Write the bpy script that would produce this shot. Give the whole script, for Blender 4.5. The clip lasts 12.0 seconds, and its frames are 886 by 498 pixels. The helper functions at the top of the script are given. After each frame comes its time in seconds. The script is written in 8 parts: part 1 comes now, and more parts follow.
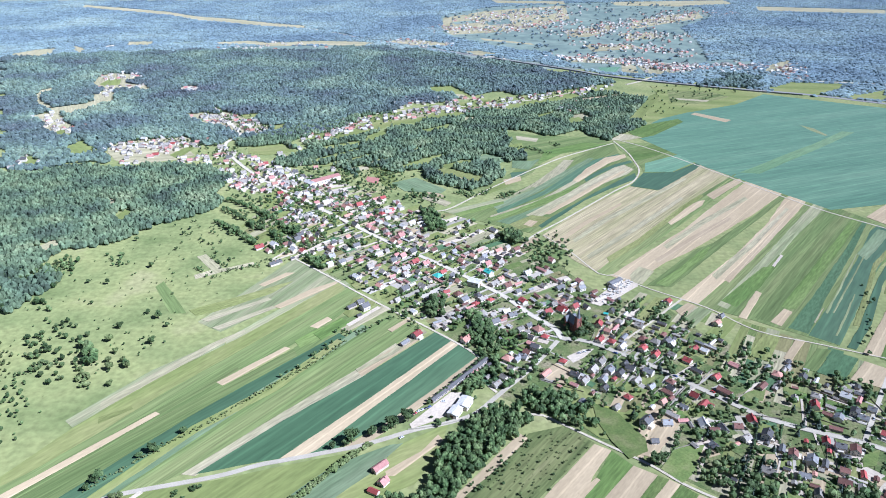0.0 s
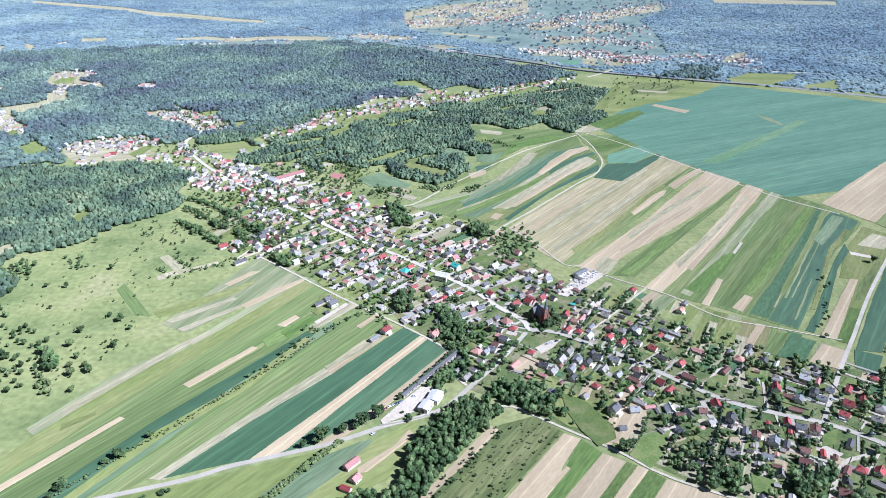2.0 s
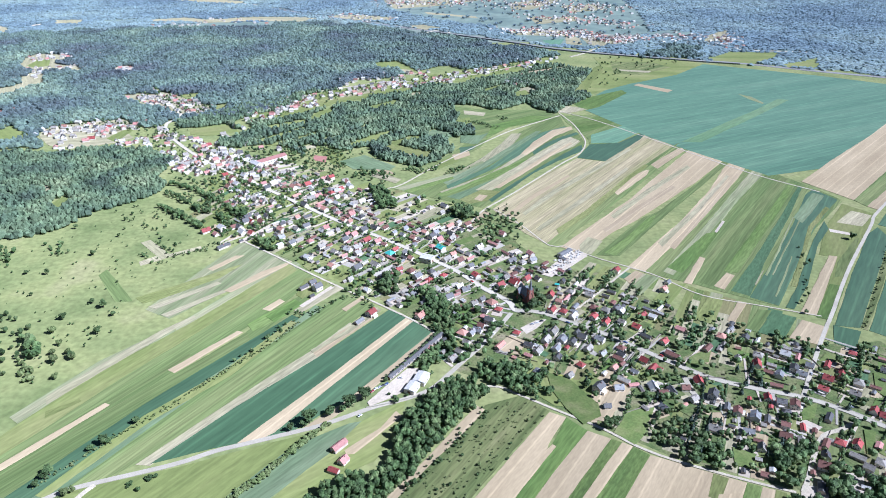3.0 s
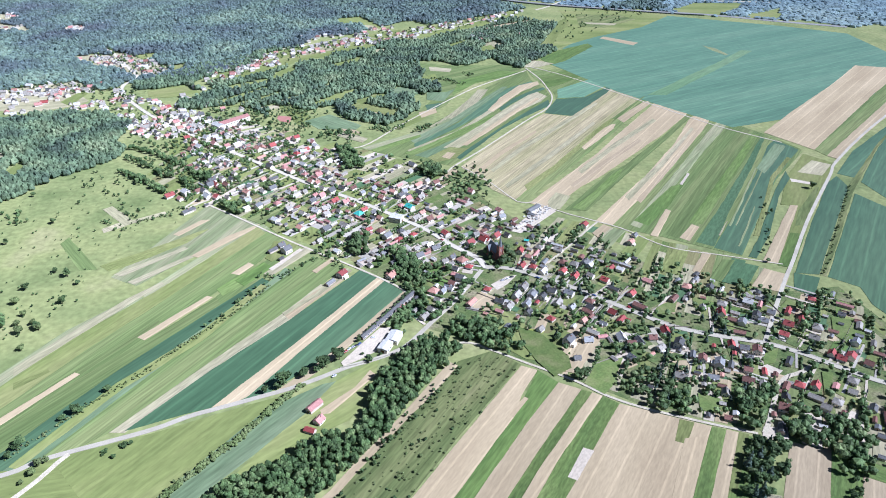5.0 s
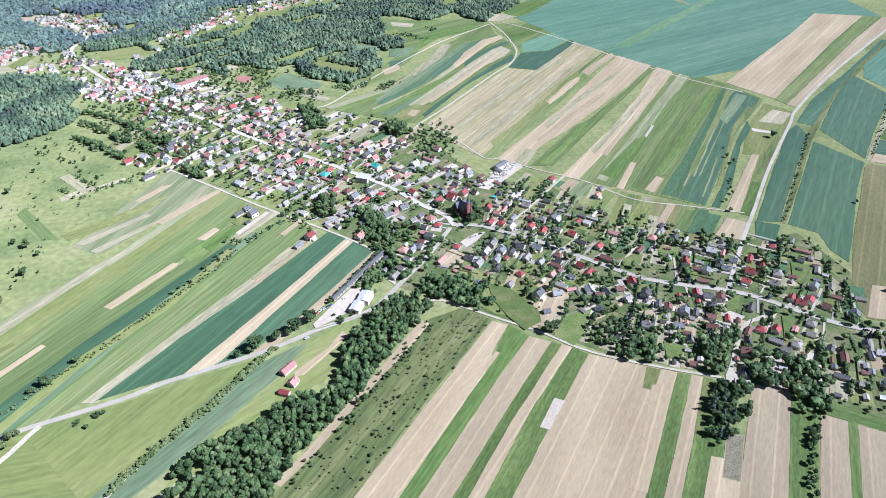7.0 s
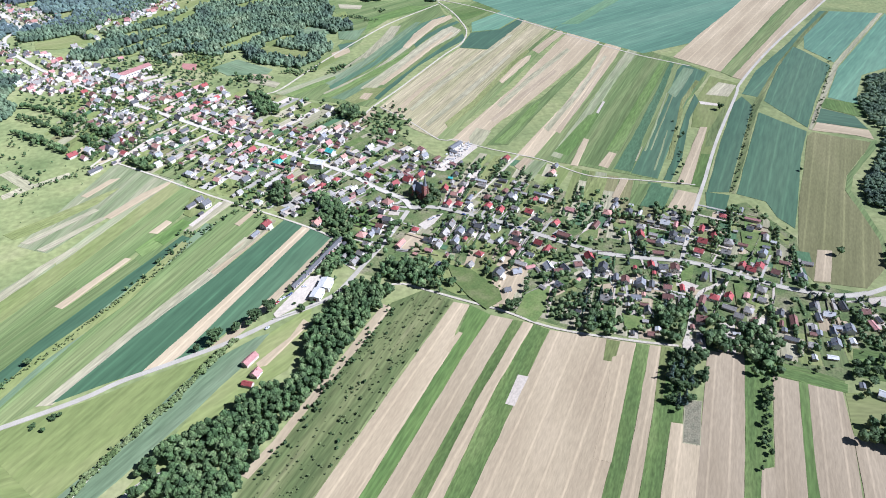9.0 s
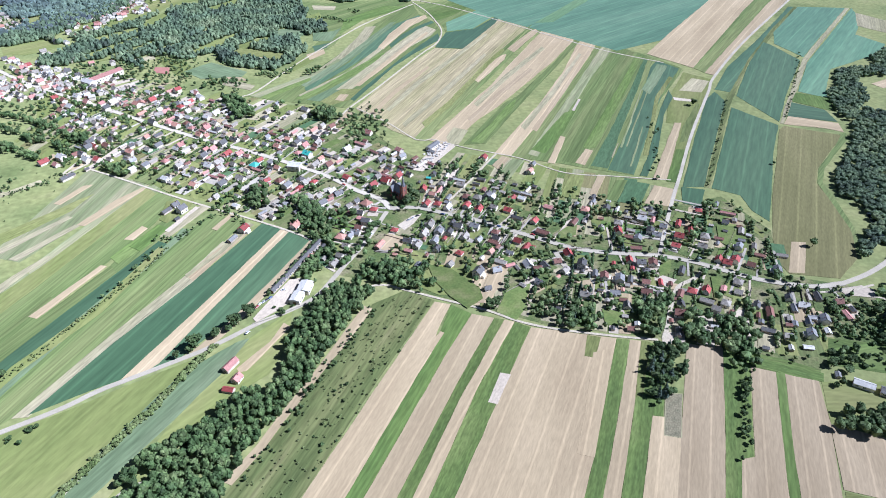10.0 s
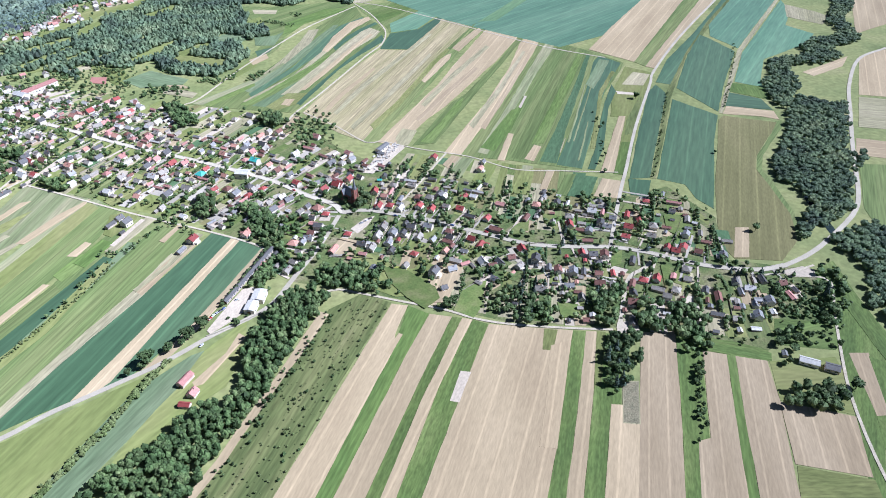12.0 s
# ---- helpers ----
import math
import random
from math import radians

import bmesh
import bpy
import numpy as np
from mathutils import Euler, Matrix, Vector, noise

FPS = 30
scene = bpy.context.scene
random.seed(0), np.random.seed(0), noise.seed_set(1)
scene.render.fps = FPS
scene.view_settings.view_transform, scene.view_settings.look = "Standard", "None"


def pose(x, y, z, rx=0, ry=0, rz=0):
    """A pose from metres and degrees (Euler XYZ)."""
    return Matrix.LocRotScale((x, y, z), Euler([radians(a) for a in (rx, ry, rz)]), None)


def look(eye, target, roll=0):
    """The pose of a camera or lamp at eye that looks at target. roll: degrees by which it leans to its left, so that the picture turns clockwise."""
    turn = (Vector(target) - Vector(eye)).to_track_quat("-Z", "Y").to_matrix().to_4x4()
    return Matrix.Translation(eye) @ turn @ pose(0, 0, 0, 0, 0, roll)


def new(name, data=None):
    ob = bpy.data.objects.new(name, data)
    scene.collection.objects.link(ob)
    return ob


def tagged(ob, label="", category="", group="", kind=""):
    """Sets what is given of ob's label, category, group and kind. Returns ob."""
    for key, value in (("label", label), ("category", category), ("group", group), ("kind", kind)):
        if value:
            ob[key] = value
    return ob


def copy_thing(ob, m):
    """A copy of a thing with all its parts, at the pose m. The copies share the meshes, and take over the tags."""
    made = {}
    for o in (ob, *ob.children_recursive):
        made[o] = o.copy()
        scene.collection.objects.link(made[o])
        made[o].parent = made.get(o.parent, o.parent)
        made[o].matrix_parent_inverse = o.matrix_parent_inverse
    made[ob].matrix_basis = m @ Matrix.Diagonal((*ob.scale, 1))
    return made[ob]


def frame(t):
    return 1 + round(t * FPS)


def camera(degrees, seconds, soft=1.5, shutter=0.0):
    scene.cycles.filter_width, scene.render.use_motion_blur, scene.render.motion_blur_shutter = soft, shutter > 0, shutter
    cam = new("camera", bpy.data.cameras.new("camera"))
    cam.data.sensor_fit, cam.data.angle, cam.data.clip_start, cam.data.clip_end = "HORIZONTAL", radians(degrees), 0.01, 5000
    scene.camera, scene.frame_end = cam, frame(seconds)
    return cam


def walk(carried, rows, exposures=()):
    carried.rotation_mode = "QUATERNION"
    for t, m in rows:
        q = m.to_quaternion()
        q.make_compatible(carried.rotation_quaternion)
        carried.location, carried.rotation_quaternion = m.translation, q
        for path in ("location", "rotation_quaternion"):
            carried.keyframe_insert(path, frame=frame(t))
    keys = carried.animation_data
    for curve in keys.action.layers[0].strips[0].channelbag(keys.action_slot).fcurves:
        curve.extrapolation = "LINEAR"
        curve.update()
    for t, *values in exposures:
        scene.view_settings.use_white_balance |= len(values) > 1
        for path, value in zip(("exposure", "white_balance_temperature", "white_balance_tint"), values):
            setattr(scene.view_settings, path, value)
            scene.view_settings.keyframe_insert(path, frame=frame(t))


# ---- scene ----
# The camera hangs still in the air over the fields and turns: seconds, yaw, pitch, roll.
HEIGHT = 380
TURNS = [
    (0, 0, -25.506, 0.12),
    (0.5, -0.719, -25.503, 0.143),
    (1, -1.509, -25.493, 0.14),
    (1.5, -2.303, -25.554, 0.146),
    (2, -3.08, -25.958, 0.151),
    (2.5, -3.844, -26.684, 0.127),
    (3, -4.527, -27.476, 0.123),
    (5, -7.447, -30.943, 0.022),
    (5.5, -8.128, -31.841, 0.014),
    (6, -8.661, -32.744, -0.033),
    (6.5, -9.483, -33.573, -0.056),
    (7, -10.558, -34.432, -0.073),
    (9, -14.767, -35.907, -0.102),
    (9.5, -15.81, -35.92, -0.114),
    (10, -16.867, -35.92, -0.139),
    (10.5, -17.94, -35.915, -0.117),
    (11, -19.135, -35.909, -0.126),
    (11.5, -20.348, -35.904, -0.125),
    (12, -21.582, -35.889, -0.105),
]
cam = camera(66, 12.0, soft=0.98)
walk(cam, [(t, pose(0, 0, HEIGHT, 90 + pitch, 0, yaw) @ pose(0, 0, 0, 0, 0, roll)) for t, yaw, pitch, roll in TURNS],
     exposures=[(0.0, 0.77, 4980, 17.5), (12.0, 0.76, 5110, 18.5)])
from mathutils.geometry import tessellate_polygon


# ---- light: a high summer sun in a clear, slightly hazy sky ----
SUN_HEIGHT, SUN_SIDE = radians(45), radians(109)  # above the horizon; clockwise from +y
world = bpy.data.worlds.new("sky")
scene.world = world
world.use_nodes = True
wn = world.node_tree.nodes
sky = wn.new("ShaderNodeTexSky")
sky.sky_type, sky.sun_disc = "NISHITA", False
sky.sun_elevation, sky.sun_rotation = SUN_HEIGHT, SUN_SIDE
sky.air_density, sky.dust_density, sky.altitude = 1.0, 1.0, 300
world.node_tree.links.new(sky.outputs[0], wn["Background"].inputs[0])
wn["Background"].inputs[1].default_value = 0.0255
sun_data = bpy.data.lights.new("sun", "SUN")
sun_data.energy, sun_data.angle, sun_data.color = 5.0, radians(0.53), (1.0, 0.96, 0.89)
sun = new("sun", sun_data)
sun.matrix_world = look((600 * math.sin(SUN_SIDE), 600 * math.cos(SUN_SIDE), 600 * math.tan(SUN_HEIGHT)), (0, 0, 0))


# ---- materials ----
def surface(name, colours, coarse=0.05, fine=1.0, rough=0.9, metal=0.0, bump=0.0, stretch=1.0, lines=0.0, vary=0.0, island=0.0, mottle=0.35, specular=0.2, sheen=0.0, streak=0.0):
    """A weathered surface: colours mixed by a coarse noise, mottled by a fine one; stretch draws both out along x, lines lays wheel
    tracks that many metres apart, streak draws narrow sowing streaks along x, vary and island shift the brightness from object to object and from piece to piece."""
    m = bpy.data.materials.new(name)
    m.use_nodes = True
    nodes, links = m.node_tree.nodes, m.node_tree.links
    out = nodes["Principled BSDF"]
    place = nodes.new("ShaderNodeTexCoord")
    mapping = nodes.new("ShaderNodeMapping")
    mapping.inputs["Scale"].default_value = (1 / stretch, 1, 1)
    links.new(place.outputs["Object"], mapping.inputs[0])
    big = nodes.new("ShaderNodeTexNoise")
    big.inputs["Scale"].default_value, big.inputs["Detail"].default_value = coarse, 4
    links.new(mapping.outputs[0], big.inputs["Vector"])
    ramp = nodes.new("ShaderNodeValToRGB")
    el = ramp.color_ramp.elements
    while len(el) < len(colours):
        el.new(0.5)
    for n, c in enumerate(colours):
        el[n].position, el[n].color = 0.3 + 0.4 * n / max(1, len(colours) - 1), (*c, 1)
    links.new(big.outputs["Fac"], ramp.inputs[0])
    small = nodes.new("ShaderNodeTexNoise")
    small.inputs["Scale"].default_value, small.inputs["Detail"].default_value = fine, 3
    links.new(mapping.outputs[0], small.inputs["Vector"])
    span = nodes.new("ShaderNodeMapRange")
    span.inputs["From Min"].default_value, span.inputs["From Max"].default_value = 0.3, 0.7
    span.inputs["To Min"].default_value, span.inputs["To Max"].default_value = 1 - mottle, 1 + mottle
    links.new(small.outputs["Fac"], span.inputs[0])
    value = span.outputs[0]

    def times(a, socket, amount):
        r = nodes.new("ShaderNodeMapRange")
        r.inputs["To Min"].default_value, r.inputs["To Max"].default_value = 1 - amount, 1 + amount
        links.new(socket, r.inputs[0])
        p = nodes.new("ShaderNodeMath")
        p.operation = "MULTIPLY"
        links.new(a, p.inputs[0]), links.new(r.outputs[0], p.inputs[1])
        return p.outputs[0]

    if streak:
        along = nodes.new("ShaderNodeMapping")
        along.inputs["Scale"].default_value = (0.006, 0.34, 1)
        links.new(place.outputs["Object"], along.inputs[0])
        rows = nodes.new("ShaderNodeTexNoise")
        rows.inputs["Scale"].default_value, rows.inputs["Detail"].default_value = 1.0, 3
        links.new(along.outputs[0], rows.inputs["Vector"])
        drift = nodes.new("ShaderNodeMapRange")
        drift.inputs["From Min"].default_value, drift.inputs["From Max"].default_value = 0.3, 0.7
        links.new(rows.outputs["Fac"], drift.inputs[0])
        value = times(value, drift.outputs[0], streak)
    if vary:
        value = times(value, nodes.new("ShaderNodeObjectInfo").outputs["Random"], vary)
    if island:
        value = times(value, nodes.new("ShaderNodeNewGeometry").outputs["Random Per Island"], island)
    if lines:
        wave = nodes.new("ShaderNodeTexWave")
        wave.bands_direction, wave.inputs["Scale"].default_value = "Y", 0.314 / lines
        wave.inputs["Distortion"].default_value, wave.inputs["Detail Scale"].default_value = 0.6, 0.02
        links.new(place.outputs["Object"], wave.inputs["Vector"])
        thin = nodes.new("ShaderNodeMapRange")
        thin.inputs["From Min"].default_value, thin.inputs["From Max"].default_value = 0.95, 1.0
        thin.inputs["To Min"].default_value, thin.inputs["To Max"].default_value = 1.0, 1.24
        links.new(wave.outputs["Fac"], thin.inputs[0])
        p = nodes.new("ShaderNodeMath")
        p.operation = "MULTIPLY"
        links.new(value, p.inputs[0]), links.new(thin.outputs[0], p.inputs[1])
        value = p.outputs[0]
    shade = nodes.new("ShaderNodeVectorMath")
    shade.operation = "SCALE"
    links.new(ramp.outputs[0], shade.inputs[0]), links.new(value, shade.inputs["Scale"])
    links.new(shade.outputs[0], out.inputs["Base Color"])
    out.inputs["Roughness"].default_value, out.inputs["Metallic"].default_value = rough, metal
    out.inputs["Specular IOR Level"].default_value = specular
    out.inputs["Diffuse Roughness"].default_value = 0.4 if rough > 0.86 else 0.15
    if sheen:  # waxy bloom of blades and needles; on far land, haze painted as blue sheen
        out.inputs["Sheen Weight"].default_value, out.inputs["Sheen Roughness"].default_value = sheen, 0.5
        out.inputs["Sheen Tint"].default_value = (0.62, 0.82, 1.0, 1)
    if bump:
        b = nodes.new("ShaderNodeBump")
        b.inputs["Strength"].default_value, b.inputs["Distance"].default_value = bump, 0.3
        links.new(small.outputs["Fac"], b.inputs["Height"]), links.new(b.outputs[0], out.inputs["Normal"])
    return m


CROPS = {}  # material and label of each kind of field
CROPS["wheat"] = (surface("young_wheat", [(0.044, 0.090, 0.040), (0.060, 0.112, 0.052), (0.084, 0.138, 0.066)], 0.012, 0.3, bump=0.4, stretch=10, lines=19, vary=0.12, mottle=0.18, streak=0.08, sheen=0.12), "dark blue-green field of young wheat with wheel tracks")
# rye made lighter than the near wheat, with distance haze in its colour
CROPS["rye"] = (surface("hazed_rye", [(0.086, 0.172, 0.086), (0.110, 0.204, 0.106), (0.140, 0.232, 0.124)], 0.02, 0.3, bump=0.4, stretch=12, lines=21, vary=0.1, mottle=0.18, streak=0.06, sheen=0.18), "wide blue-green field of young rye")
CROPS["green"] = (surface("green_crop", [(0.102, 0.146, 0.046), (0.142, 0.180, 0.062), (0.190, 0.208, 0.082)], 0.04, 0.6, bump=0.4, stretch=22, vary=0.15, mottle=0.22, streak=0.2), "green strip field of fresh crop")
CROPS["lush"] = (surface("lush_crop", [(0.080, 0.124, 0.034), (0.112, 0.158, 0.043), (0.158, 0.195, 0.062)], 0.05, 0.7, bump=0.5, stretch=4, vary=0.15, mottle=0.25, streak=0.2), "lush dark green strip between bare fields")
CROPS["green_bright"] = (surface("fresh_clover", [(0.085, 0.142, 0.036), (0.120, 0.175, 0.046), (0.160, 0.205, 0.066)], 0.03, 0.5, bump=0.4, stretch=7, vary=0.15, mottle=0.22, streak=0.2), "bright green strip of fresh clover")
CROPS["grass_dark"] = (surface("dark_grass", [(0.070, 0.132, 0.060), (0.096, 0.160, 0.076)], 0.03, 0.5, bump=0.4, stretch=4, vary=0.12, mottle=0.22, streak=0.15), "dark green strip of dense grass")
CROPS["meadow"] = (surface("meadow_grass", [(0.142, 0.174, 0.052), (0.188, 0.214, 0.068), (0.250, 0.250, 0.098)], 0.02, 0.35, bump=0.4, stretch=4, vary=0.1, mottle=0.13, streak=0.12), "yellow-green grass meadow")
CROPS["olive"] = (surface("olive_crop", [(0.14, 0.165, 0.05), (0.19, 0.205, 0.07), (0.23, 0.235, 0.09)], 0.04, 0.6, bump=0.4, stretch=5, vary=0.12, mottle=0.25, streak=0.15), "olive green strip of ripening crop")
CROPS["bare"] = (surface("bare_soil", [(0.340, 0.264, 0.160), (0.398, 0.315, 0.192), (0.458, 0.364, 0.228)], 0.03, 0.7, bump=0.6, stretch=5, lines=15, vary=0.09, mottle=0.09, streak=0.06), "dry beige tilled field with wheel tracks")
CROPS["soil"] = (surface("brown_soil", [(0.304, 0.236, 0.143), (0.357, 0.281, 0.176), (0.410, 0.327, 0.210)], 0.03, 0.7, bump=0.6, stretch=5, lines=13, vary=0.08, mottle=0.09, streak=0.06), "brown-grey tilled field with pale wheel tracks")
CROPS["pale"] = (surface("pale_soil", [(0.46, 0.39, 0.30), (0.54, 0.47, 0.37)], 0.05, 0.8, bump=0.4, stretch=2, vary=0.08, mottle=0.14), "pale sandy patch of bare ground")
CROPS["drive"] = (surface("concrete_drive", [(0.34, 0.31, 0.255), (0.43, 0.395, 0.33)], 0.1, 1.2, bump=0.2, vary=0.2, mottle=0.12), "pale concrete garden drive")
CROPS["dry"] = (surface("dry_grass", [(0.27, 0.25, 0.14), (0.33, 0.30, 0.18), (0.39, 0.34, 0.22)], 0.03, 0.6, bump=0.4, stretch=8, vary=0.1, mottle=0.22, streak=0.2), "dry straw-coloured strip of grass")
CROPS["stubble"] = (surface("stubble", [(0.240, 0.228, 0.104), (0.345, 0.296, 0.164), (0.395, 0.328, 0.196)], 0.05, 0.9, bump=0.4, stretch=34, lines=9, vary=0.05, mottle=0.3, streak=0.16), "wide tan field with thin green weeds")
CROPS["fallow"] = (surface("fallow_grass", [(0.15, 0.185, 0.08), (0.22, 0.24, 0.12), (0.31, 0.29, 0.17)], 0.06, 0.6, bump=0.4, stretch=16, vary=0.1, mottle=0.2, streak=0.2), "streaked grey-green fallow strip")
CROPS["barley"] = (surface("ripening_barley", [(0.158, 0.150, 0.060), (0.188, 0.176, 0.074), (0.222, 0.200, 0.090)], 0.02, 0.6, bump=0.3, stretch=4, lines=17, vary=0.05, mottle=0.14, streak=0.12), "olive brown field of ripening barley")
CROPS["scrub"] = (surface("rough_grass", [(0.080, 0.108, 0.036), (0.125, 0.152, 0.052), (0.180, 0.192, 0.074), (0.250, 0.230, 0.112)], 0.05, 0.45, bump=0.5, stretch=9, vary=0.1, mottle=0.28, streak=0.15), "rough unmown grass with weeds")
# far pasture greyed so that its colour carries the haze
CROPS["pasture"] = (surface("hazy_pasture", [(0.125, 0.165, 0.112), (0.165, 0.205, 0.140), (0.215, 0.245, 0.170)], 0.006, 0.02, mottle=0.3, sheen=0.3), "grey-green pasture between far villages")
CROPS["weeds"] = (surface("grey_weeds", [(0.17, 0.160, 0.10), (0.27, 0.235, 0.15)], 0.2, 1.0, bump=0.6, mottle=0.35), "grey-green weedy plot")
CROPS["oat"] = (surface("grey_green_oats", [(0.105, 0.158, 0.078), (0.150, 0.200, 0.104), (0.190, 0.228, 0.128)], 0.03, 0.4, bump=0.4, stretch=9, vary=0.06, mottle=0.2, streak=0.15), "grey-green strip of young oats")
CROPS["bloom"] = (surface("yellow_blossom", [(0.16, 0.20, 0.06), (0.36, 0.35, 0.06)], 0.12, 0.7, bump=0.4, mottle=0.3), "grass patch with yellow blossom")
CROPS["lawn"] = (surface("garden_lawn", [(0.100, 0.150, 0.040), (0.140, 0.180, 0.052), (0.205, 0.215, 0.085)], 0.06, 0.6, bump=0.3, vary=0.15, mottle=0.18), "sunlit green lawn between gardens")
CROPS["crossing"] = (surface("fresh_rye_strip", [(0.108, 0.192, 0.078), (0.136, 0.220, 0.092), (0.165, 0.240, 0.112)], 0.02, 0.3, bump=0.4, stretch=8, mottle=0.18, streak=0.08, sheen=0.12), "fresh green strip through the young rye")
CROPS["court"] = (surface("red_court", [(0.34, 0.16, 0.13), (0.41, 0.20, 0.165)], 0.1, 1.0, mottle=0.08), "red sports court surface")
CROPS["yard"] = (surface("garden_ground", [(0.075, 0.115, 0.035), (0.115, 0.15, 0.05), (0.17, 0.18, 0.075), (0.25, 0.22, 0.13)], 0.05, 0.5, bump=0.4, mottle=0.3), "patchy garden grass between the houses")
ground_mat = surface("grassland", [(0.145, 0.180, 0.064), (0.212, 0.240, 0.092), (0.255, 0.272, 0.106), (0.300, 0.292, 0.135)], 0.012, 0.16, bump=0.5, mottle=0.2)
PAVING = {}
# asphalt of the upper street, its colour paled to imitate haze and glare
PAVING["street"] = (surface("glare_asphalt", [(0.48, 0.430, 0.335), (0.58, 0.525, 0.415)], 0.05, 1.5, rough=0.85, mottle=0.12), "wide pale dusty asphalt village street")
PAVING["main"] = (surface("worn_asphalt", [(0.36, 0.324, 0.250), (0.45, 0.408, 0.322)], 0.05, 1.5, rough=0.85, mottle=0.12), "sunlit pale grey asphalt village road")
PAVING["asphalt"] = (surface("grey_asphalt", [(0.36, 0.322, 0.250), (0.46, 0.415, 0.328)], 0.05, 1.5, rough=0.85, mottle=0.12), "grey asphalt road between fields")
PAVING["motorway"] = (surface("motorway_asphalt", [(0.20, 0.195, 0.185), (0.27, 0.262, 0.25)], 0.02, 0.5, rough=0.85, mottle=0.12), "wide grey motorway between woods and fields")
PAVING["gravel"] = (surface("pale_gravel", [(0.43, 0.375, 0.275), (0.54, 0.480, 0.370)], 0.15, 1.0, bump=0.4, mottle=0.2), "pale gravel farm track")
pavement_mat = surface("concrete_pavers", [(0.36, 0.325, 0.258), (0.45, 0.412, 0.335)], 0.2, 2.0, mottle=0.12)
LEAVES = {}
LEAVES["broad"] = surface("broad_leaves", [(0.034, 0.060, 0.021), (0.058, 0.096, 0.033), (0.092, 0.134, 0.048), (0.140, 0.176, 0.072)], 0.09, 1.0, rough=0.7, vary=0.25, island=0.45, mottle=0.3)
LEAVES["pine"] = surface("pine_needles", [(0.042, 0.064, 0.048), (0.06, 0.086, 0.06), (0.076, 0.104, 0.07)], 0.02, 0.9, rough=0.7, vary=0.2, island=0.35, mottle=0.3, sheen=0.1)
LEAVES["wood"] = surface("woodland_leaves", [(0.054, 0.076, 0.046), (0.076, 0.112, 0.056), (0.112, 0.154, 0.072), (0.165, 0.200, 0.094)], 0.03, 0.5, rough=0.8, vary=0.12, island=0.3, mottle=0.3, sheen=0.1)
# forest greens lightened and shifted to grey-blue to stand in for haze
LEAVES["deep"] = surface("hazed_forest_leaves", [(0.086, 0.098, 0.106), (0.092, 0.122, 0.112), (0.130, 0.180, 0.134), (0.190, 0.238, 0.158)], 0.0055, 0.09, island=0.35, mottle=0.3, sheen=0.3)
LEAVES["stand"] = surface("mixed_stand_leaves", [(0.066, 0.092, 0.066), (0.092, 0.134, 0.080), (0.132, 0.180, 0.098), (0.195, 0.234, 0.128)], 0.018, 0.3, rough=0.7, island=0.35, mottle=0.3)
# distance haze is painted into this pale blue leaf colour
LEAVES["far"] = surface("hazy_far_leaves", [(0.098, 0.136, 0.156), (0.130, 0.178, 0.192), (0.176, 0.232, 0.222), (0.230, 0.280, 0.240)], 0.0028, 0.02, island=0.22, mottle=0.28, sheen=0.45)
LEAVES["light"] = surface("willow_leaves", [(0.085, 0.120, 0.036), (0.125, 0.158, 0.056), (0.165, 0.190, 0.080)], 0.1, 1.0, rough=0.7, vary=0.25, island=0.4, mottle=0.3)
bark = surface("bark", [(0.07, 0.05, 0.035), (0.13, 0.10, 0.075)], 0.8, 5.0, bump=0.6)


# ---- helpers ----
def mesh_of(name, bm, *materials, smooth=False):
    data = bpy.data.meshes.new(name)
    bm.to_mesh(data)
    bm.free()
    for m in materials:
        data.materials.append(m)
    if smooth:
        data.polygons.foreach_set("use_smooth", [True] * len(data.polygons))
    return data


def part(name, bm, material, parent, label=""):
    """One mesh object under a thing or under a part."""
    ob = new(name, mesh_of(name, bm, material))
    ob.parent = parent
    return tagged(ob, label)


def arrays(name, verts, faces, material):
    """A mesh from numpy arrays of corners and triangles."""
    data = bpy.data.meshes.new(name)
    data.from_pydata(verts.reshape(-1, 3).tolist(), [], faces.reshape(-1, 3).tolist())
    data.materials.append(material)
    return new(name, data)


def inside(pts, x, y):
    """Which of the places lie within the polygon."""
    hit = np.zeros(np.shape(x), bool)
    for (x0, y0), (x1, y1) in zip(pts, pts[1:] + pts[:1]):
        if y0 != y1:
            hit ^= ((y0 > y) != (y1 > y)) & (x < (x1 - x0) * (y - y0) / (y1 - y0) + x0)
    return hit


def eased(pts, step=6.0):
    """A smooth line through the points of a plan."""
    p = [Vector((*a, 0)) for a in pts]
    p = [2 * p[0] - p[1], *p, 2 * p[-1] - p[-2]]
    line = []
    for a, b, c, d in zip(p, p[1:], p[2:], p[3:]):
        n = max(2, int((c - b).length / step))
        for k in range(n):
            t = k / n
            line.append(0.5 * (2 * b + (c - a) * t + (2 * a - 5 * b + 4 * c - d) * t * t + (3 * b - a - 3 * c + d) * t ** 3))
    return line + [p[-2]]


# ---- ground, fields and roads ----
bm = bmesh.new()
bmesh.ops.create_grid(bm, x_segments=140, y_segments=140, size=5400)
for v in bm.verts:
    v.co.z = -0.02 * math.sin(v.co.x * 0.01) - 0.03
# beyond 2050 m the ground takes a greyer material with haze painted in
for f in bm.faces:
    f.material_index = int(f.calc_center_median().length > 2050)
pasture_mat = surface("haze_grey_grass", [(0.13, 0.165, 0.10), (0.18, 0.205, 0.135), (0.24, 0.245, 0.17)], 0.006, 0.02, mottle=0.3, sheen=0.3)
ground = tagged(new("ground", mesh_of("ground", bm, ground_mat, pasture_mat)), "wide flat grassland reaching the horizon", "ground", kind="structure")
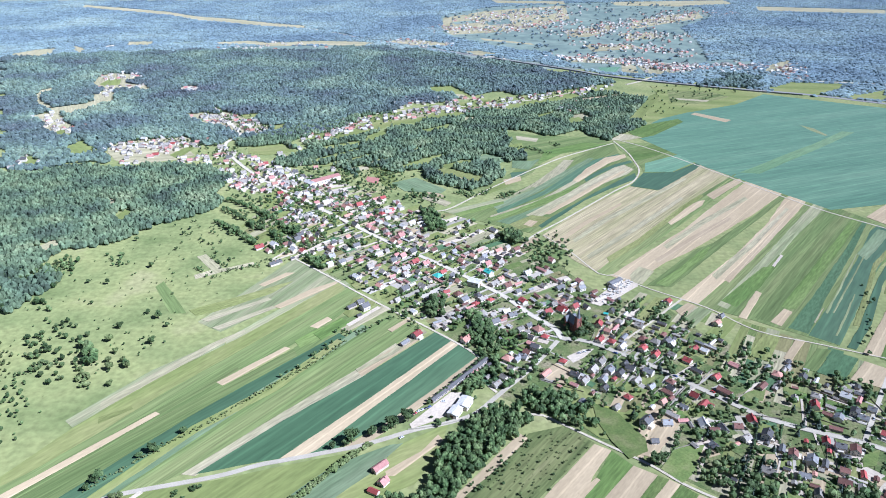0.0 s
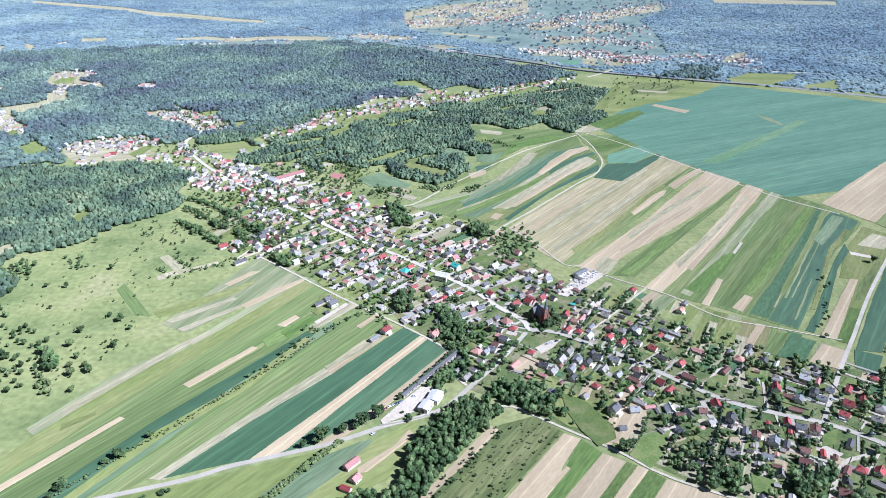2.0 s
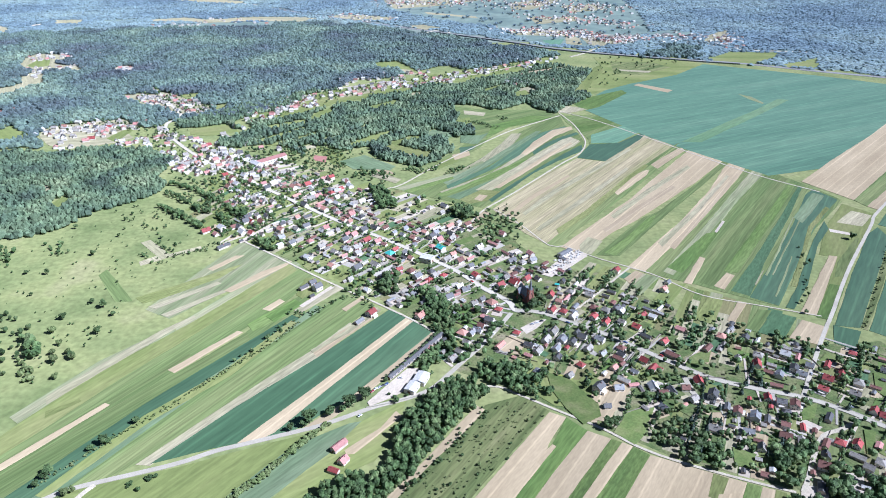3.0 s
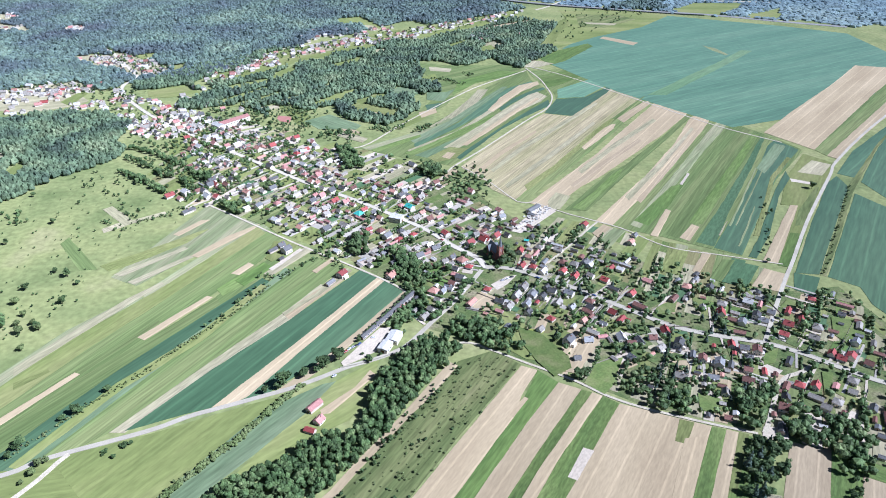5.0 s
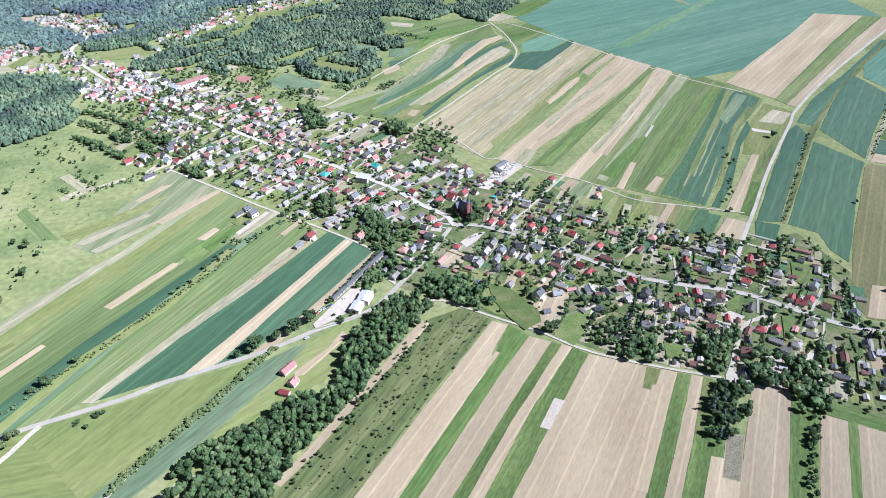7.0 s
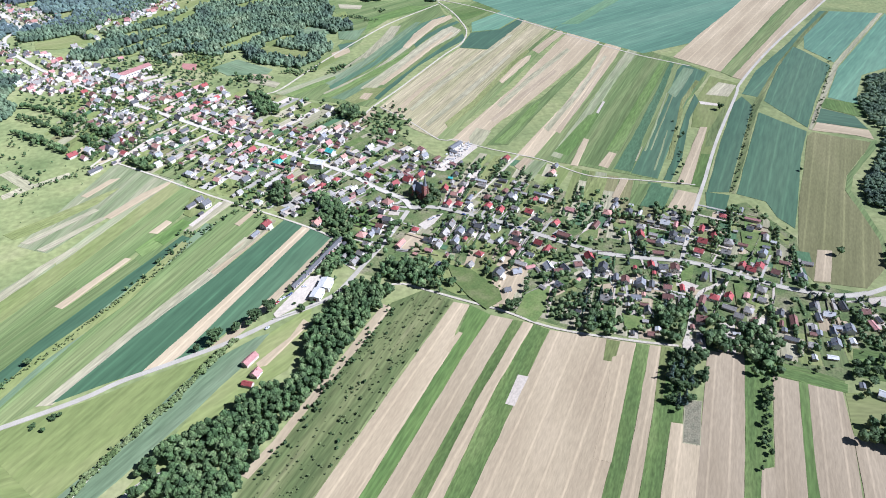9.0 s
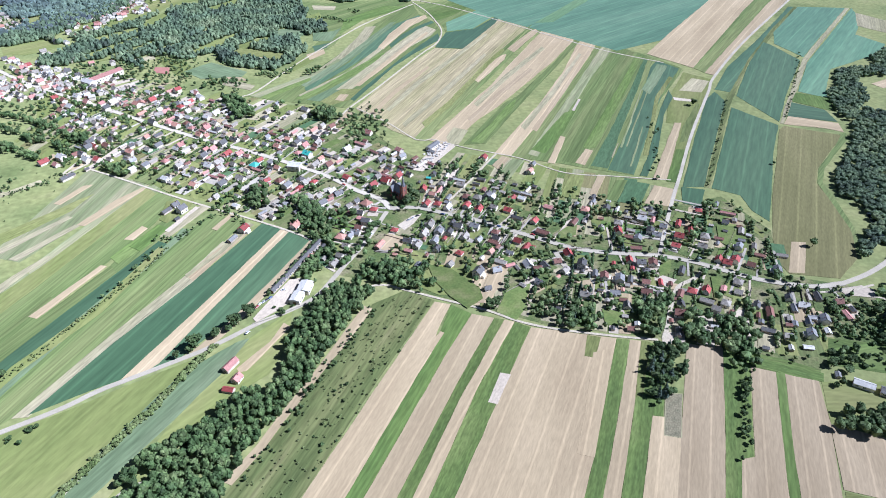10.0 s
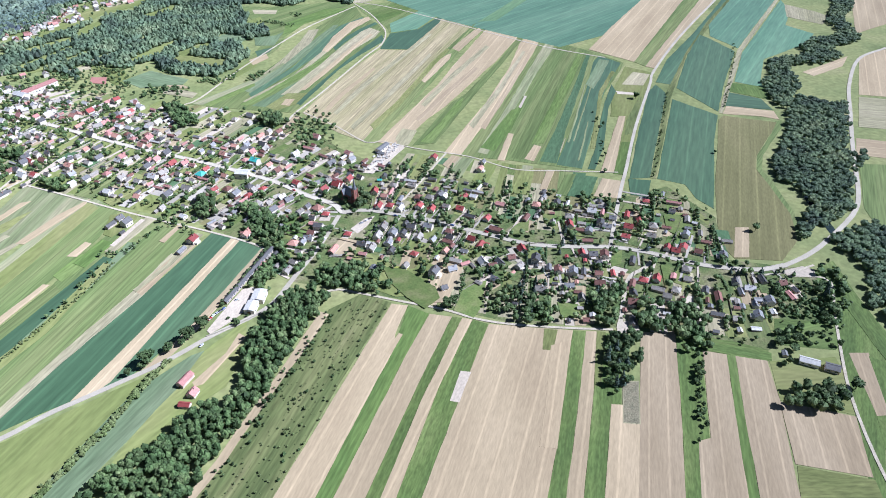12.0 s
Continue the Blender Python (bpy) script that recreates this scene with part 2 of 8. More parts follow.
FIELDS = []


def field(crop, pts, level=1, plot=False):
    """A field as a thin slab with slightly uneven edges; its x runs along its longest side."""
    high = 0.02 + 0.05 * level + 0.0012 * min(200, len(FIELDS)) + 0.0003 * max(0, len(FIELDS) - 200) if not plot else random.uniform(0.04, 0.055)
    sides = [(Vector(b) - Vector(a)) for a, b in zip(pts, pts[1:] + pts[:1])]
    longest = max(sides, key=lambda s: s.length)
    turn = math.atan2(longest.y, longest.x)
    m = pose(*pts[0], 0, 0, 0, math.degrees(turn))
    back = m.inverted()
    bm = bmesh.new()
    ring = []
    for (x0, y0), (x1, y1) in zip(pts, pts[1:] + pts[:1]):
        n = max(1, min(40, int(math.hypot(x1 - x0, y1 - y0) / 13)))
        for k in range(n):
            p = Vector((x0 + (x1 - x0) * k / n, y0 + (y1 - y0) * k / n, 0))
            wob = 0.5 if k else 0.0
            p += Vector((random.uniform(-wob, wob), random.uniform(-wob, wob), 0)) * min(1.0, 0.4 + p.length / 1500)
            ring.append(bm.verts.new(back @ (p + Vector((0, 0, high)))))
    for tri in tessellate_polygon([[v.co for v in ring]]):
        face = bm.faces.new([ring[n] for n in tri])
        face.normal_update()
        if face.normal.z < 0:
            face.normal_flip()
    low = [bm.verts.new(v.co - Vector((0, 0, high + 0.3))) for v in ring]
    for n in range(len(ring)):
        k = (n + 1) % len(ring)
        bm.faces.new((ring[n], ring[k], low[k], low[n]))
    name = {"bloom": "meadow", "court": "sports_court", "pale": "sandy_yard", "drive": "driveway", "lawn": "lawn", "meadow": "meadow", "pasture": "pasture", "scrub": "meadow", "yard": "lawn", "weeds": "weed_plot"}.get(crop, "crop_field")
    ob = new(name, mesh_of(name, bm, CROPS[crop][0]))
    ob.matrix_world = m
    if not plot:
        FIELDS.append((crop, pts))
    return tagged(ob, CROPS[crop][1], "field", kind="structure")


def plots(front, back, kinds, wide=(8, 16), depth=(0.1, 1.0)):
    """Narrow garden plots, side by side, that run from the street to the back of the village."""
    for (a, b), (c, d) in zip(zip(front, front[1:]), zip(back, back[1:])):
        a, b, c, d = (Vector(p) for p in (a, b, c, d))
        u, step = 0.0, 0.0
        while u < 1:
            v = min(1.0, u + random.uniform(*wide) / (b - a).length)
            cuts = sorted([random.uniform(depth[0], depth[0] + 0.2)] + [random.uniform(0.3, 0.9) for n in range(random.choice((1, 1, 2)))] + [depth[1] - random.uniform(0, 0.06)])
            for s, e in zip(cuts, cuts[1:]):
                if e - s > 0.1 and random.random() < 0.8:
                    w = u + (v - u) * random.choice((0.5, 0.94, 0.94, 0.94))
                    ring = [a.lerp(b, u).lerp(c.lerp(d, u), s), a.lerp(b, w).lerp(c.lerp(d, w), s), a.lerp(b, w).lerp(c.lerp(d, w), e), a.lerp(b, u).lerp(c.lerp(d, u), e)]
                    field(random.choice(kinds), [tuple(p) for p in ring], 0, True)
            if random.random() < 0.42:
                PLOT_LINES.append((a.lerp(b, v).lerp(c.lerp(d, v), random.uniform(0.15, 0.5)), a.lerp(b, v).lerp(c.lerp(d, v), random.uniform(0.6, 1.0))))
            u = v


ROADS = []


def ribbon(name, line, left, right, z, material):
    """A strip along a line between two distances to its side, with edges that reach into the ground."""
    verts, faces = [], []
    for n, p in enumerate(line):
        way = (line[min(n + 1, len(line) - 1)] - line[max(n - 1, 0)]).normalized()
        side = Vector((-way.y, way.x, 0))
        wob = random.uniform(-0.06, 0.06)
        for off, h in ((left, -0.3), (left, z), (right, z), (right, -0.3)):
            q = p + side * (off + wob)
            verts.append((q.x, q.y, h))
        if n:
            a, b = 4 * (n - 1), 4 * n
            faces += [(a + k, a + k + 1, b + k + 1, b + k) for k in range(3)]
    data = bpy.data.meshes.new(name)
    data.from_pydata(verts, [], faces)
    data.materials.append(material)
    return new(name, data)


def road(kind, width, pts):
    line = eased(pts)
    level = 0.42 + 0.004 * len(ROADS)
    ob = ribbon("road", line, width / 2, -width / 2, level, PAVING[kind][0])
    ROADS.append((width, line))
    if kind in ("main", "street"):
        for side in (1, -1):
            walk_way = ribbon("pavement", line, side * width / 2 + 0.7 * (side > 0), side * width / 2 - 0.7 * (side < 0), level + 0.12, pavement_mat)
            tagged(walk_way, "narrow concrete pavement with a raised kerb", "pavement", kind="structure")
    return tagged(ob, PAVING[kind][1], "road", kind="structure")


# ---- woods ----
def ball(subdivisions):
    bm = bmesh.new()
    bmesh.ops.create_icosphere(bm, subdivisions=subdivisions, radius=1)
    v = np.array([p.co[:] for p in bm.verts])
    f = np.array([[p.index for p in q.verts] for q in bm.faces])
    bm.free()
    return v, f


BALL = {1: ball(1), 0: (np.array([(1, 0, 0), (0, 1, 0), (-1, 0, 0), (0, -1, 0), (0, 0, 1.0), (0, 0, -1)]), np.array([(0, 1, 4), (1, 2, 4), (2, 3, 4), (3, 0, 4), (1, 0, 5), (2, 1, 5), (3, 2, 5), (0, 3, 5)]))}


def dome(sides, rings):
    """The upper skin of one crown, standing on z = 0: rings of (radius, height), then the tip."""
    v = [(a * math.cos(6.2832 * (k + n / 2) / sides), a * math.sin(6.2832 * (k + n / 2) / sides), b) for n, (a, b) in enumerate(rings) for k in range(sides)]
    f = [q for n in range(len(rings) - 1) for k in range(sides) for c, d in [(n * sides + k, n * sides + (k + 1) % sides)] for q in ((c, d, c + sides), (d, d + sides, c + sides))]
    last = (len(rings) - 1) * sides
    f += [(last + k, last + (k + 1) % sides, len(v)) for k in range(sides)]
    return np.array(v + [(0, 0, 1.0)]), np.array(f)


BALL["crown"] = dome(7, [(0.72, 0.12), (1.0, 0.42), (0.62, 0.84)])
BALL["tip"] = dome(5, [(1.0, 0.1), (0.66, 0.66)])
rng = np.random.default_rng(7)


def clumps(places, sizes, detail, rough=0.2):
    """Leafy clumps: a crumpled ball at each place, of the size given along x, y and z."""
    v, f = BALL[detail]
    n = len(places)
    turn = rng.uniform(0, 2 * np.pi, n)
    c, s = np.cos(turn)[:, None], np.sin(turn)[:, None]
    pts = v[None] * (1 + rng.normal(0, rough, (n, len(v), 1))) + rng.normal(0, rough * 0.4, (n, len(v), 3))
    pts = np.stack([pts[..., 0] * c - pts[..., 1] * s, pts[..., 0] * s + pts[..., 1] * c, pts[..., 2]], -1)
    pts = pts * sizes[:, None, :] + places[:, None, :]
    faces = f[None] + (np.arange(n) * len(v))[:, None, None]
    return pts.reshape(-1, 3), faces.reshape(-1, 3)


WOOD_LABELS = {"mixed": "dense mixed woodland of dark green trees", "deep": "wide mixed forest seen from afar", "far": "distant forest tinted blue like haze", "grove": "dense mixed wood of green trees"}


def foliage(x, y, h, r, lumps, squat=0.34):
    """Crowns over many trunks: a few rounded limbs' worth of leaf masses each, roughened by small sprays on the sunlit skin."""
    n = len(x)
    masses = max(2, min(7, lumps // 3))
    verts, faces, first = [], [], 0

    def add(made):
        nonlocal first
        verts.append(made[0]), faces.append(made[1] + first)
        first += len(made[0])

    add(clumps(np.stack([x, y, h * 0.52], -1), np.stack([r * 0.8, r * 0.8, h * squat], -1), 1, 0.1))
    for k in range(masses):
        turn = 6.283 * k / masses + rng.uniform(-0.5, 0.5, n)
        out, up = r * rng.uniform(0.3, 0.62, n), h * rng.uniform(0.46, 0.74, n)
        size = r * rng.uniform(0.34, 0.48, n)
        cx, cy = x + np.cos(turn) * out, y + np.sin(turn) * out
        add(clumps(np.stack([cx, cy, up], -1), np.stack([size, size, size * 0.9], -1), 1, 0.12))
        for j in range(max(1, round(lumps * (1.0 if lumps < 9 else 1.5 if lumps < 18 else 2.6) / masses))):
            way = rng.normal(0, 1, (n, 3))
            way[:, 2] = np.abs(way[:, 2]) - 0.35
            way /= np.linalg.norm(way, axis=1)[:, None]
            spot = np.stack([cx, cy, up], -1) + way * size[:, None] * rng.uniform(0.85, 1.08, (n, 1))
            leaf = size * (rng.uniform(0.26, 0.46, n) if lumps < 18 else rng.uniform(0.18, 0.34, n))
            add(clumps(spot, np.stack([leaf, leaf, leaf * 0.8], -1), 0, 0.25))
    return np.concatenate(verts), np.concatenate(faces)


def kept(pts, gx, gy, margin, cleared=True):
    """Which places of a wood bear trees: inside its plan, off the fields and roads."""
    away = np.hypot(gx, gy)
    sway = 3 + 0.008 * away
    keep = inside(pts, gx + sway * np.sin(gy * 0.05 + 2 * np.sin(gx * 0.013)), gy + sway * np.sin(gx * 0.043 + 2 * np.sin(gy * 0.017))) & (away < 4850)
    for crop, hole in FIELDS if cleared else ():
        keep &= ~inside(hole, gx, gy)
    for width, line in ROADS:
        for p in line[::2]:
            keep &= np.hypot(gx - p.x, gy - p.y) > width * 0.5 + margin
    return keep


def wood(kind, pts, spacing=8.0, lumps=0):
    """A wood over a plan, one object: crowns of many leaf masses, or one mass each where it lies far off."""
    xs, ys = [p[0] for p in pts], [p[1] for p in pts]
    gx, gy = np.meshgrid(np.arange(min(xs), max(xs), spacing), np.arange(min(ys), max(ys), spacing))
    gx = (gx + rng.uniform(-0.45, 0.45, gx.shape) * spacing).ravel()
    gy = (gy + rng.uniform(-0.45, 0.45, gy.shape) * spacing).ravel()
    keep = kept(pts, gx, gy, 4, kind != "mixed")
    x, y = gx[keep], gy[keep]
    h = rng.uniform(0.6, 1.15, len(x)) * {"deep": 9.0, "far": 6.0, "mixed": 12.5}.get(kind, 8.5)
    r = spacing * rng.uniform(0.58, 0.86, len(x))
    if lumps:
        v, f = foliage(x, y, h, r, lumps)
    else:
        wide = r * 1.05 * rng.uniform(0.75, 1.15, len(x))
        v, f = clumps(np.stack([x, y, 0 * x], -1), np.stack([wide, wide, h], -1), "tip" if kind == "far" else "crown", 0.14)
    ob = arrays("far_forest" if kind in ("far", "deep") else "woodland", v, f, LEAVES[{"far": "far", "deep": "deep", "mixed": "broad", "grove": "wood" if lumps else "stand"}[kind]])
    return tagged(ob, WOOD_LABELS[kind], "forest", kind="stuff")


river_mat = surface("river_water", [(0.02, 0.03, 0.03), (0.03, 0.045, 0.04)], 0.05, 0.5, rough=0.08, specular=0.5, mottle=0.1)
barrier_mat = surface("noise_barrier", [(0.12, 0.135, 0.15), (0.17, 0.18, 0.19)], 0.05, 0.5, rough=0.6, mottle=0.2)


# ---- the plan: fields, roads, woods (metres) ----

# garden ground of the village
field("meadow", [(-285.5, 1067.9), (-239.7, 1029.1), (-28, 905.3), (76, 867.4), (94.6, 846.9), (45.3, 713.3), (-28.8, 636), (-44.8, 642.4), (-98.1, 686.8), (-154.8, 746.4), (-212.5, 775.9), (-248.8, 803.6)], 0)
field("yard", [(94.6, 846.9), (137.7, 774.8), (153.8, 726.2), (171.8, 691.6), (204.2, 664), (242.8, 655.9), (273.8, 581.5), (336.6, 556.4), (350.5, 531.8), (403.2, 504.6), (462.1, 506.3), (469.9, 436.8), (431.2, 375), (507.6, 326.1), (462, 277.9), (381.2, 266.9), (340, 297.2), (284.3, 333.8), (205.6, 372.6), (161.8, 409.2), (128.3, 436.2), (86.5, 467.8), (51.1, 490.5), (40.8, 545.2), (4.7, 590), (-28.8, 636), (45.3, 713.3)], 0)

# garden plots behind the houses
PLOT_LINES = []
GARDENS = ("meadow", "meadow", "green", "dry", "dry", "dry", "olive", "fallow", "grass_dark", "bare", "lush", "pale", "barley")
UPPER = GARDENS + ("pale", "drive", "dry", "pale", "fallow", "drive")
plots([(-281.9, 1042), (-235.5, 990.3), (-170.5, 908.4), (-105.7, 837.9), (-28.7, 776.3), (23.5, 729.1), (84, 651)], [(-201.7, 1077.3), (-148.4, 1034), (-85.8, 998.3), (-4.7, 928.9), (76, 867.4), (120.8, 795.2), (161.4, 703.2)], UPPER)
plots([(-233.8, 974.7), (-169.9, 897.9), (-105.7, 828.5), (-29.3, 767.6), (22.3, 719.7), (81.6, 639.3)], [(-287.8, 875.4), (-230.6, 789.7), (-171.5, 746.7), (-103.6, 689), (-52.7, 647.8), (4.7, 590)], UPPER)
plots([(146.5, 583.2), (211.1, 533.5), (259.7, 483), (304.6, 451.8), (344.3, 435)], [(226.6, 684.7), (288.5, 646.4), (339.2, 608.6), (387.9, 577.7), (430.9, 550.8)], GARDENS)
plots([(143.5, 572.9), (168.3, 556.2), (207, 523.1), (255.5, 474.4), (300.4, 444.6), (340.2, 428.7), (387, 387.9), (408.7, 367.3), (443.3, 348.1)], [(86.9, 469.4), (115.4, 452.1), (145.7, 419.6), (198.4, 379.2), (246.2, 350.4), (281, 332.9), (333.7, 303.2), (359.7, 287.2), (407.4, 270.3)], GARDENS)
plots([(351.8, 432), (394.2, 397.4), (416.5, 375.3)], [(406.4, 500.9), (464.1, 499.1), (462.9, 431.8)], GARDENS)

# open fields west of the village
field("fallow", [(-258.7, 616.5), (-187.2, 767.5), (-153.7, 736.7), (-120.1, 716.4), (-229, 596.8)], 1)
field("green", [(-332.7, 693.1), (-328, 707), (-276.5, 633.8), (-294.8, 633.7)], 1)
field("fallow", [(-319.3, 457.7), (-273.3, 530.6), (-223.5, 582), (-216.6, 573.8), (-263.7, 519.1), (-308.9, 449.1)], 2)
field("green", [(-120.1, 716.4), (-92.1, 675.5), (-111.3, 628.6), (-278.8, 389.7), (-307.2, 371.6), (-348.4, 371.5), (-334.2, 389.5), (-307.9, 449.1), (-263.7, 519.1), (-216.6, 573.8)], 1)
field("fallow", [(-219.5, 584.1), (-146, 691.2), (-120.1, 716.4), (-107.7, 698.2), (-182, 594.8), (-215.4, 569.8)], 2)
field("bare", [(-327.8, 371.6), (-247.4, 469.7), (-242.4, 466.8), (-317.1, 371.6)], 3)
field("bare", [(-207.5, 511.6), (-156.5, 570), (-150.9, 567.1), (-200.3, 506.5)], 3)
field("bare", [(-139.1, 608), (-123.2, 627.4), (-117.5, 621.6), (-130.1, 603.7)], 3)
field("green", [(-147.7, 568.1), (-116.5, 614.8), (-84, 658.9), (-79.7, 646.6), (-126, 572.2), (-137.7, 544.9)], 2)
field("wheat", [(-284.3, 367.4), (-214.3, 465.4), (-106.6, 595.1), (-98.7, 587.7), (-197.6, 458.1), (-263.8, 367.4)], 3)
field("oat", [(-263.8, 367.4), (-197.6, 458.1), (-98.7, 587.7), (-85.2, 611.6), (-75.8, 606.1), (-183.9, 460.3), (-247.4, 367.5)], 2)
field("green", [(-247.4, 367.5), (-183.9, 460.3), (-75.8, 606.1), (-56.9, 631.2), (-22.8, 606.3), (-47.3, 574.5), (-81.8, 531.3), (-199.8, 395.8), (-228.4, 376.2)], 2)
field("dry", [(-199.8, 395.8), (-137.8, 469.3), (-81.8, 531.3), (-47.4, 576.5), (-40.3, 570.5), (-75.2, 519.8), (-135.5, 458.3), (-188.5, 394)], 3)
field("bare", [(-81.8, 531.3), (-25.4, 595.4), (-19.4, 588), (-75.3, 520.7)], 3)
field("wheat", [(-189, 395.8), (-135.5, 458.3), (-75.2, 519.8), (-65.8, 531.4), (-8, 597.6), (9.3, 581.9), (-71, 481), (-114.6, 423.9), (-128.1, 413), (-159.2, 404.9)], 3)
field("bare", [(-128.1, 413), (-71, 481), (9.3, 581.9), (16, 574.7), (-47.1, 493), (-100.8, 422.7), (-108.8, 416.9)], 3)
field("wheat", [(-108.8, 416.9), (-100.8, 422.7), (-47.1, 493), (16, 574.7), (32.6, 553.1), (-1.8, 509.7), (-44.7, 458.5), (-87.3, 422.7)], 3)
field("bare", [(-44.7, 458.5), (-1.8, 509.7), (32.6, 553.1), (36.2, 548.4), (3.3, 505.5), (-30.5, 462.2), (-61, 430.7), (-82.8, 422.7)], 2)
field("dry", [(-310.7, 772.1), (-301.4, 779.8), (-267.8, 739.5), (-235.4, 757.7), (-232, 750.4), (-264.2, 732.5), (-292.6, 712.1), (-297.4, 722.1), (-281.3, 736)], 2)
field("meadow", [(-307.9, 449.1), (-263.7, 519.1), (-208.1, 584.2), (-121.8, 705.1), (-111.8, 688.7), (-193.5, 571.9), (-246.4, 500.5), (-288, 436.7), (-314.4, 400.2), (-330.2, 382.7), (-335.9, 392.4)], 2)
field("green", [(-311.3, 371.6), (-238.5, 465.3), (-197.4, 507.4), (-147.5, 567.1), (-108.6, 609.3), (-103.7, 595.1), (-214.3, 465.4), (-284.3, 367.4)], 1)
field("green", [(-326.1, 362), (-286.3, 423.4), (-240, 482.8), (-194.8, 535.4), (-190.9, 530.9), (-234.8, 475.1), (-281.1, 412.6), (-317, 367.3)], 2)
field("dry", [(-514.5, 976.9), (-501.2, 972.3), (-485.5, 940.1), (-493.1, 940.1)], 2)
field("meadow", [(-471.8, 899.2), (-465.1, 931.4), (-448.1, 914.1), (-450.2, 876.9)], 2)
field("dry", [(-528.7, 795.6), (-516.7, 821.8), (-495.6, 809.5), (-505.4, 779)], 2)
field("meadow", [(-261.2, 370.7), (-209.8, 451.5), (-156.3, 507.5), (-106.3, 584.5), (-100.5, 579.4), (-149.3, 499.2), (-202.5, 443.8), (-253.6, 367.5)], 4)

field("olive", [(-275.9, 640.1), (-221.8, 676.6), (-184.6, 703.4), (-176, 707.3), (-195.4, 677.4), (-247.4, 636.9), (-264.6, 628.7)], 3)
field("bare", [(-214.3, 699), (-188.7, 729.3), (-177.9, 729.1), (-207.3, 694.1)], 4)
field("bare", [(-185.9, 648.7), (-151.9, 688.1), (-119.6, 711.9), (-125.4, 699.5), (-177.6, 644)], 4)
field("dry", [(-257.2, 621.3), (-196.9, 669.1), (-191.5, 664.7), (-248, 616.7)], 4)
field("dry", [(-239.8, 605.2), (-187.8, 650.1), (-182.5, 645.9), (-231.6, 599.9)], 4)
field("dry", [(-300.2, 482.6), (-268.8, 525.9), (-232.5, 574.7), (-205.5, 600.9), (-202.7, 597.5), (-227.7, 565.6), (-265.3, 514.1), (-295.9, 470.7)], 4)
field("green_bright", [(-149.3, 580.3), (-130.3, 602.8), (-109, 615.6), (-100.2, 612.1), (-112.6, 592.8), (-130.2, 577.4), (-141.2, 567.4)], 4)
field("olive", [(-292.7, 462.1), (-272, 477.6), (-268, 473.4), (-289.6, 453.6)], 4)

# meadow south-west of the road, hedge strip and farm
field("meadow", [(-306.6, 383.6), (-218.2, 375.7), (-167.7, 377.8), (-132.1, 380.7), (-140.7, 339.5), (-162.7, 301.3), (-273.7, 292.8)], 0)
field("meadow", [(-233.7, 374.6), (-171.1, 390.1), (-99.2, 412.6), (-65, 421.7), (-136.7, 340.5), (-145.8, 330.9), (-180.1, 308.3)], 1)
field("oat", [(-42.4, 429), (-31.9, 430.9), (-46.4, 411.1), (-55.7, 396.4), (-71.1, 381.2), (-89.3, 361.1), (-111.5, 338.7), (-132.2, 317), (-155.2, 296.5), (-174.2, 307.8), (-146.2, 335.4), (-124.2, 361.4), (-103, 385.6), (-83.7, 406.4), (-63.2, 417.8)], 2)
field("meadow", [(-38.9, 426.2), (5.3, 456.1), (-4.3, 414.9), (-21.1, 385.9), (-50.8, 372), (-66.5, 351), (-81.7, 343.1), (-97.6, 327.5), (-115.6, 308.4), (-129.6, 285.4), (-138.1, 295), (-120.5, 318.2), (-102.8, 341.6), (-83.4, 367.3), (-68, 389.5), (-46.9, 405.8)], 1)
field("bare", [(-3.8, 441.3), (1.1, 434.4), (-36.4, 394.8), (-42.6, 394.2), (-44.1, 399.1), (-16.5, 422)], 2)
field("bare", [(63.4, 443), (69.8, 437.3), (54.4, 416.7), (19.4, 377.5), (-15.9, 336), (-31.3, 316.2), (-53.4, 294.1), (-58.2, 298.2), (-35.5, 321.2), (-18.9, 342.4), (16.2, 383.1)], 2)
field("scrub", [(71.2, 443), (102.8, 452.9), (123.3, 431.7), (57.7, 357.3), (-6.9, 277.8), (-27.7, 255.3), (-68.4, 271.5), (-53.4, 294.1), (-31.3, 316.2), (19.4, 377.5)], 1)

# strip fields south of the village
field("bare", [(122.8, 430.3), (135.1, 423), (114.4, 394.2), (104.7, 373.7), (66.5, 327.5), (18.3, 267.7), (-7.8, 235.9), (-32.3, 245.7), (-6.5, 277.6), (56.3, 351.8)], 2)
field("green_bright", [(135.1, 423), (148.3, 406), (111.4, 364.4), (28.9, 263.5), (1.4, 232.3), (-9.3, 236.6), (18.3, 267.7), (66.5, 327.5), (104.7, 373.7)], 2)
field("bare", [(116.9, 393.2), (119.5, 390.8), (103.3, 372.3), (100.4, 377.5)], 3)
field("bare", [(148.3, 406), (164.5, 395.7), (112.5, 335.4), (47.7, 256), (22.9, 223.8), (1.4, 232.3), (28.9, 263.5), (111.4, 364.4)], 2)
field("lush", [(164.5, 395.7), (171.9, 391.3), (108.8, 319.2), (56.7, 252.5), (32.1, 220.1), (22.9, 223.8), (47.7, 256), (112.5, 335.4)], 2)
field("bare", [(171.9, 391.3), (178.9, 386.2), (124.2, 324.8), (65.9, 248.8), (41.3, 216.4), (32.1, 220.1), (56.7, 252.5), (108.8, 319.2)], 2)
field("lush", [(178.9, 386.2), (189.2, 376.1), (172.9, 356.8), (80.8, 242.9), (55.1, 211), (41.3, 216.4), (65.9, 248.8), (124.2, 324.8)], 2)
field("pale", [(147.1, 336), (154.2, 331.9), (134.1, 307.4), (128.3, 311.4)], 3)
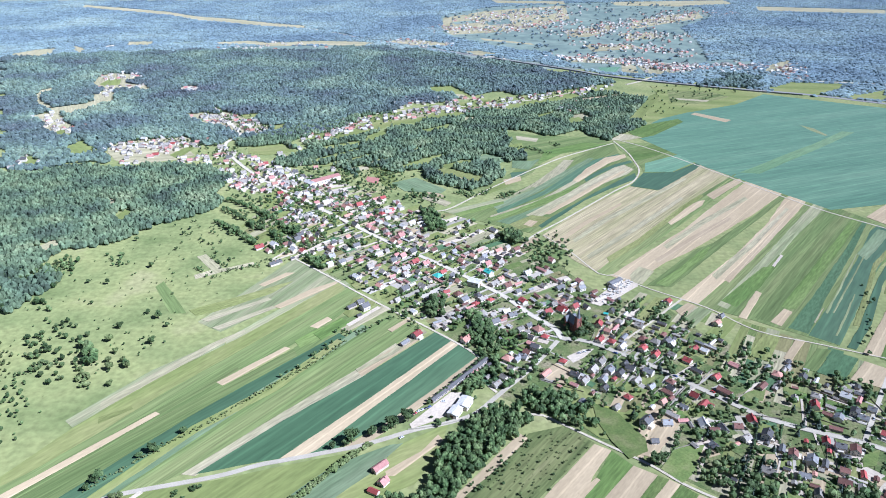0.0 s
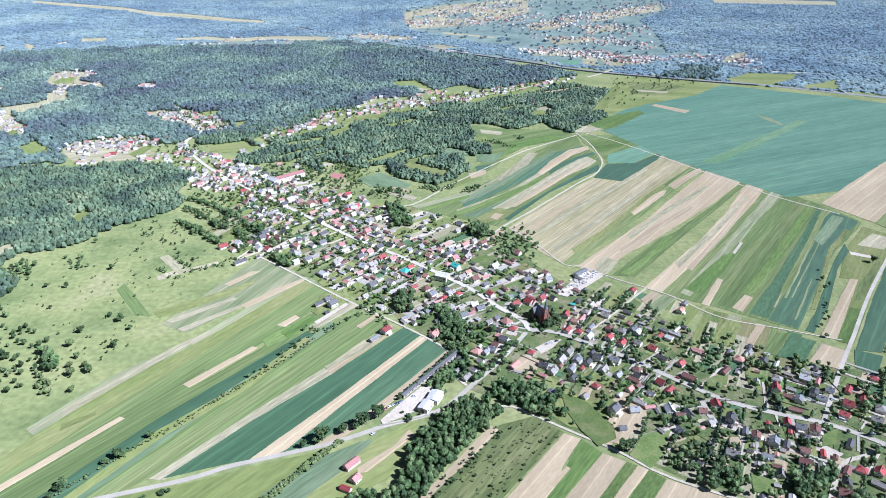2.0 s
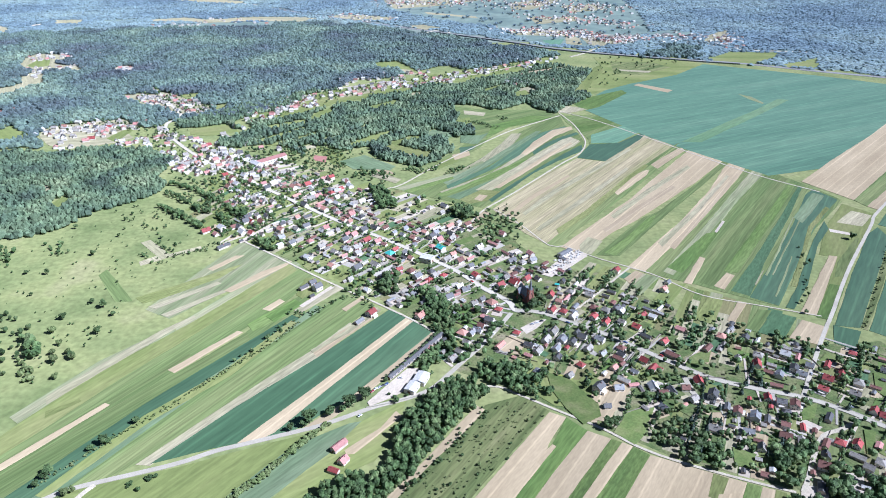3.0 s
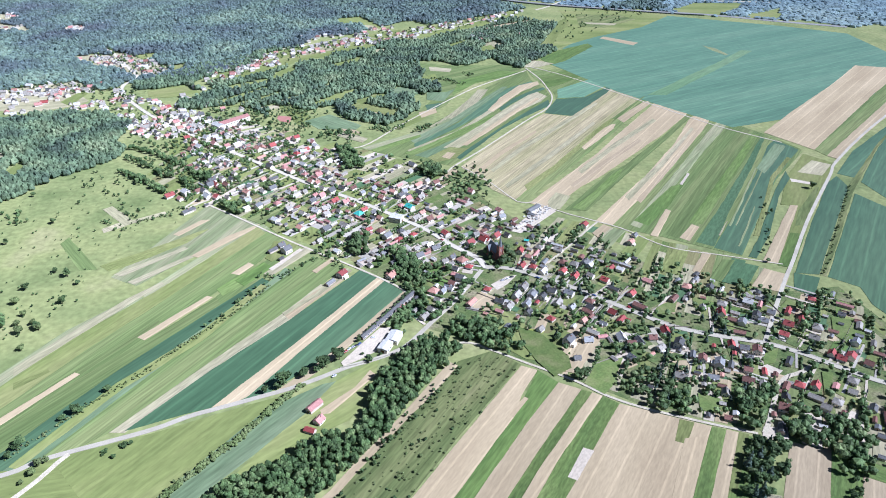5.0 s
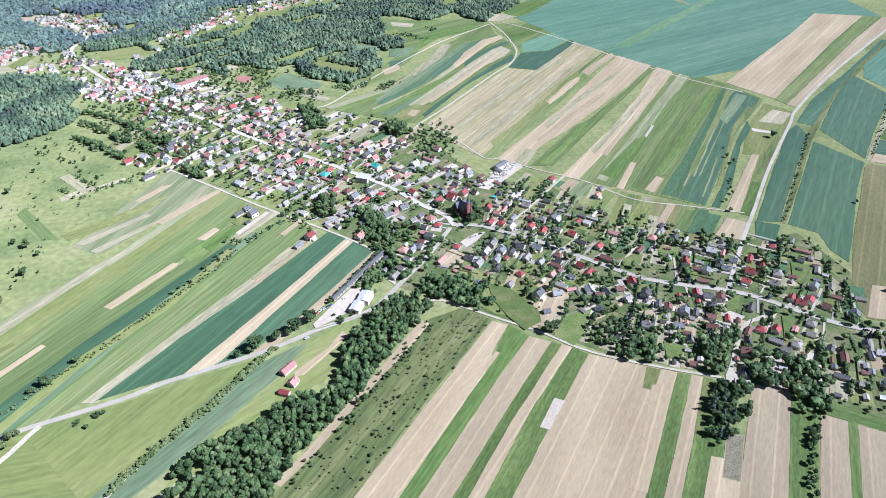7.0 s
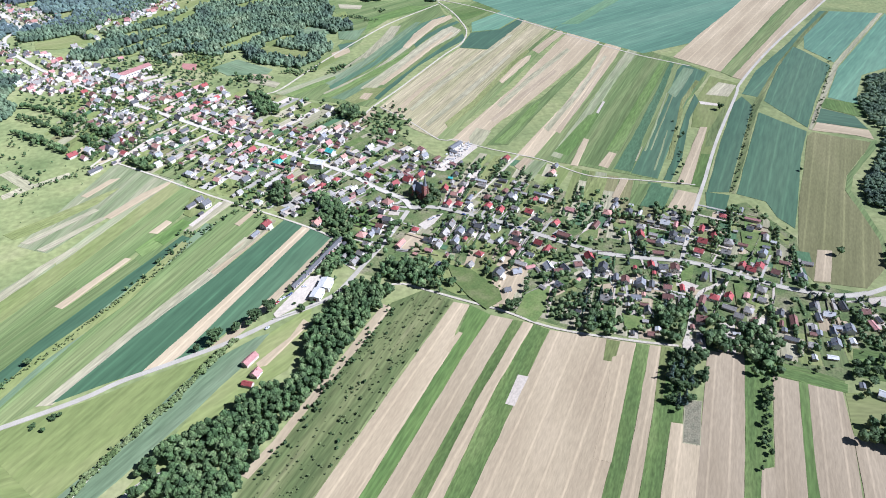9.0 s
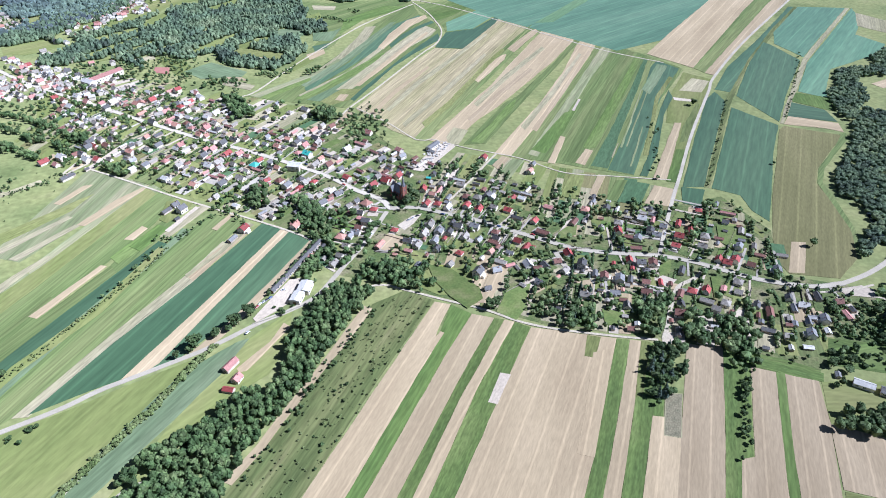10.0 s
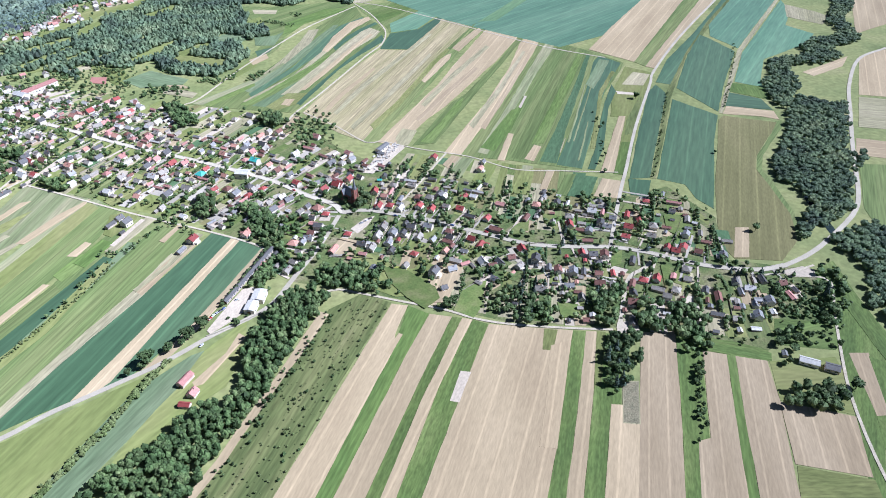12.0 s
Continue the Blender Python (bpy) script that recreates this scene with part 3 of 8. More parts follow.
field("bare", [(189.2, 376.1), (219.8, 359.5), (249.8, 343.8), (211.5, 290), (178.9, 244.7), (154.6, 213.5), (130.7, 180.9), (55.1, 211), (80.8, 242.9), (172.9, 356.8)], 2)
field("olive", [(229, 354.3), (238.6, 349), (223.4, 329.1), (216.1, 333.4)], 3)
field("lush", [(249.8, 343.8), (259.3, 339.3), (225.3, 290.5), (165.8, 209), (143, 176), (130.7, 180.9), (154.6, 213.5), (178.9, 244.7)], 2)
field("bare", [(259.3, 339.3), (267.1, 335.5), (228, 277.5), (176.1, 205), (152.8, 172.1), (143, 176), (165.8, 209), (225.3, 290.5)], 2)
field("olive", [(267.1, 335.5), (273.5, 332.2), (237.9, 282.5), (233.5, 284.8)], 3)
field("lush", [(272.8, 331.1), (284.7, 326.3), (242.6, 263), (235.5, 265.3), (188.3, 200.1), (164.4, 167.5), (152.8, 172.1), (176.1, 205), (228, 277.5)], 2)
field("bare", [(235.5, 265.3), (242, 262.1), (253.6, 255.8), (208.1, 192.2), (185.2, 159.2), (164.4, 167.5), (188.3, 200.1)], 3)
field("weeds", [(255.6, 280.3), (266.5, 276.5), (244.2, 243), (234.5, 247.9)], 4)
field("soil", [(300, 321.7), (324.7, 309.7), (287.2, 253.9), (235.9, 181.2), (212.8, 148.2), (185.2, 159.2), (208.1, 192.2)], 2)
field("lush", [(324.7, 309.7), (341.7, 299.3), (281.8, 214.9), (273, 215.3), (245.1, 177.5), (222, 144.6), (212.8, 148.2), (235.9, 181.2), (287.2, 253.9)], 2)
field("soil", [(332.8, 285.5), (347.2, 275.1), (304.8, 213.5), (272.9, 166.4), (249.5, 133.6), (222, 144.6), (245.1, 177.5), (273, 215.3), (282.2, 214.2)], 2)
field("green_bright", [(347.2, 275.1), (352.9, 272.1), (310.7, 211.2), (279.5, 163.8), (256.8, 130.7), (249.5, 133.6), (272.9, 166.4), (304.8, 213.5)], 2)
field("soil", [(352.9, 272.1), (372.3, 259.1), (350.8, 222.2), (320.4, 179.5), (303.2, 154.3), (280.1, 121.4), (256.8, 130.7), (279.5, 163.8), (310.7, 211.2)], 2)
field("soil", [(350.8, 222.2), (390.1, 191.4), (359.1, 149.5), (320.1, 176.3)], 3)
field("olive", [(320.1, 174.8), (358.7, 147.8), (346.6, 126.5), (341.2, 97.1), (280.1, 121.4), (303.2, 154.3)], 2)
field("lush", [(341.7, 299.3), (363, 284.5), (381.2, 266.9), (375.7, 261), (352.9, 272.1), (332.8, 285.5)], 1)
field("soil", [(437.3, 241.2), (451.7, 235.5), (413.7, 183.6), (404.3, 186.3)], 2)
field("lush", [(449.1, 233.2), (463, 208.2), (417.9, 158.1), (413.7, 183.6)], 2)
field("lush", [(403, 185.2), (413.6, 154.7), (384.2, 115.7), (361.8, 133.2)], 2)
field("meadow", [(373, 256.9), (423.9, 241.8), (410, 210.9), (391.4, 192.5), (351.5, 223.1)], 1)
field("lush", [(412.1, 294), (452.9, 273.9), (430.7, 247.2), (390, 270.3)], 1)

field("bare", [(224.5, 334.8), (242.4, 334.7), (179.8, 245.3), (169.6, 251.4), (191.8, 283.2)], 3)
field("dry", [(255.7, 281.4), (267.4, 277), (244.4, 242), (233.7, 247.4)], 3)

# rough ground by the river track
field("lush", [(492, 330.5), (503.9, 309.9), (456.5, 223.6), (353.8, 135.5), (346.2, 138.5), (402.8, 207.9), (441.9, 256.6), (468.3, 290.9)], 1)
field("green_bright", [(399.9, 284), (441, 280.2), (451.5, 265.6), (434.4, 248.4), (414, 259.3), (403.3, 273.4)], 2)
field("lush", [(332, 289.9), (345.8, 290.7), (381, 263.6), (374.6, 256.2), (355.3, 269.2)], 2)
field("dry", [(254.2, 273), (261.8, 278.4), (265.2, 274.6), (244.6, 242.8), (241.4, 243), (259.6, 270.8), (257.8, 273.9), (238.3, 248), (236.1, 248.9)], 3)

# fields east of the north road
field("wheat", [(433.6, 534.8), (512.5, 631.6), (597.9, 730.6), (621.2, 747.3), (615.7, 715), (558.5, 648.3), (504.7, 585.8), (456, 528.5)], 2)
field("scrub", [(455.8, 527.2), (518.6, 599.3), (610.2, 708.9), (670.1, 773.6), (805.7, 893.8), (926.4, 995.5), (996.9, 1044), (1007.9, 1039.5), (877, 938.4), (741, 831.1), (648.1, 736.5), (610.8, 698.4), (519.1, 591), (460.8, 523.9)], 1)
field("wheat", [(462, 523.4), (520.4, 590.5), (611.8, 695.9), (635, 632.3), (581.6, 574.1), (510, 487.1), (479, 450.4), (475.1, 473.4), (482.6, 502)], 2)
field("wheat", [(626.2, 754.2), (696.4, 822.6), (811.3, 906.9), (988.9, 1047.2), (997.9, 1043.6), (872, 947.1), (748.2, 841.8), (640.6, 739.5)], 2)
field("wheat", [(641.2, 726.1), (741.8, 830.8), (818.2, 898), (821.2, 884.5), (818.7, 813.5), (778.4, 774.3), (711.4, 711.1), (642.7, 640.4)], 2)
field("rye", [(865.4, 933.1), (1003.9, 1041.2), (1084, 1008.9), (925.5, 892.6), (832.5, 821.8), (830.2, 887)], 2)
field("dry", [(639.9, 635.9), (738.3, 732.1), (826.3, 816), (1083, 1009.3), (1090, 1006.5), (829.4, 809.2), (729, 713), (644.7, 634)], 2)
field("rye", [(732.7, 713.8), (822.4, 801.2), (1093, 1005.3), (1061.7, 948.4), (988.8, 883.5), (999.7, 831.2), (956.6, 800.5), (836.7, 768.9), (774.9, 708.2), (755.5, 682.5)], 2)
field("green_bright", [(701.6, 689), (726.9, 711.6), (757.7, 683.8), (734.6, 642.7), (725.1, 654.6)], 3)
field("wheat", [(663.8, 651.2), (698.9, 685.9), (724.4, 652.8), (713.4, 617.8)], 3)
field("bare", [(643.5, 632.6), (664.5, 650.9), (711.5, 614.8), (699.3, 591.9), (685.9, 606.4)], 3)
field("green", [(690.9, 589.8), (700.7, 589.5), (686.8, 573.8), (610.3, 523.7), (584.8, 497.6), (569.4, 457), (551.8, 415.5), (523.9, 377.5), (516.2, 375.4), (545.1, 414.7), (562.9, 458.3), (579.5, 499.7), (604.1, 526.1), (662.1, 564.9)], 1)
field("dry", [(1078.2, 979.7), (1096.8, 927), (1099, 890.2), (1050.2, 862.1), (1026, 919.6)], 2)
field("barley", [(628.4, 622.1), (640.7, 628.2), (689.8, 586.7), (661.5, 565.1), (603.5, 526.4), (578.9, 500), (563.4, 458.1), (545.6, 414.5), (517.3, 375), (478.6, 354.2), (439.7, 373.5), (441.9, 390.1), (461.7, 423.5), (511.1, 486.7)], 2)
field("bare", [(475.8, 414.7), (488.3, 409.7), (453.6, 369.8), (440.4, 375.1)], 3)
field("bare", [(850.8, 705.9), (965.9, 730.1), (923.2, 701.2), (854.4, 687.9)], 2)
field("bare", [(982.1, 723.6), (1150, 740.4), (954, 550.7), (859.7, 613)], 2)
field("bare", [(1065.5, 804.7), (1287.8, 850), (1455.4, 1036), (1345.4, 1080.4)], 2)
field("dry", [(853.3, 607.3), (945.5, 544.2), (873, 473.8), (776.5, 537.9)], 2)
field("bare", [(747.4, 515.8), (829.7, 455.8), (797.2, 424), (712.1, 482.9)], 2)
field("green", [(697.6, 466.7), (789.8, 418.4), (696.4, 329.8), (604.5, 355.8), (623.5, 392.7)], 2)

# fields between the village and the northern track
field("green", [(36.8, 934.6), (94.1, 981.3), (171.3, 1076.3), (230.1, 1172.3), (300.3, 1247.6), (327.1, 1266.8), (321.7, 1210), (334.9, 1156.5), (332.2, 1099.5), (309.9, 1063.2), (219.6, 978.6), (134.4, 859.4), (120.3, 845.9), (42.8, 892.2), (-5, 925.1)], 1)
field("dry", [(108.5, 994.2), (147.4, 1045.6), (188, 1112.2), (214.8, 1165.6), (233.2, 1164.5), (195, 1080.7), (153.2, 1030.4), (118.1, 988)], 2)
field("fallow", [(2.2, 924.1), (67.7, 964.9), (112.3, 992.6), (144.2, 1028.9), (150.4, 1016.3), (109.3, 975.2), (63.7, 936.3), (22.7, 908.1)], 2)
field("oat", [(72.7, 945.4), (141.5, 1014.9), (211.3, 1111.7), (261, 1176.2), (270.9, 1175.5), (215.8, 1086.6), (147.7, 1002.5), (81.9, 929)], 2)
field("wheat", [(78, 928.5), (157.4, 1008.5), (224.3, 1106.5), (268.5, 1166.6), (318.9, 1200.6), (323.7, 1188.2), (256.6, 1120.6), (205.3, 1046.3), (153.2, 988.2), (79.8, 915.3)], 3)
field("dry", [(67, 906.2), (150.5, 975), (219, 1065.5), (247.1, 1121.4), (250.9, 1113.8), (220.1, 1051.2), (147, 957.8), (73, 895.8)], 3)
field("bare", [(213, 1059.5), (246.4, 1118.6), (292.5, 1180.2), (331.1, 1199.2), (330.2, 1182.1), (287.2, 1142.9), (245.7, 1086.1), (219.5, 1048.7)], 4)
field("wheat", [(232.9, 1065.5), (264.9, 1108.1), (302.4, 1143.2), (333, 1163.9), (334, 1153.5), (297.4, 1126), (256, 1082), (233, 1051.5)], 4)
field("green_bright", [(61.9, 896.3), (110.3, 934.7), (171.2, 993.1), (218.1, 1035.7), (214.2, 1016.2), (155, 956.8), (106.7, 914.8), (71.9, 888.4)], 3)
field("oat", [(75.4, 887), (115.1, 917.8), (168.8, 962.9), (236.7, 1044.5), (240.4, 1037.6), (168.8, 944.4), (119.8, 901.3), (92.3, 876.3)], 3)
field("dry", [(119.1, 909.9), (188, 991.3), (240.7, 1059.6), (313.1, 1145.4), (326.8, 1114.2), (310.3, 1089.9), (253.4, 1037.8), (176.9, 943.5), (136.4, 898.8)], 3)
field("bare", [(146.4, 915.9), (198.8, 982), (258.2, 1055.3), (307.4, 1109.5), (310.2, 1102.2), (258.1, 1041.5), (199.4, 967.2), (153.7, 913)], 4)
field("wheat", [(158.7, 906.7), (233.5, 998.1), (287.2, 1057.9), (324.3, 1096.5), (320.1, 1068), (267.2, 1021.4), (217.8, 971.9), (136.9, 864.3), (130.4, 876.8)], 3)
field("olive", [(92.3, 876.3), (127.8, 910.6), (155.2, 901.7), (130.3, 868.9), (104.4, 859.9)], 3)
field("bare", [(112.6, 876), (122.6, 892), (134.1, 887.4), (122.5, 868.1)], 4)
field("lush", [(16, 914.7), (65.4, 948.4), (91.4, 964.2), (91.6, 955.3), (66.6, 935.1), (23.9, 905.6)], 4)
field("green", [(329.1, 1266), (429.7, 1272.5), (473.5, 1177.9), (387.5, 1092.9), (338.4, 1097), (343, 1126.9), (338.6, 1178.7), (329.2, 1217.7)], 1)
field("green_bright", [(338.8, 1232.1), (427.2, 1265.5), (439.8, 1236.8), (376.3, 1181), (340.4, 1161)], 2)
field("wheat", [(338.4, 1097), (390.6, 1101.3), (470.9, 1171.6), (434, 1116.6), (341.4, 1013.5), (300.4, 1032.8)], 2)
field("rye", [(355.1, 1148.3), (454.5, 1215.5), (468.7, 1179.8), (388.8, 1102), (341.9, 1101.8)], 3)
field("stubble", [(134.1, 840.4), (210, 941.7), (299.6, 1030.3), (338.9, 1011.7), (467.2, 1162.2), (475.4, 1155.3), (497, 1098), (396.4, 985.9), (286.1, 859.9), (185.1, 732.7), (163.8, 764.4), (145.4, 808.3)], 1)
field("bare", [(316.4, 887.5), (367.7, 949.4), (388.9, 967.2), (399.1, 971.1), (387.3, 949.3), (333.1, 890), (318.8, 875.3)], 3)
field("dry", [(172, 825.2), (232.9, 903), (309.6, 980.5), (400.2, 1072.1), (401.7, 1065.4), (309.8, 967.5), (233.2, 889.7), (174.4, 816.8)], 4)
field("dry", [(181.5, 776.1), (264, 868.7), (366.9, 984.1), (367.5, 975.7), (264.7, 855.7), (183.3, 766.8)], 4)
field("bare", [(148.2, 819.9), (193.9, 879.9), (266.9, 959.6), (268, 951.8), (196.2, 870.7), (152, 811)], 4)
field("olive", [(206.1, 771.5), (258, 825.6), (353.9, 944.7), (400.2, 995.5), (403.3, 988.6), (347.2, 922.5), (257.6, 810.1), (206.9, 757.3)], 4)
field("green", [(366.3, 957.8), (416.6, 1011.6), (488.3, 1088.1), (494.5, 1092.3), (419.7, 1004.6), (368.5, 949.1)], 3)
field("green", [(185.1, 732.7), (253.4, 811.7), (345.7, 928), (409.6, 994.5), (493.5, 1082.7), (503.6, 1088.6), (502.4, 1069.3), (407.2, 965.2), (336.9, 881.6), (266.8, 804.4), (192.8, 724.8)], 2)
field("bare", [(408.6, 992.1), (454, 1038.2), (479.2, 1062.5), (490, 1067.7), (489.6, 1055.1), (460, 1023.7), (412.7, 973.8)], 3)
field("bare", [(200.8, 723.2), (260.4, 786.1), (333.9, 862.5), (405.6, 949.9), (502.6, 1062.7), (548.6, 1018.7), (454.3, 919.8), (374.1, 844.2), (318.4, 791.6), (278.4, 760.4), (220.6, 702.6)], 2)
field("dry", [(288, 807.7), (368.7, 894.5), (465.5, 986.2), (466.2, 974.6), (368.3, 880.6), (289.8, 797.2)], 3)
field("soil", [(264.9, 765.8), (337.5, 839.3), (410.6, 906.9), (411.6, 896.6), (337.5, 826.5), (267.4, 757.6)], 3)
field("green", [(237.3, 699.1), (274.2, 739), (329.6, 799), (358.6, 818.1), (398.5, 859.2), (450.2, 911.2), (503.7, 970.9), (538.9, 1010.2), (547.7, 1006.7), (456.2, 903.7), (384.1, 827.1), (305.7, 740.5), (264.7, 694.5)], 2)
field("green_bright", [(249.2, 703.9), (285.9, 739.6), (331.7, 792.1), (351.8, 808.3), (327.6, 770.5), (287.2, 725.2), (260.9, 696)], 3)
field("bare", [(264.6, 666.5), (325.8, 732.5), (371.4, 780.2), (454, 879.6), (520.1, 973), (553.5, 1007.5), (566.1, 987.1), (523, 929.5), (459.5, 853.4), (377.7, 758), (316.4, 693.3), (281.5, 655.2)], 2)
field("dry", [(322.5, 724.9), (405.3, 816.4), (508.8, 940.8), (510.6, 934.5), (404.6, 803.8), (323.9, 713.9)], 3)
field("soil", [(333.1, 713.7), (427.2, 825.1), (527.3, 947.2), (529, 940.9), (426.3, 812.3), (335.8, 705.7)], 3)
field("green", [(280.9, 653.9), (377.7, 758), (519.5, 922.8), (565.6, 984.3), (604.4, 902.3), (626.5, 840.4), (623.8, 828.8), (537.7, 748.4), (492, 697), (431.2, 618.3), (396.1, 573), (372.6, 589.5), (328.3, 623.1)], 1)
field("fallow", [(302.8, 654.2), (397.3, 763.9), (517.7, 910.1), (565, 963.7), (574.2, 948.3), (484.7, 848), (376.4, 721.2), (311, 644.9)], 2)
field("green_bright", [(310.6, 663.5), (353.7, 707.2), (392.8, 746.3), (410.7, 748.7), (366.7, 693.4), (322.6, 649.4)], 2)
field("bare", [(316.2, 628), (359.2, 686.2), (363.7, 681), (323.5, 623.6)], 3)
field("green", [(333.8, 626.8), (386.8, 694), (466, 787.7), (564.8, 904.6), (589.1, 925.2), (593.1, 918), (480.7, 781.9), (403.3, 687.3), (359.9, 634.5), (347.2, 617)], 2)
field("green_bright", [(371.8, 650), (426, 714.2), (512.4, 813.5), (588.5, 903.2), (595.5, 897.7), (523.8, 808.9), (439.6, 708.7), (385.7, 644.4)], 3)
field("grass_dark", [(360.4, 607.3), (423.1, 679.4), (507.9, 781.8), (594.8, 889.9), (597.1, 883.6), (517.5, 777.9), (435.1, 674.6), (375.9, 595.3)], 2)
field("wheat", [(374.6, 593), (442.3, 671.7), (531.7, 783.2), (586.4, 856.5), (608.8, 876.2), (622.2, 837), (558.6, 772.4), (503.6, 711.5), (442.2, 629.9), (396.8, 574.2)], 2)
field("fallow", [(414.5, 637.7), (452.1, 685.5), (528, 784.7), (529.1, 784.2), (453.2, 683.2), (415.7, 635.6)], 4)
field("fallow", [(422.4, 637.8), (463.1, 690.1), (534, 777.9), (535.2, 777.4), (465.2, 689.3), (422.9, 636)], 4)
field("fallow", [(401.7, 592.3), (443.1, 645.9), (468.2, 679), (469.2, 678.6), (445.1, 645.1), (403.5, 591.6)], 4)
field("dry", [(392.6, 618.3), (417.3, 648), (418.2, 647.6), (393.2, 616.6)], 4)
field("oat", [(528.8, 784.4), (600.9, 863.6), (611.5, 851.6), (559.5, 794.6), (530.5, 766.2)], 3)
field("fallow", [(406.5, 774.1), (457.3, 831), (482.1, 853.8), (482.3, 851.3), (456.9, 826.7), (406.3, 770.2)], 4)
field("pale", [(405.8, 750.7), (429.9, 781.1), (431.9, 778.3), (407, 746.3)], 4)
field("fallow", [(427.7, 782), (493.2, 863.9), (530.8, 904.9), (530.8, 902.2), (492.6, 859.2), (427.4, 778)], 4)
field("bare", [(346.6, 618.7), (373.6, 646.1), (379.7, 639), (354.4, 609.8)], 3)
field("olive", [(430.6, 612.3), (490.1, 694), (533.6, 756.4), (591.6, 814.7), (593.8, 809), (534.4, 747.6), (489.8, 686.7), (436.2, 610.1)], 3)
field("wheat", [(402.1, 570.7), (438.4, 612.3), (481.2, 670.2), (520, 720.7), (563.1, 770.6), (555.5, 747.6), (511.3, 698.8), (451, 613.6), (409.1, 566.5)], 3)
field("meadow", [(554.1, 752.4), (620.6, 822.6), (645.4, 783.5), (592.3, 730.7), (502.6, 622.1), (439.8, 547.2), (424.5, 553.4), (519.5, 673), (502.5, 679.8)], 2)
field("dry", [(576.5, 765.2), (618.6, 799), (636.6, 782.3), (602.4, 750.4)], 3)
field("bare", [(410.9, 558.8), (513.7, 677.2), (521.8, 673.9), (425.1, 553.1)], 3)
field("green_bright", [(423.6, 550.9), (475.5, 613.3), (489.5, 607.7), (435.7, 543.4)], 3)
field("scrub", [(513.8, 660.7), (573.4, 719.5), (577.7, 717.8), (505.8, 629.1), (489.7, 627.2)], 3)
field("pale", [(555.5, 747.6), (576.9, 732.7), (574.6, 725.2), (552.2, 738.4)], 4)
field("rye", [(377.5, 1323.4), (452.8, 1431.5), (593.4, 1600.6), (768.4, 1703.3), (1013.9, 1549.8), (1123.6, 1460.3), (1085.8, 1120.4), (666.2, 955.7), (571.2, 932.7), (511.4, 1027.8), (454.9, 1125.4)], 2)
field("bare", [(546.5, 1489.5), (561.5, 1504.6), (618.4, 1442.1), (599.3, 1423.5)], 3)
field("bare", [(608.8, 906.1), (711.8, 994.8), (846.5, 1104.5), (976.2, 1219.8), (1058.5, 1186.5), (905.1, 1061.1), (644.1, 833.3)], 3)
field("green", [(644.1, 833.3), (649, 811.2), (949.8, 1062.9), (1091.5, 1173.2), (1058.5, 1186.5), (905.1, 1061.1)], 3)
field("bare", [(649, 811.2), (657.7, 797.9), (776.8, 896.3), (977.8, 1051.6), (1118.9, 1162.2), (1091.5, 1173.2), (949.8, 1062.9)], 3)
field("meadow", [(416.5, 1431.2), (505.9, 1529.7), (714.1, 1671.9), (768.4, 1703.3), (615.6, 1800.9), (505.7, 1669.9), (392.4, 1431)], 1)

# small fields and clearings among the woods
field("meadow", [(-236.8, 1156.8), (-157.2, 1232.1), (-145.9, 1221), (-190.1, 1168.8), (-229, 1138.1)], 3)
field("dry", [(-129.5, 1149), (-92.2, 1177.6), (-77, 1170.1), (-128, 1130.8)], 3)
field("dry", [(-73.4, 1202.4), (-22.8, 1257.7), (-18.5, 1250.2), (-67.9, 1192)], 3)
field("dry", [(60.3, 1319.9), (119.1, 1352.3), (124, 1343.6), (65.2, 1307.8)], 3)
field("oat", [(57.7, 1166.8), (74.8, 1198.4), (109.2, 1179.3), (106.9, 1153.6), (66.8, 1150.2)], 3)
field("dry", [(46.5, 1459.3), (73.4, 1462.1), (65.5, 1425.6), (38.1, 1427.5)], 3)
field("meadow", [(-144.3, 1322.8), (-113.8, 1360.6), (-109.1, 1320.2), (-139.5, 1266.1), (-156.5, 1278.2)], 3)
field("oat", [(-84.7, 1044), (-44.8, 1070.5), (5.2, 1014.3), (-3.9, 997.6), (-60.8, 1006.7)], 3)
field("olive", [(-17.1, 1096.4), (2.1, 1124.3), (71.3, 1070.3), (55.3, 1036.4), (15.3, 1066.1)], 3)
field("bare", [(6.3, 1086.2), (42.9, 1061.4), (37.8, 1050.9), (2.5, 1078.1)], 4)
field("meadow", [(-131.3, 1125.1), (-88, 1101.6), (-68.5, 1042.8), (-92.7, 1029.1), (-112.2, 1075.4)], 2)
field("green", [(124, 1343.6), (200.6, 1317.9), (301.4, 1310.6), (320.7, 1270.2), (194.3, 1199.9), (149.4, 1093), (95.6, 1028.2), (85.5, 1016.1), (68.6, 1030.2), (108.3, 1084.5), (147.4, 1157.1), (149.2, 1206.6), (129.2, 1280.1)], 2)
field("green_bright", [(186.3, 1217.8), (271.5, 1273.7), (318.1, 1259), (215.5, 1201.8), (165.3, 1140)], 3)
field("oat", [(122.8, 1162), (157.8, 1159.5), (175.1, 1174.5), (146.8, 1110.8), (118.7, 1121.9)], 3)
field("wheat", [(113.2, 1095.6), (146, 1104.9), (133.8, 1082.6), (113.2, 1067.2)], 3)
field("bare", [(98.5, 1060), (128.4, 1077.3), (128.1, 1057.9), (100.9, 1035.7)], 4)
field("meadow", [(67.9, 1019.9), (98.2, 1057.3), (107, 1032.6), (71.6, 997)], 3)
field("dry", [(144.2, 1317.9), (186.7, 1299.1), (179.3, 1276.5), (143.5, 1290.5)], 3)
field("dry", [(-34, 975.9), (-21.3, 991.6), (12.7, 958.5), (4, 943.3)], 3)
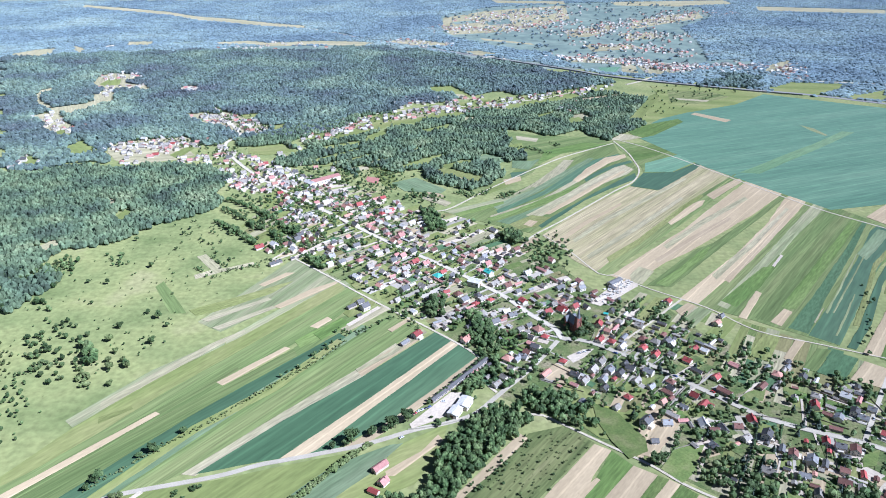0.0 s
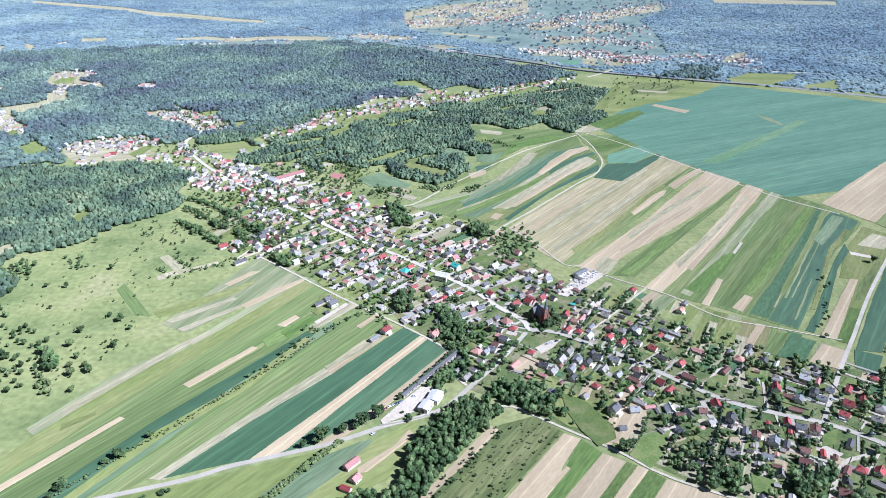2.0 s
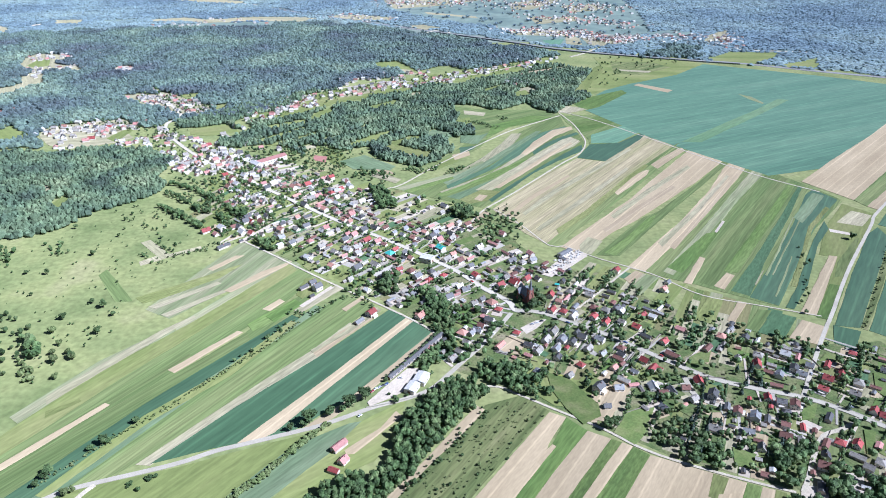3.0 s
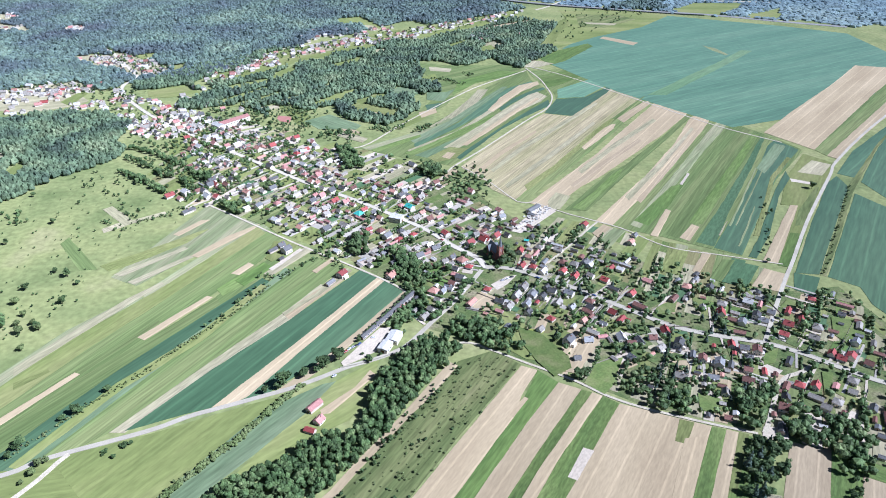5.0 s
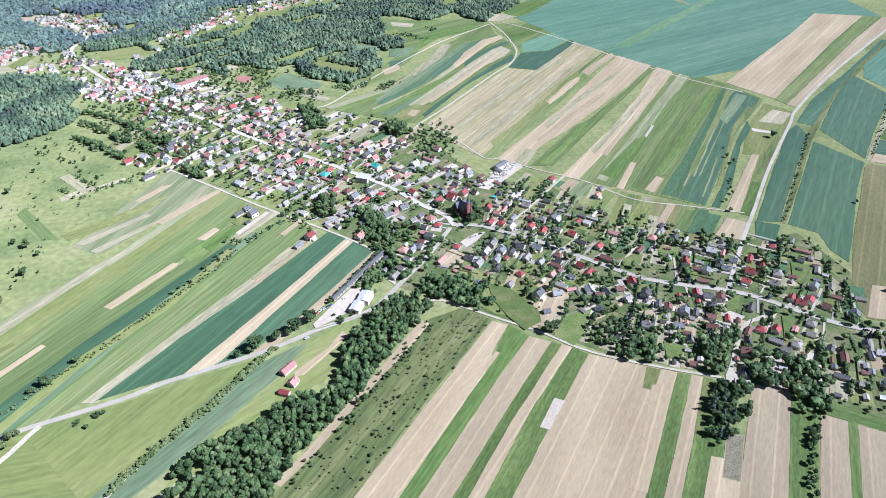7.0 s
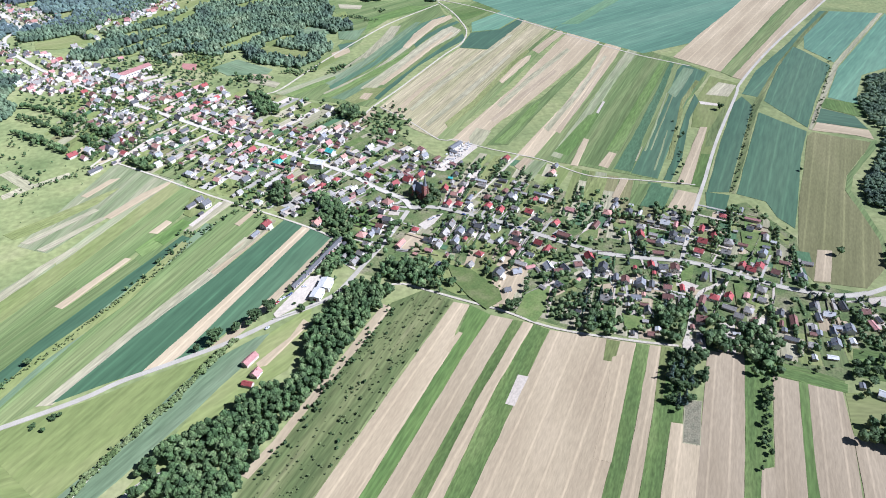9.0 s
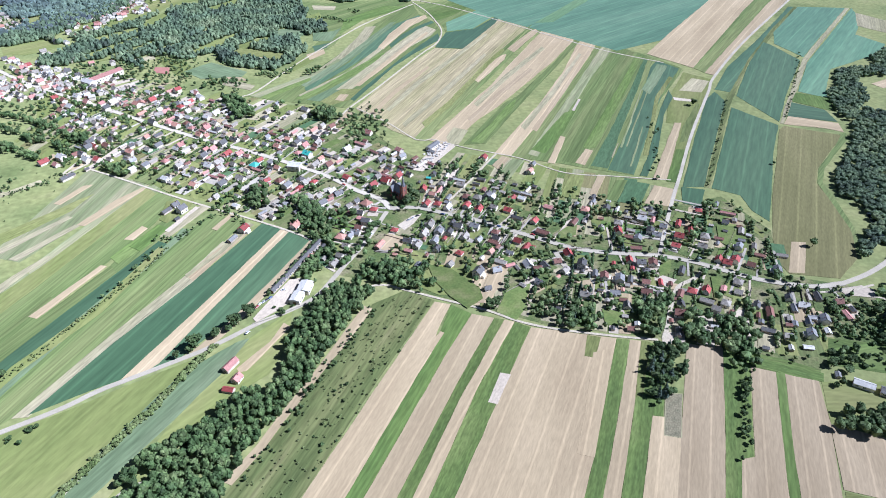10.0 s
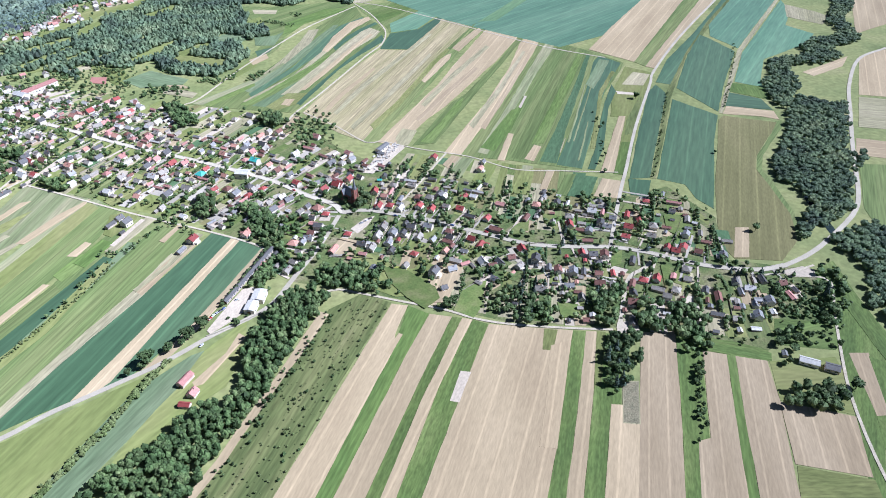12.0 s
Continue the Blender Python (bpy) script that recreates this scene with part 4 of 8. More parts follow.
field("bare", [(-25.7, 1004.1), (-3.9, 995.2), (4.6, 980.1), (-19.5, 986.7)], 3)
field("dry", [(325, 1289.2), (353, 1335.6), (373.8, 1325.8), (392.2, 1308.2), (352.7, 1287.2)], 3)
field("meadow", [(261.5, 1444.1), (296.3, 1465.6), (303.8, 1408.7), (265.7, 1397.9)], 3)
field("green_bright", [(373.3, 1346.7), (423.2, 1400.2), (506.4, 1450.7), (511.1, 1426.4), (419.3, 1322.6), (384.5, 1300.7)], 2)

field("crossing", [(501.3, 1099), (532, 1122.8), (642.1, 1213.8), (710.3, 1267.9), (810.5, 1355.3), (831.4, 1347.2), (706.6, 1238.8), (620.6, 1167), (534.4, 1093.4)], 3)
field("fallow", [(746.4, 1402.2), (763.3, 1376.1), (767.1, 1326.3), (759.4, 1322.2), (749.2, 1359)], 3)
field("meadow", [(-88.1, 1104.5), (-51.8, 1155.7), (-2.1, 1197.2), (9.9, 1183.2), (-39.4, 1124.3)], 3)
field("meadow", [(-2.6, 1133.7), (47.7, 1167.5), (58.7, 1147.7), (6.8, 1112.1)], 3)
field("meadow", [(-230.1, 1240.8), (-161.8, 1278.6), (-153, 1252.7), (-215.8, 1212.6)], 3)
field("olive", [(-226.1, 1120.3), (-170, 1164.3), (-133.9, 1200.1), (-126.2, 1180), (-185.3, 1132)], 3)
field("meadow", [(115.1, 1244.2), (150.2, 1271.1), (151.3, 1206.4), (128.5, 1218.4)], 3)
field("dry", [(-164.4, 1115.8), (-131.8, 1131), (-126.4, 1113), (-153.1, 1097.8)], 3)
field("meadow", [(-45.9, 1355.8), (11.5, 1402.6), (34.6, 1392.3), (-34.3, 1326.7)], 3)
field("meadow", [(197.6, 1472.6), (254.7, 1518.6), (257.9, 1498), (203.7, 1443.5)], 3)

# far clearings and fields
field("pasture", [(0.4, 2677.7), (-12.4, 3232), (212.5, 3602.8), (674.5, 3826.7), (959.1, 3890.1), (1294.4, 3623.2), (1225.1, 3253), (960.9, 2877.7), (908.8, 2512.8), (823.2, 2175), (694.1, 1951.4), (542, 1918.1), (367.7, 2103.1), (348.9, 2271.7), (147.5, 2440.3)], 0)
field("dry", [(-1384.3, 2240.1), (-1353.1, 2316.2), (-1296.2, 2350.8), (-1260.2, 2252.1), (-1267.1, 2190.2), (-1346.4, 2189.2)], 2)
field("dry", [(-1262.5, 2397.9), (-1228.2, 2374.8), (-1182.4, 2318.3), (-1173.4, 2253.2), (-1203.5, 2285)], 2)
field("pale", [(-1153.2, 2399.3), (-1129, 2423.6), (-1108.5, 2376.3), (-1140.8, 2375.9)], 2)
field("pale", [(-1095.4, 2436.2), (-1022, 2474.4), (-1003.9, 2437.4), (-1074.5, 2400.3)], 2)
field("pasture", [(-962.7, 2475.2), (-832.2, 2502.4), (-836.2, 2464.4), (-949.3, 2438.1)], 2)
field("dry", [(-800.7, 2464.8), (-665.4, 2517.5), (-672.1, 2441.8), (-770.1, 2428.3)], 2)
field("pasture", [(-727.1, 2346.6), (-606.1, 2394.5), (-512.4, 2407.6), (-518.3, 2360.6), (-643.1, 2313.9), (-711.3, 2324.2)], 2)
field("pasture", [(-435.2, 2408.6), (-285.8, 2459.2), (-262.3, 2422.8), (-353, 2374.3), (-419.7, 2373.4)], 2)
field("dry", [(-192.6, 2537), (-80.9, 2538.5), (30.1, 2463.3), (10.1, 2402.4), (-107.2, 2436.9), (-179, 2485.6)], 2)
field("dry", [(-915.4, 1779), (-942.8, 1887.2), (-932.5, 1934.2), (-844.3, 1911.4), (-815.3, 1858.4), (-839.5, 1814.6), (-798.5, 1787), (-763.8, 1773.7), (-719.2, 1695.6), (-774.3, 1720.5), (-823.9, 1720.1), (-775.9, 1594.1), (-805.6, 1560.8), (-844.8, 1657.5), (-852.2, 1719.8), (-882.5, 1745.6)], 2)
field("meadow", [(-895.1, 1786.1), (-898.8, 1857.6), (-868.4, 1857.9), (-842.4, 1786.6), (-862.6, 1759.2)], 3)
field("pale", [(-679.7, 1734.4), (-650.2, 1774.8), (-616.1, 1741.6), (-610.1, 1696.6), (-651.5, 1702.5)], 2)
field("dry", [(-903.7, 1453.3), (-875.4, 1492.6), (-831.8, 1468.3), (-796.3, 1416.9), (-756.7, 1377.3), (-731.3, 1295.4), (-775.2, 1322.8), (-813.9, 1355.5), (-860.8, 1430.2)], 2)
field("meadow", [(-778.3, 1330.9), (-777, 1364.2), (-729.9, 1315.1), (-738.7, 1283.8)], 3)
field("meadow", [(-707.4, 1232.4), (-696.8, 1276.5), (-626.3, 1205), (-661.7, 1171.3)], 2)
field("meadow", [(-748, 1145.2), (-756.8, 1197.3), (-695.4, 1139.3), (-733.2, 1108.7)], 2)
field("pale", [(-434.3, 1790.6), (-409.4, 1777.1), (-395, 1757), (-423.9, 1756.7)], 2)
field("dry", [(-629.5, 1247.3), (-585.8, 1284.9), (-504.9, 1304.9), (-476.9, 1270.6), (-480.7, 1234), (-450.2, 1189.3), (-467.7, 1166.2), (-528, 1140.4), (-579.1, 1155.8), (-616, 1205.1)], 2)
field("meadow", [(-496.2, 1189), (-480.3, 1248.4), (-464.9, 1234.1), (-472.8, 1166.1)], 3)
field("dry", [(-574.5, 1480.2), (-519.6, 1495.6), (-497.9, 1485.8), (-485, 1505.9), (-370.2, 1393.4), (-352.5, 1367.5), (-358, 1317.9), (-408.3, 1317.5), (-444.9, 1366.8), (-493.5, 1392.4), (-537.9, 1437.4)], 2)
field("meadow", [(-445.5, 1476.4), (-405.8, 1491.5), (-397.8, 1438.6), (-408.8, 1424.6)], 3)
field("meadow", [(-356.4, 1384.7), (-330.9, 1402.6), (-320.7, 1359.3), (-338.1, 1334.2)], 2)
field("meadow", [(-364.6, 1234.8), (-306.6, 1260.6), (-270.6, 1214.3), (-322.3, 1190.2), (-355.6, 1200)], 2)
field("meadow", [(-262.9, 1318.6), (-211.4, 1351.7), (-175.2, 1440.4), (-106.8, 1509.1), (-5.9, 1573.2), (113, 1630.7), (110.8, 1552.6), (-3, 1441.7), (-109, 1395.5), (-162, 1319.4), (-201.5, 1280.1), (-242.6, 1264.8)], 2)
field("meadow", [(-43, 1760.4), (25.4, 1774.5), (70.8, 1659.9), (50.5, 1624.3), (21.6, 1690), (-20.3, 1683.4)], 3)
field("dry", [(21.6, 1690), (49.2, 1677.9), (68.3, 1630.3), (41.1, 1624.2)], 4)
field("dry", [(-116.6, 1469.4), (-55.9, 1499.4), (-30.2, 1470.1), (-101.9, 1431.7)], 3)
field("meadow", [(114.3, 1607.7), (199.7, 1655.1), (307.9, 1730.8), (422.5, 1799), (428.3, 1758.3), (355.6, 1680.8), (230.4, 1575.3), (123, 1542.1)], 2)
field("dry", [(279.7, 1477.5), (314.4, 1497.5), (322.7, 1444.4), (286.2, 1444.1)], 2)
field("soil", [(319.3, 1632.5), (440.7, 1687.7), (439.1, 1663.3), (341, 1604)], 2)
field("meadow", [(537.5, 1786.4), (781.5, 1735.3), (788.8, 1684.8), (678.4, 1579.2), (542.5, 1504.5), (410.7, 1408.4), (474.6, 1555.7), (524.9, 1640.2)], 1)
field("scrub", [(566, 1733.3), (674, 1715), (695.6, 1659.6), (587.9, 1583.9), (536.7, 1611.4)], 2)
field("dry", [(560.8, 1646.5), (634.9, 1623.8), (622.1, 1606.5), (562.2, 1628.9)], 3)
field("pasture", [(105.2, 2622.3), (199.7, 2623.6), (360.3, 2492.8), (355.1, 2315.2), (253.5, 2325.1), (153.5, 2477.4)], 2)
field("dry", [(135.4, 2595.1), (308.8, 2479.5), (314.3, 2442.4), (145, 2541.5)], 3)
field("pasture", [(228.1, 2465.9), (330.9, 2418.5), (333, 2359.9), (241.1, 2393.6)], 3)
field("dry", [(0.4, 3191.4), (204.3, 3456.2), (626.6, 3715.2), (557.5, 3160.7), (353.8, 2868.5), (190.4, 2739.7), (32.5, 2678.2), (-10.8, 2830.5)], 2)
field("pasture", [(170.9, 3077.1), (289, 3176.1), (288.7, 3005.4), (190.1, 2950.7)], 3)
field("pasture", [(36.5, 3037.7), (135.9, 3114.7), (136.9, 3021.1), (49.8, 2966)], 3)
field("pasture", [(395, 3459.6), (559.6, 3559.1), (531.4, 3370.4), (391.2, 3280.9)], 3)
field("dry", [(56.2, 2300.5), (122.2, 2323.4), (173.8, 2259), (117.5, 2227)], 2)
field("dry", [(257.6, 3965.5), (658.4, 3913.5), (635.4, 3769.9), (282.4, 3790.8)], 2)
field("dry", [(897.9, 3888.9), (1544.6, 3992), (1528.3, 3787.4), (1196.1, 3673.1), (889.9, 3720.3)], 2)
field("pasture", [(916.8, 3590.8), (1196.1, 3673.1), (1230.3, 3474.7), (959.5, 3333.8)], 2)
field("dry", [(776.5, 3013.1), (961.9, 3248.6), (1214.5, 3427.9), (1164.4, 3210.9), (944.5, 3015.7), (757.6, 2842)], 2)
field("pasture", [(573.7, 2374.5), (782.2, 2400.5), (826.1, 2245.9), (791.1, 2184.5), (582.7, 2143.2), (559.9, 2232.3)], 2)
field("dry", [(661.2, 2716.5), (821.9, 2748.9), (802.2, 2604.3), (663.7, 2548.6)], 2)
field("dry", [(478, 2790.1), (692.9, 2958.5), (689.5, 2840.9), (536.1, 2628.3), (462.4, 2627.3)], 2)
field("dry", [(486, 2469.3), (658.7, 2446.9), (679.1, 2375.8), (493.3, 2305.9)], 2)
field("dry", [(1588.2, 3680.5), (1884.6, 3608.8), (2178.6, 3539.9), (2069.2, 3353.1), (1788.3, 3415.2), (1525, 3480.1)], 2)
field("pasture", [(776.9, 2126.4), (886.7, 2166), (950.2, 2128.4), (884.4, 2028.4), (807.8, 2045)], 2)
field("dry", [(977.1, 2082.5), (1080.8, 2168.3), (986.8, 1970.7), (902.3, 1953.6)], 2)
field("meadow", [(836, 1762.2), (926.3, 1832.3), (1066.3, 1812.4), (1003.3, 1737.4), (905.9, 1667.5), (833.6, 1691.4)], 2)
field("meadow", [(989.3, 1668.3), (1124.4, 1738.6), (1059.5, 1627.6), (987, 1638.6)], 2)
field("pasture", [(401.9, 2103.5), (470.4, 2104.3), (528.2, 2059.6), (484.5, 1941.1), (445, 1964.9), (402.7, 2014.6)], 2)
field("rye", [(452.3, 2032.4), (520.7, 2041.8), (490, 1965.4), (453.2, 1973.2)], 3)
field("dry", [(386.5, 2220), (541.6, 2191.5), (568, 2051.1), (550.2, 1949.9), (506.1, 1965.6), (534.6, 2086.6), (388, 2122)], 2)
field("dry", [(577.1, 2087.1), (662.4, 2106.4), (688.1, 2034.9), (654.1, 1951), (592.4, 1918.6), (570.5, 1966.3)], 2)

# plots at the village edge
field("olive", [(297.8, 556.7), (330.8, 596.4), (346.2, 593), (313.6, 545.3)], 2)
field("bare", [(330.9, 552.3), (358.7, 586.6), (366.3, 582.2), (334.3, 544.6)], 2)
field("green", [(340.4, 534.6), (371.8, 568.9), (384.9, 566.4), (350.5, 529.4)], 2)
field("grass_dark", [(351, 529.1), (384.7, 563.8), (403.1, 551), (369.8, 515.5)], 2)
field("bare", [(376.7, 517.7), (406.4, 547), (425.4, 531.4), (400.8, 503.1)], 2)
field("wheat", [(432.4, 535.2), (453.4, 522.9), (429.9, 493.9), (415.4, 505.9)], 2)
field("bare", [(253.3, 641.5), (272.2, 658.9), (279.2, 651.6), (257.1, 628.6)], 2)
field("fallow", [(259.5, 627.7), (281.2, 649.3), (293.5, 641.4), (257.8, 603.7)], 2)
field("meadow", [(270.1, 596.1), (299.4, 625.9), (318.6, 625.5), (283.2, 584.3)], 2)
field("green", [(101.9, 779.1), (136.4, 817.3), (161.4, 789.4), (136.1, 762.1), (113.6, 761.3)], 2)
field("bare", [(99.6, 807.2), (123.3, 835.4), (130.4, 827), (103, 795.5)], 3)
field("olive", [(-107.4, 698.9), (-73.1, 726.7), (-61.6, 707.9), (-98.1, 685.6)], 2)
field("green", [(-137.3, 725.5), (-97.8, 762.2), (-87.4, 741.7), (-117.5, 707.8)], 2)
field("meadow", [(-89.2, 733.2), (-74.1, 752.7), (-61.6, 735.4), (-69.1, 725.1)], 2)
field("pale", [(120.3, 553.4), (138.4, 565.9), (149.5, 567.1), (137.6, 553), (124.9, 543.1)], 3)
field("bare", [(90.3, 524.5), (108.2, 542.5), (124.7, 528.7), (115.1, 518.5), (98.8, 515.3)], 3)
field("pale", [(-7.9, 479.2), (7.6, 497.6), (18.3, 496.7), (9.1, 469.3), (-9.8, 456.9), (-25.7, 448.6), (-27.8, 453.8)], 3)
field("bare", [(195.4, 473.9), (202.7, 458.7), (182.9, 432.8), (165.1, 415), (157, 418.3), (172.6, 442)], 3)
field("bloom", [(129.8, 466.1), (142.6, 479), (153.6, 472.8), (143, 460.9)], 3)
field("pale", [(288.2, 338.1), (306.2, 335.4), (299.1, 322), (281.3, 327.7)], 3)
field("bare", [(270.3, 494.6), (285.5, 507.1), (294.1, 499.2), (280.6, 483)], 3)
field("pale", [(162.2, 658.2), (184.5, 683.6), (212.1, 709.1), (227.9, 709.2), (226.6, 697.1), (200.3, 672.8), (173.2, 651.1)], 3)
field("dry", [(224.5, 725.1), (240.9, 747.2), (255.8, 734.3), (232.3, 701.1), (220.9, 705.6)], 3)
field("court", [(-126.1, 1075), (-104.8, 1066.8), (-106.1, 1039.7), (-127.6, 1053)], 4)
field("pale", [(326.5, 407.5), (338, 395.5), (325.7, 387.9), (320, 393.8)], 3)
field("meadow", [(147.3, 460.9), (172.8, 482.9), (176.9, 467.1), (150.9, 433.8), (138.2, 434.7)], 2)
field("green", [(183.9, 427.3), (205.3, 429), (194.7, 396.1), (174.7, 401.7)], 2)
field("dry", [(362.2, 317.7), (381.6, 313), (368.7, 296.5), (349.8, 299)], 2)
field("pale", [(466.2, 342.6), (489, 340.8), (494.6, 333), (487.9, 323.2), (465.7, 333.9)], 3)
field("meadow", [(101.6, 525.9), (137.5, 497), (140.4, 472.6), (161, 468.9), (157.7, 431), (128.8, 437.6), (113.8, 455.3)], 1)
field("lush", [(505.8, 334.1), (521.8, 337), (499.8, 288), (484.9, 248), (467.1, 197.2), (447.3, 181.5), (459.5, 230.3), (478.7, 280.5)], 2)

# motorway and far roads
road("motorway", 17, [(1164.3, 1519.8), (1039.4, 1593.4), (889.8, 1691.9), (769.7, 1741.7), (619.9, 1815), (528.3, 1864.7), (435.2, 1932.7), (353.4, 2014.1), (168, 2177.2), (82.2, 2247.4), (-66.8, 2389.6), (-168.2, 2473.2), (-299.9, 2589.1), (-424.1, 2730.8)])
road("gravel", 17, [(-502.3, 2807.1), (-607.5, 2887.2), (-765.5, 2970.9), (-943.2, 3097), (-1090.5, 3173.1), (-1302.1, 3338.1), (-1607.3, 3494.6), (-1858.6, 3614.8)])
road("gravel", 7, [(478.9, 1799.6), (520.7, 1835.4), (575, 1895.3), (603.7, 1903.2)])
road("gravel", 6, [(109.3, 2128.2), (129.7, 2186.7), (156.5, 2217.2), (184.5, 2207.4), (190.2, 2167.7)])
road("asphalt", 10, [(386.5, 2220), (486.2, 2181), (617.5, 2143.6), (754.7, 2035.7), (876.9, 1969.5), (970.5, 1861.8), (1164.1, 1806.3)])
road("gravel", 5, [(-972.4, 1718.7), (-994.1, 1674.4), (-950.6, 1598.2), (-896.7, 1533.4), (-862.2, 1528.4), (-818.4, 1571.6), (-842.1, 1657.6)])
road("gravel", 5, [(-178.8, 1473.7), (-106.8, 1509.1), (-5.9, 1562.3), (84.9, 1552.4), (153.5, 1596.7), (238.6, 1637.7), (334.3, 1718.2)])

# village roads
road("street", 5.4, [(-522.7, 1547.1), (-484, 1481), (-438.3, 1392.8), (-402.7, 1317.6), (-415.2, 1271), (-403.8, 1223.9), (-372.2, 1166.8), (-331.2, 1105.4), (-277.5, 1038.7), (-220, 976.3), (-168.1, 919.9), (-112.1, 859.1), (-62, 806.5), (0, 748.1), (64.5, 678.3), (92.8, 634.8), (116.1, 604.8), (121, 586.4), (129.9, 584)])
road("main", 4.6, [(121, 586.4), (145.6, 580.1), (170.3, 562.2), (198.8, 539.5), (224.6, 512.8), (249.5, 487.1), (274.4, 463.9), (302.7, 448.6), (342.2, 431.8), (367.9, 413.7), (389.7, 391.5), (412.1, 371.5), (446.9, 352.1), (475.8, 347.9)])
road("asphalt", 4.8, [(466.7, 348.7), (475.8, 347.9), (517, 355.1), (574.9, 376.2), (613, 394.5), (645.4, 420.2), (714.2, 489.7), (800.8, 573.3), (876.7, 644.9), (972.1, 714.5), (1053.6, 735.8)])
road("asphalt", 4.4, [(116.1, 581.5), (106.7, 567.5), (93.1, 547.4), (77.1, 525.9), (59.2, 505), (45.6, 488.4), (32.7, 472.7), (21.5, 463.6), (1.4, 454.7), (-22.3, 447.3), (-45.1, 436.8), (-66.7, 427.6), (-91.3, 420.3), (-118.4, 412.6), (-144.1, 405.3), (-171.5, 393.8), (-237.1, 375.5), (-252.9, 366.9), (-272.3, 360.2)])
road("gravel", 3.75, [(-222.6, 377.8), (-228, 370.3), (-235.1, 357.4), (-245, 343.8), (-257.4, 330)])
road("gravel", 2.4, [(-146.4, 330), (-153.5, 321.5), (-164.3, 305.7)])
road("asphalt", 4.6, [(-107.1, 312.3), (-119.1, 308.1), (-131.7, 298.1)])
road("asphalt", 3.8, [(343.2, 433.4), (379.2, 478.7), (416.5, 524.5), (442.4, 554.5), (515.7, 642.3), (613.8, 750.3), (652.1, 792.8), (782.1, 903.3), (984.8, 1056.9), (1152.1, 1183.2)])
road("gravel", 2.2, [(186.3, 585), (217.6, 615.5), (253.7, 652.5), (267.5, 665.8)])
road("gravel", 2.4, [(71, 466.5), (85.9, 465.5), (102.8, 452.9), (127.4, 433.3), (161, 407.2), (181.2, 386.8), (204.4, 370.1), (245.2, 348.6), (280.6, 332.3)])
road("gravel", 1.72, [(429.8, 551.7), (377.3, 576.1), (325.4, 601.1), (289.1, 648.1), (238.6, 690.2), (215.2, 715), (204, 725.1), (187.7, 727.9), (163.6, 787.2), (135.8, 839.7)])
road("gravel", 2.4, [(99.6, 798.7), (122.8, 839.6), (174, 896.5), (267, 1006), (309.8, 1053), (333.8, 1106.7), (339.1, 1161.9), (338.7, 1218.6), (329.3, 1284)])
road("gravel", 2.4, [(-11.7, 922.9), (13.3, 938.4), (77.2, 1022.6), (173, 1135.7), (226.3, 1190.6), (325.9, 1268.9)])
road("gravel", 2.4, [(332.7, 1299.4), (386.6, 1233), (452.8, 1119.3), (507.1, 1017.5), (555.6, 934.8), (613.1, 864.8)])
road("gravel", 2.4, [(-191.8, 772.4), (-153.7, 736.7), (-92.1, 675.5), (-51.2, 637.1), (-13.9, 604.1), (25.9, 564.7), (38.8, 545.5)])
road("gravel", 2.4, [(-196.8, 797.2), (-214.1, 761.1), (-189.8, 780.5), (-163.9, 797.4), (-138.3, 823.7), (-111.2, 851.5)])
road("gravel", 2.25, [(486.9, 325.4), (494.5, 313.6), (462, 277.9), (434, 245.9), (409.9, 217), (391.1, 189.9), (376, 164.7), (362, 137.5), (350.8, 104.7)])
road("asphalt", 5, [(252.2, 467.7), (251.3, 451.5), (252.5, 438.8), (266.6, 426.8), (284.5, 416.9)])
road("gravel", 3.75, [(372.9, 403), (352.9, 392.3), (333.7, 386.5), (315.4, 368.1), (296.4, 343.9), (285.6, 331.8)])
road("gravel", 2.25, [(499.9, 338.3), (473, 338.1), (443.3, 344.6)])

# plots below the village track
field("dry", [(-65.2, 652.8), (-57.1, 644.1), (-98.3, 597.5), (-106.1, 602.9)], 4)
field("pale", [(-71.6, 649.3), (-67.8, 645.8), (-97.4, 607.7), (-101.3, 611.6)], 5)
field("bare", [(-57, 601.6), (-35.1, 627.3), (-31.6, 624.1), (-52.5, 596.9)], 4)
field("dry", [(-43.1, 577.5), (-21.5, 603.2), (-16.3, 597.1), (-47.8, 557.5), (-79.9, 527.5), (-82.3, 532), (-52, 561)], 4)
field("green_bright", [(-132.9, 593.5), (-108.3, 625.4), (-98.4, 615.6), (-122.8, 582.3)], 4)
field("meadow", [(-100.6, 668.9), (-72.9, 664.4), (-76.2, 651), (-99.7, 625.4), (-107.2, 633.7)], 4)

# lawns among the lower gardens
field("lawn", [(187.4, 425.5), (211.5, 429.3), (190.5, 396.2), (180.8, 387.5), (168.5, 402.4)], 6)
field("lawn", [(270.3, 496.7), (295, 507.3), (282.6, 485.5), (259.7, 484.5)], 7)
field("lawn", [(255.3, 379.5), (270.3, 370.5), (260.6, 355.8), (248.8, 360.8)], 8)
field("lawn", [(333.7, 418.4), (350.1, 423.7), (337.3, 406.2), (325.8, 404.2)], 9)
field("lawn", [(383.6, 479.3), (398.4, 491.4), (412, 484.5), (399.1, 477.9)], 10)
field("lawn", [(423.4, 459.4), (449.8, 449), (429.2, 419.7), (414.2, 422), (409.3, 435.3)], 11)
field("lawn", [(369.1, 390.2), (377.7, 387.4), (359.4, 363.5), (354.9, 364.2)], 12)
field("lawn", [(131.4, 482.1), (149.6, 470.8), (165.7, 436.4), (163.8, 421.7), (146.7, 413.4), (137.3, 433.1), (130.7, 457.4)], 13)
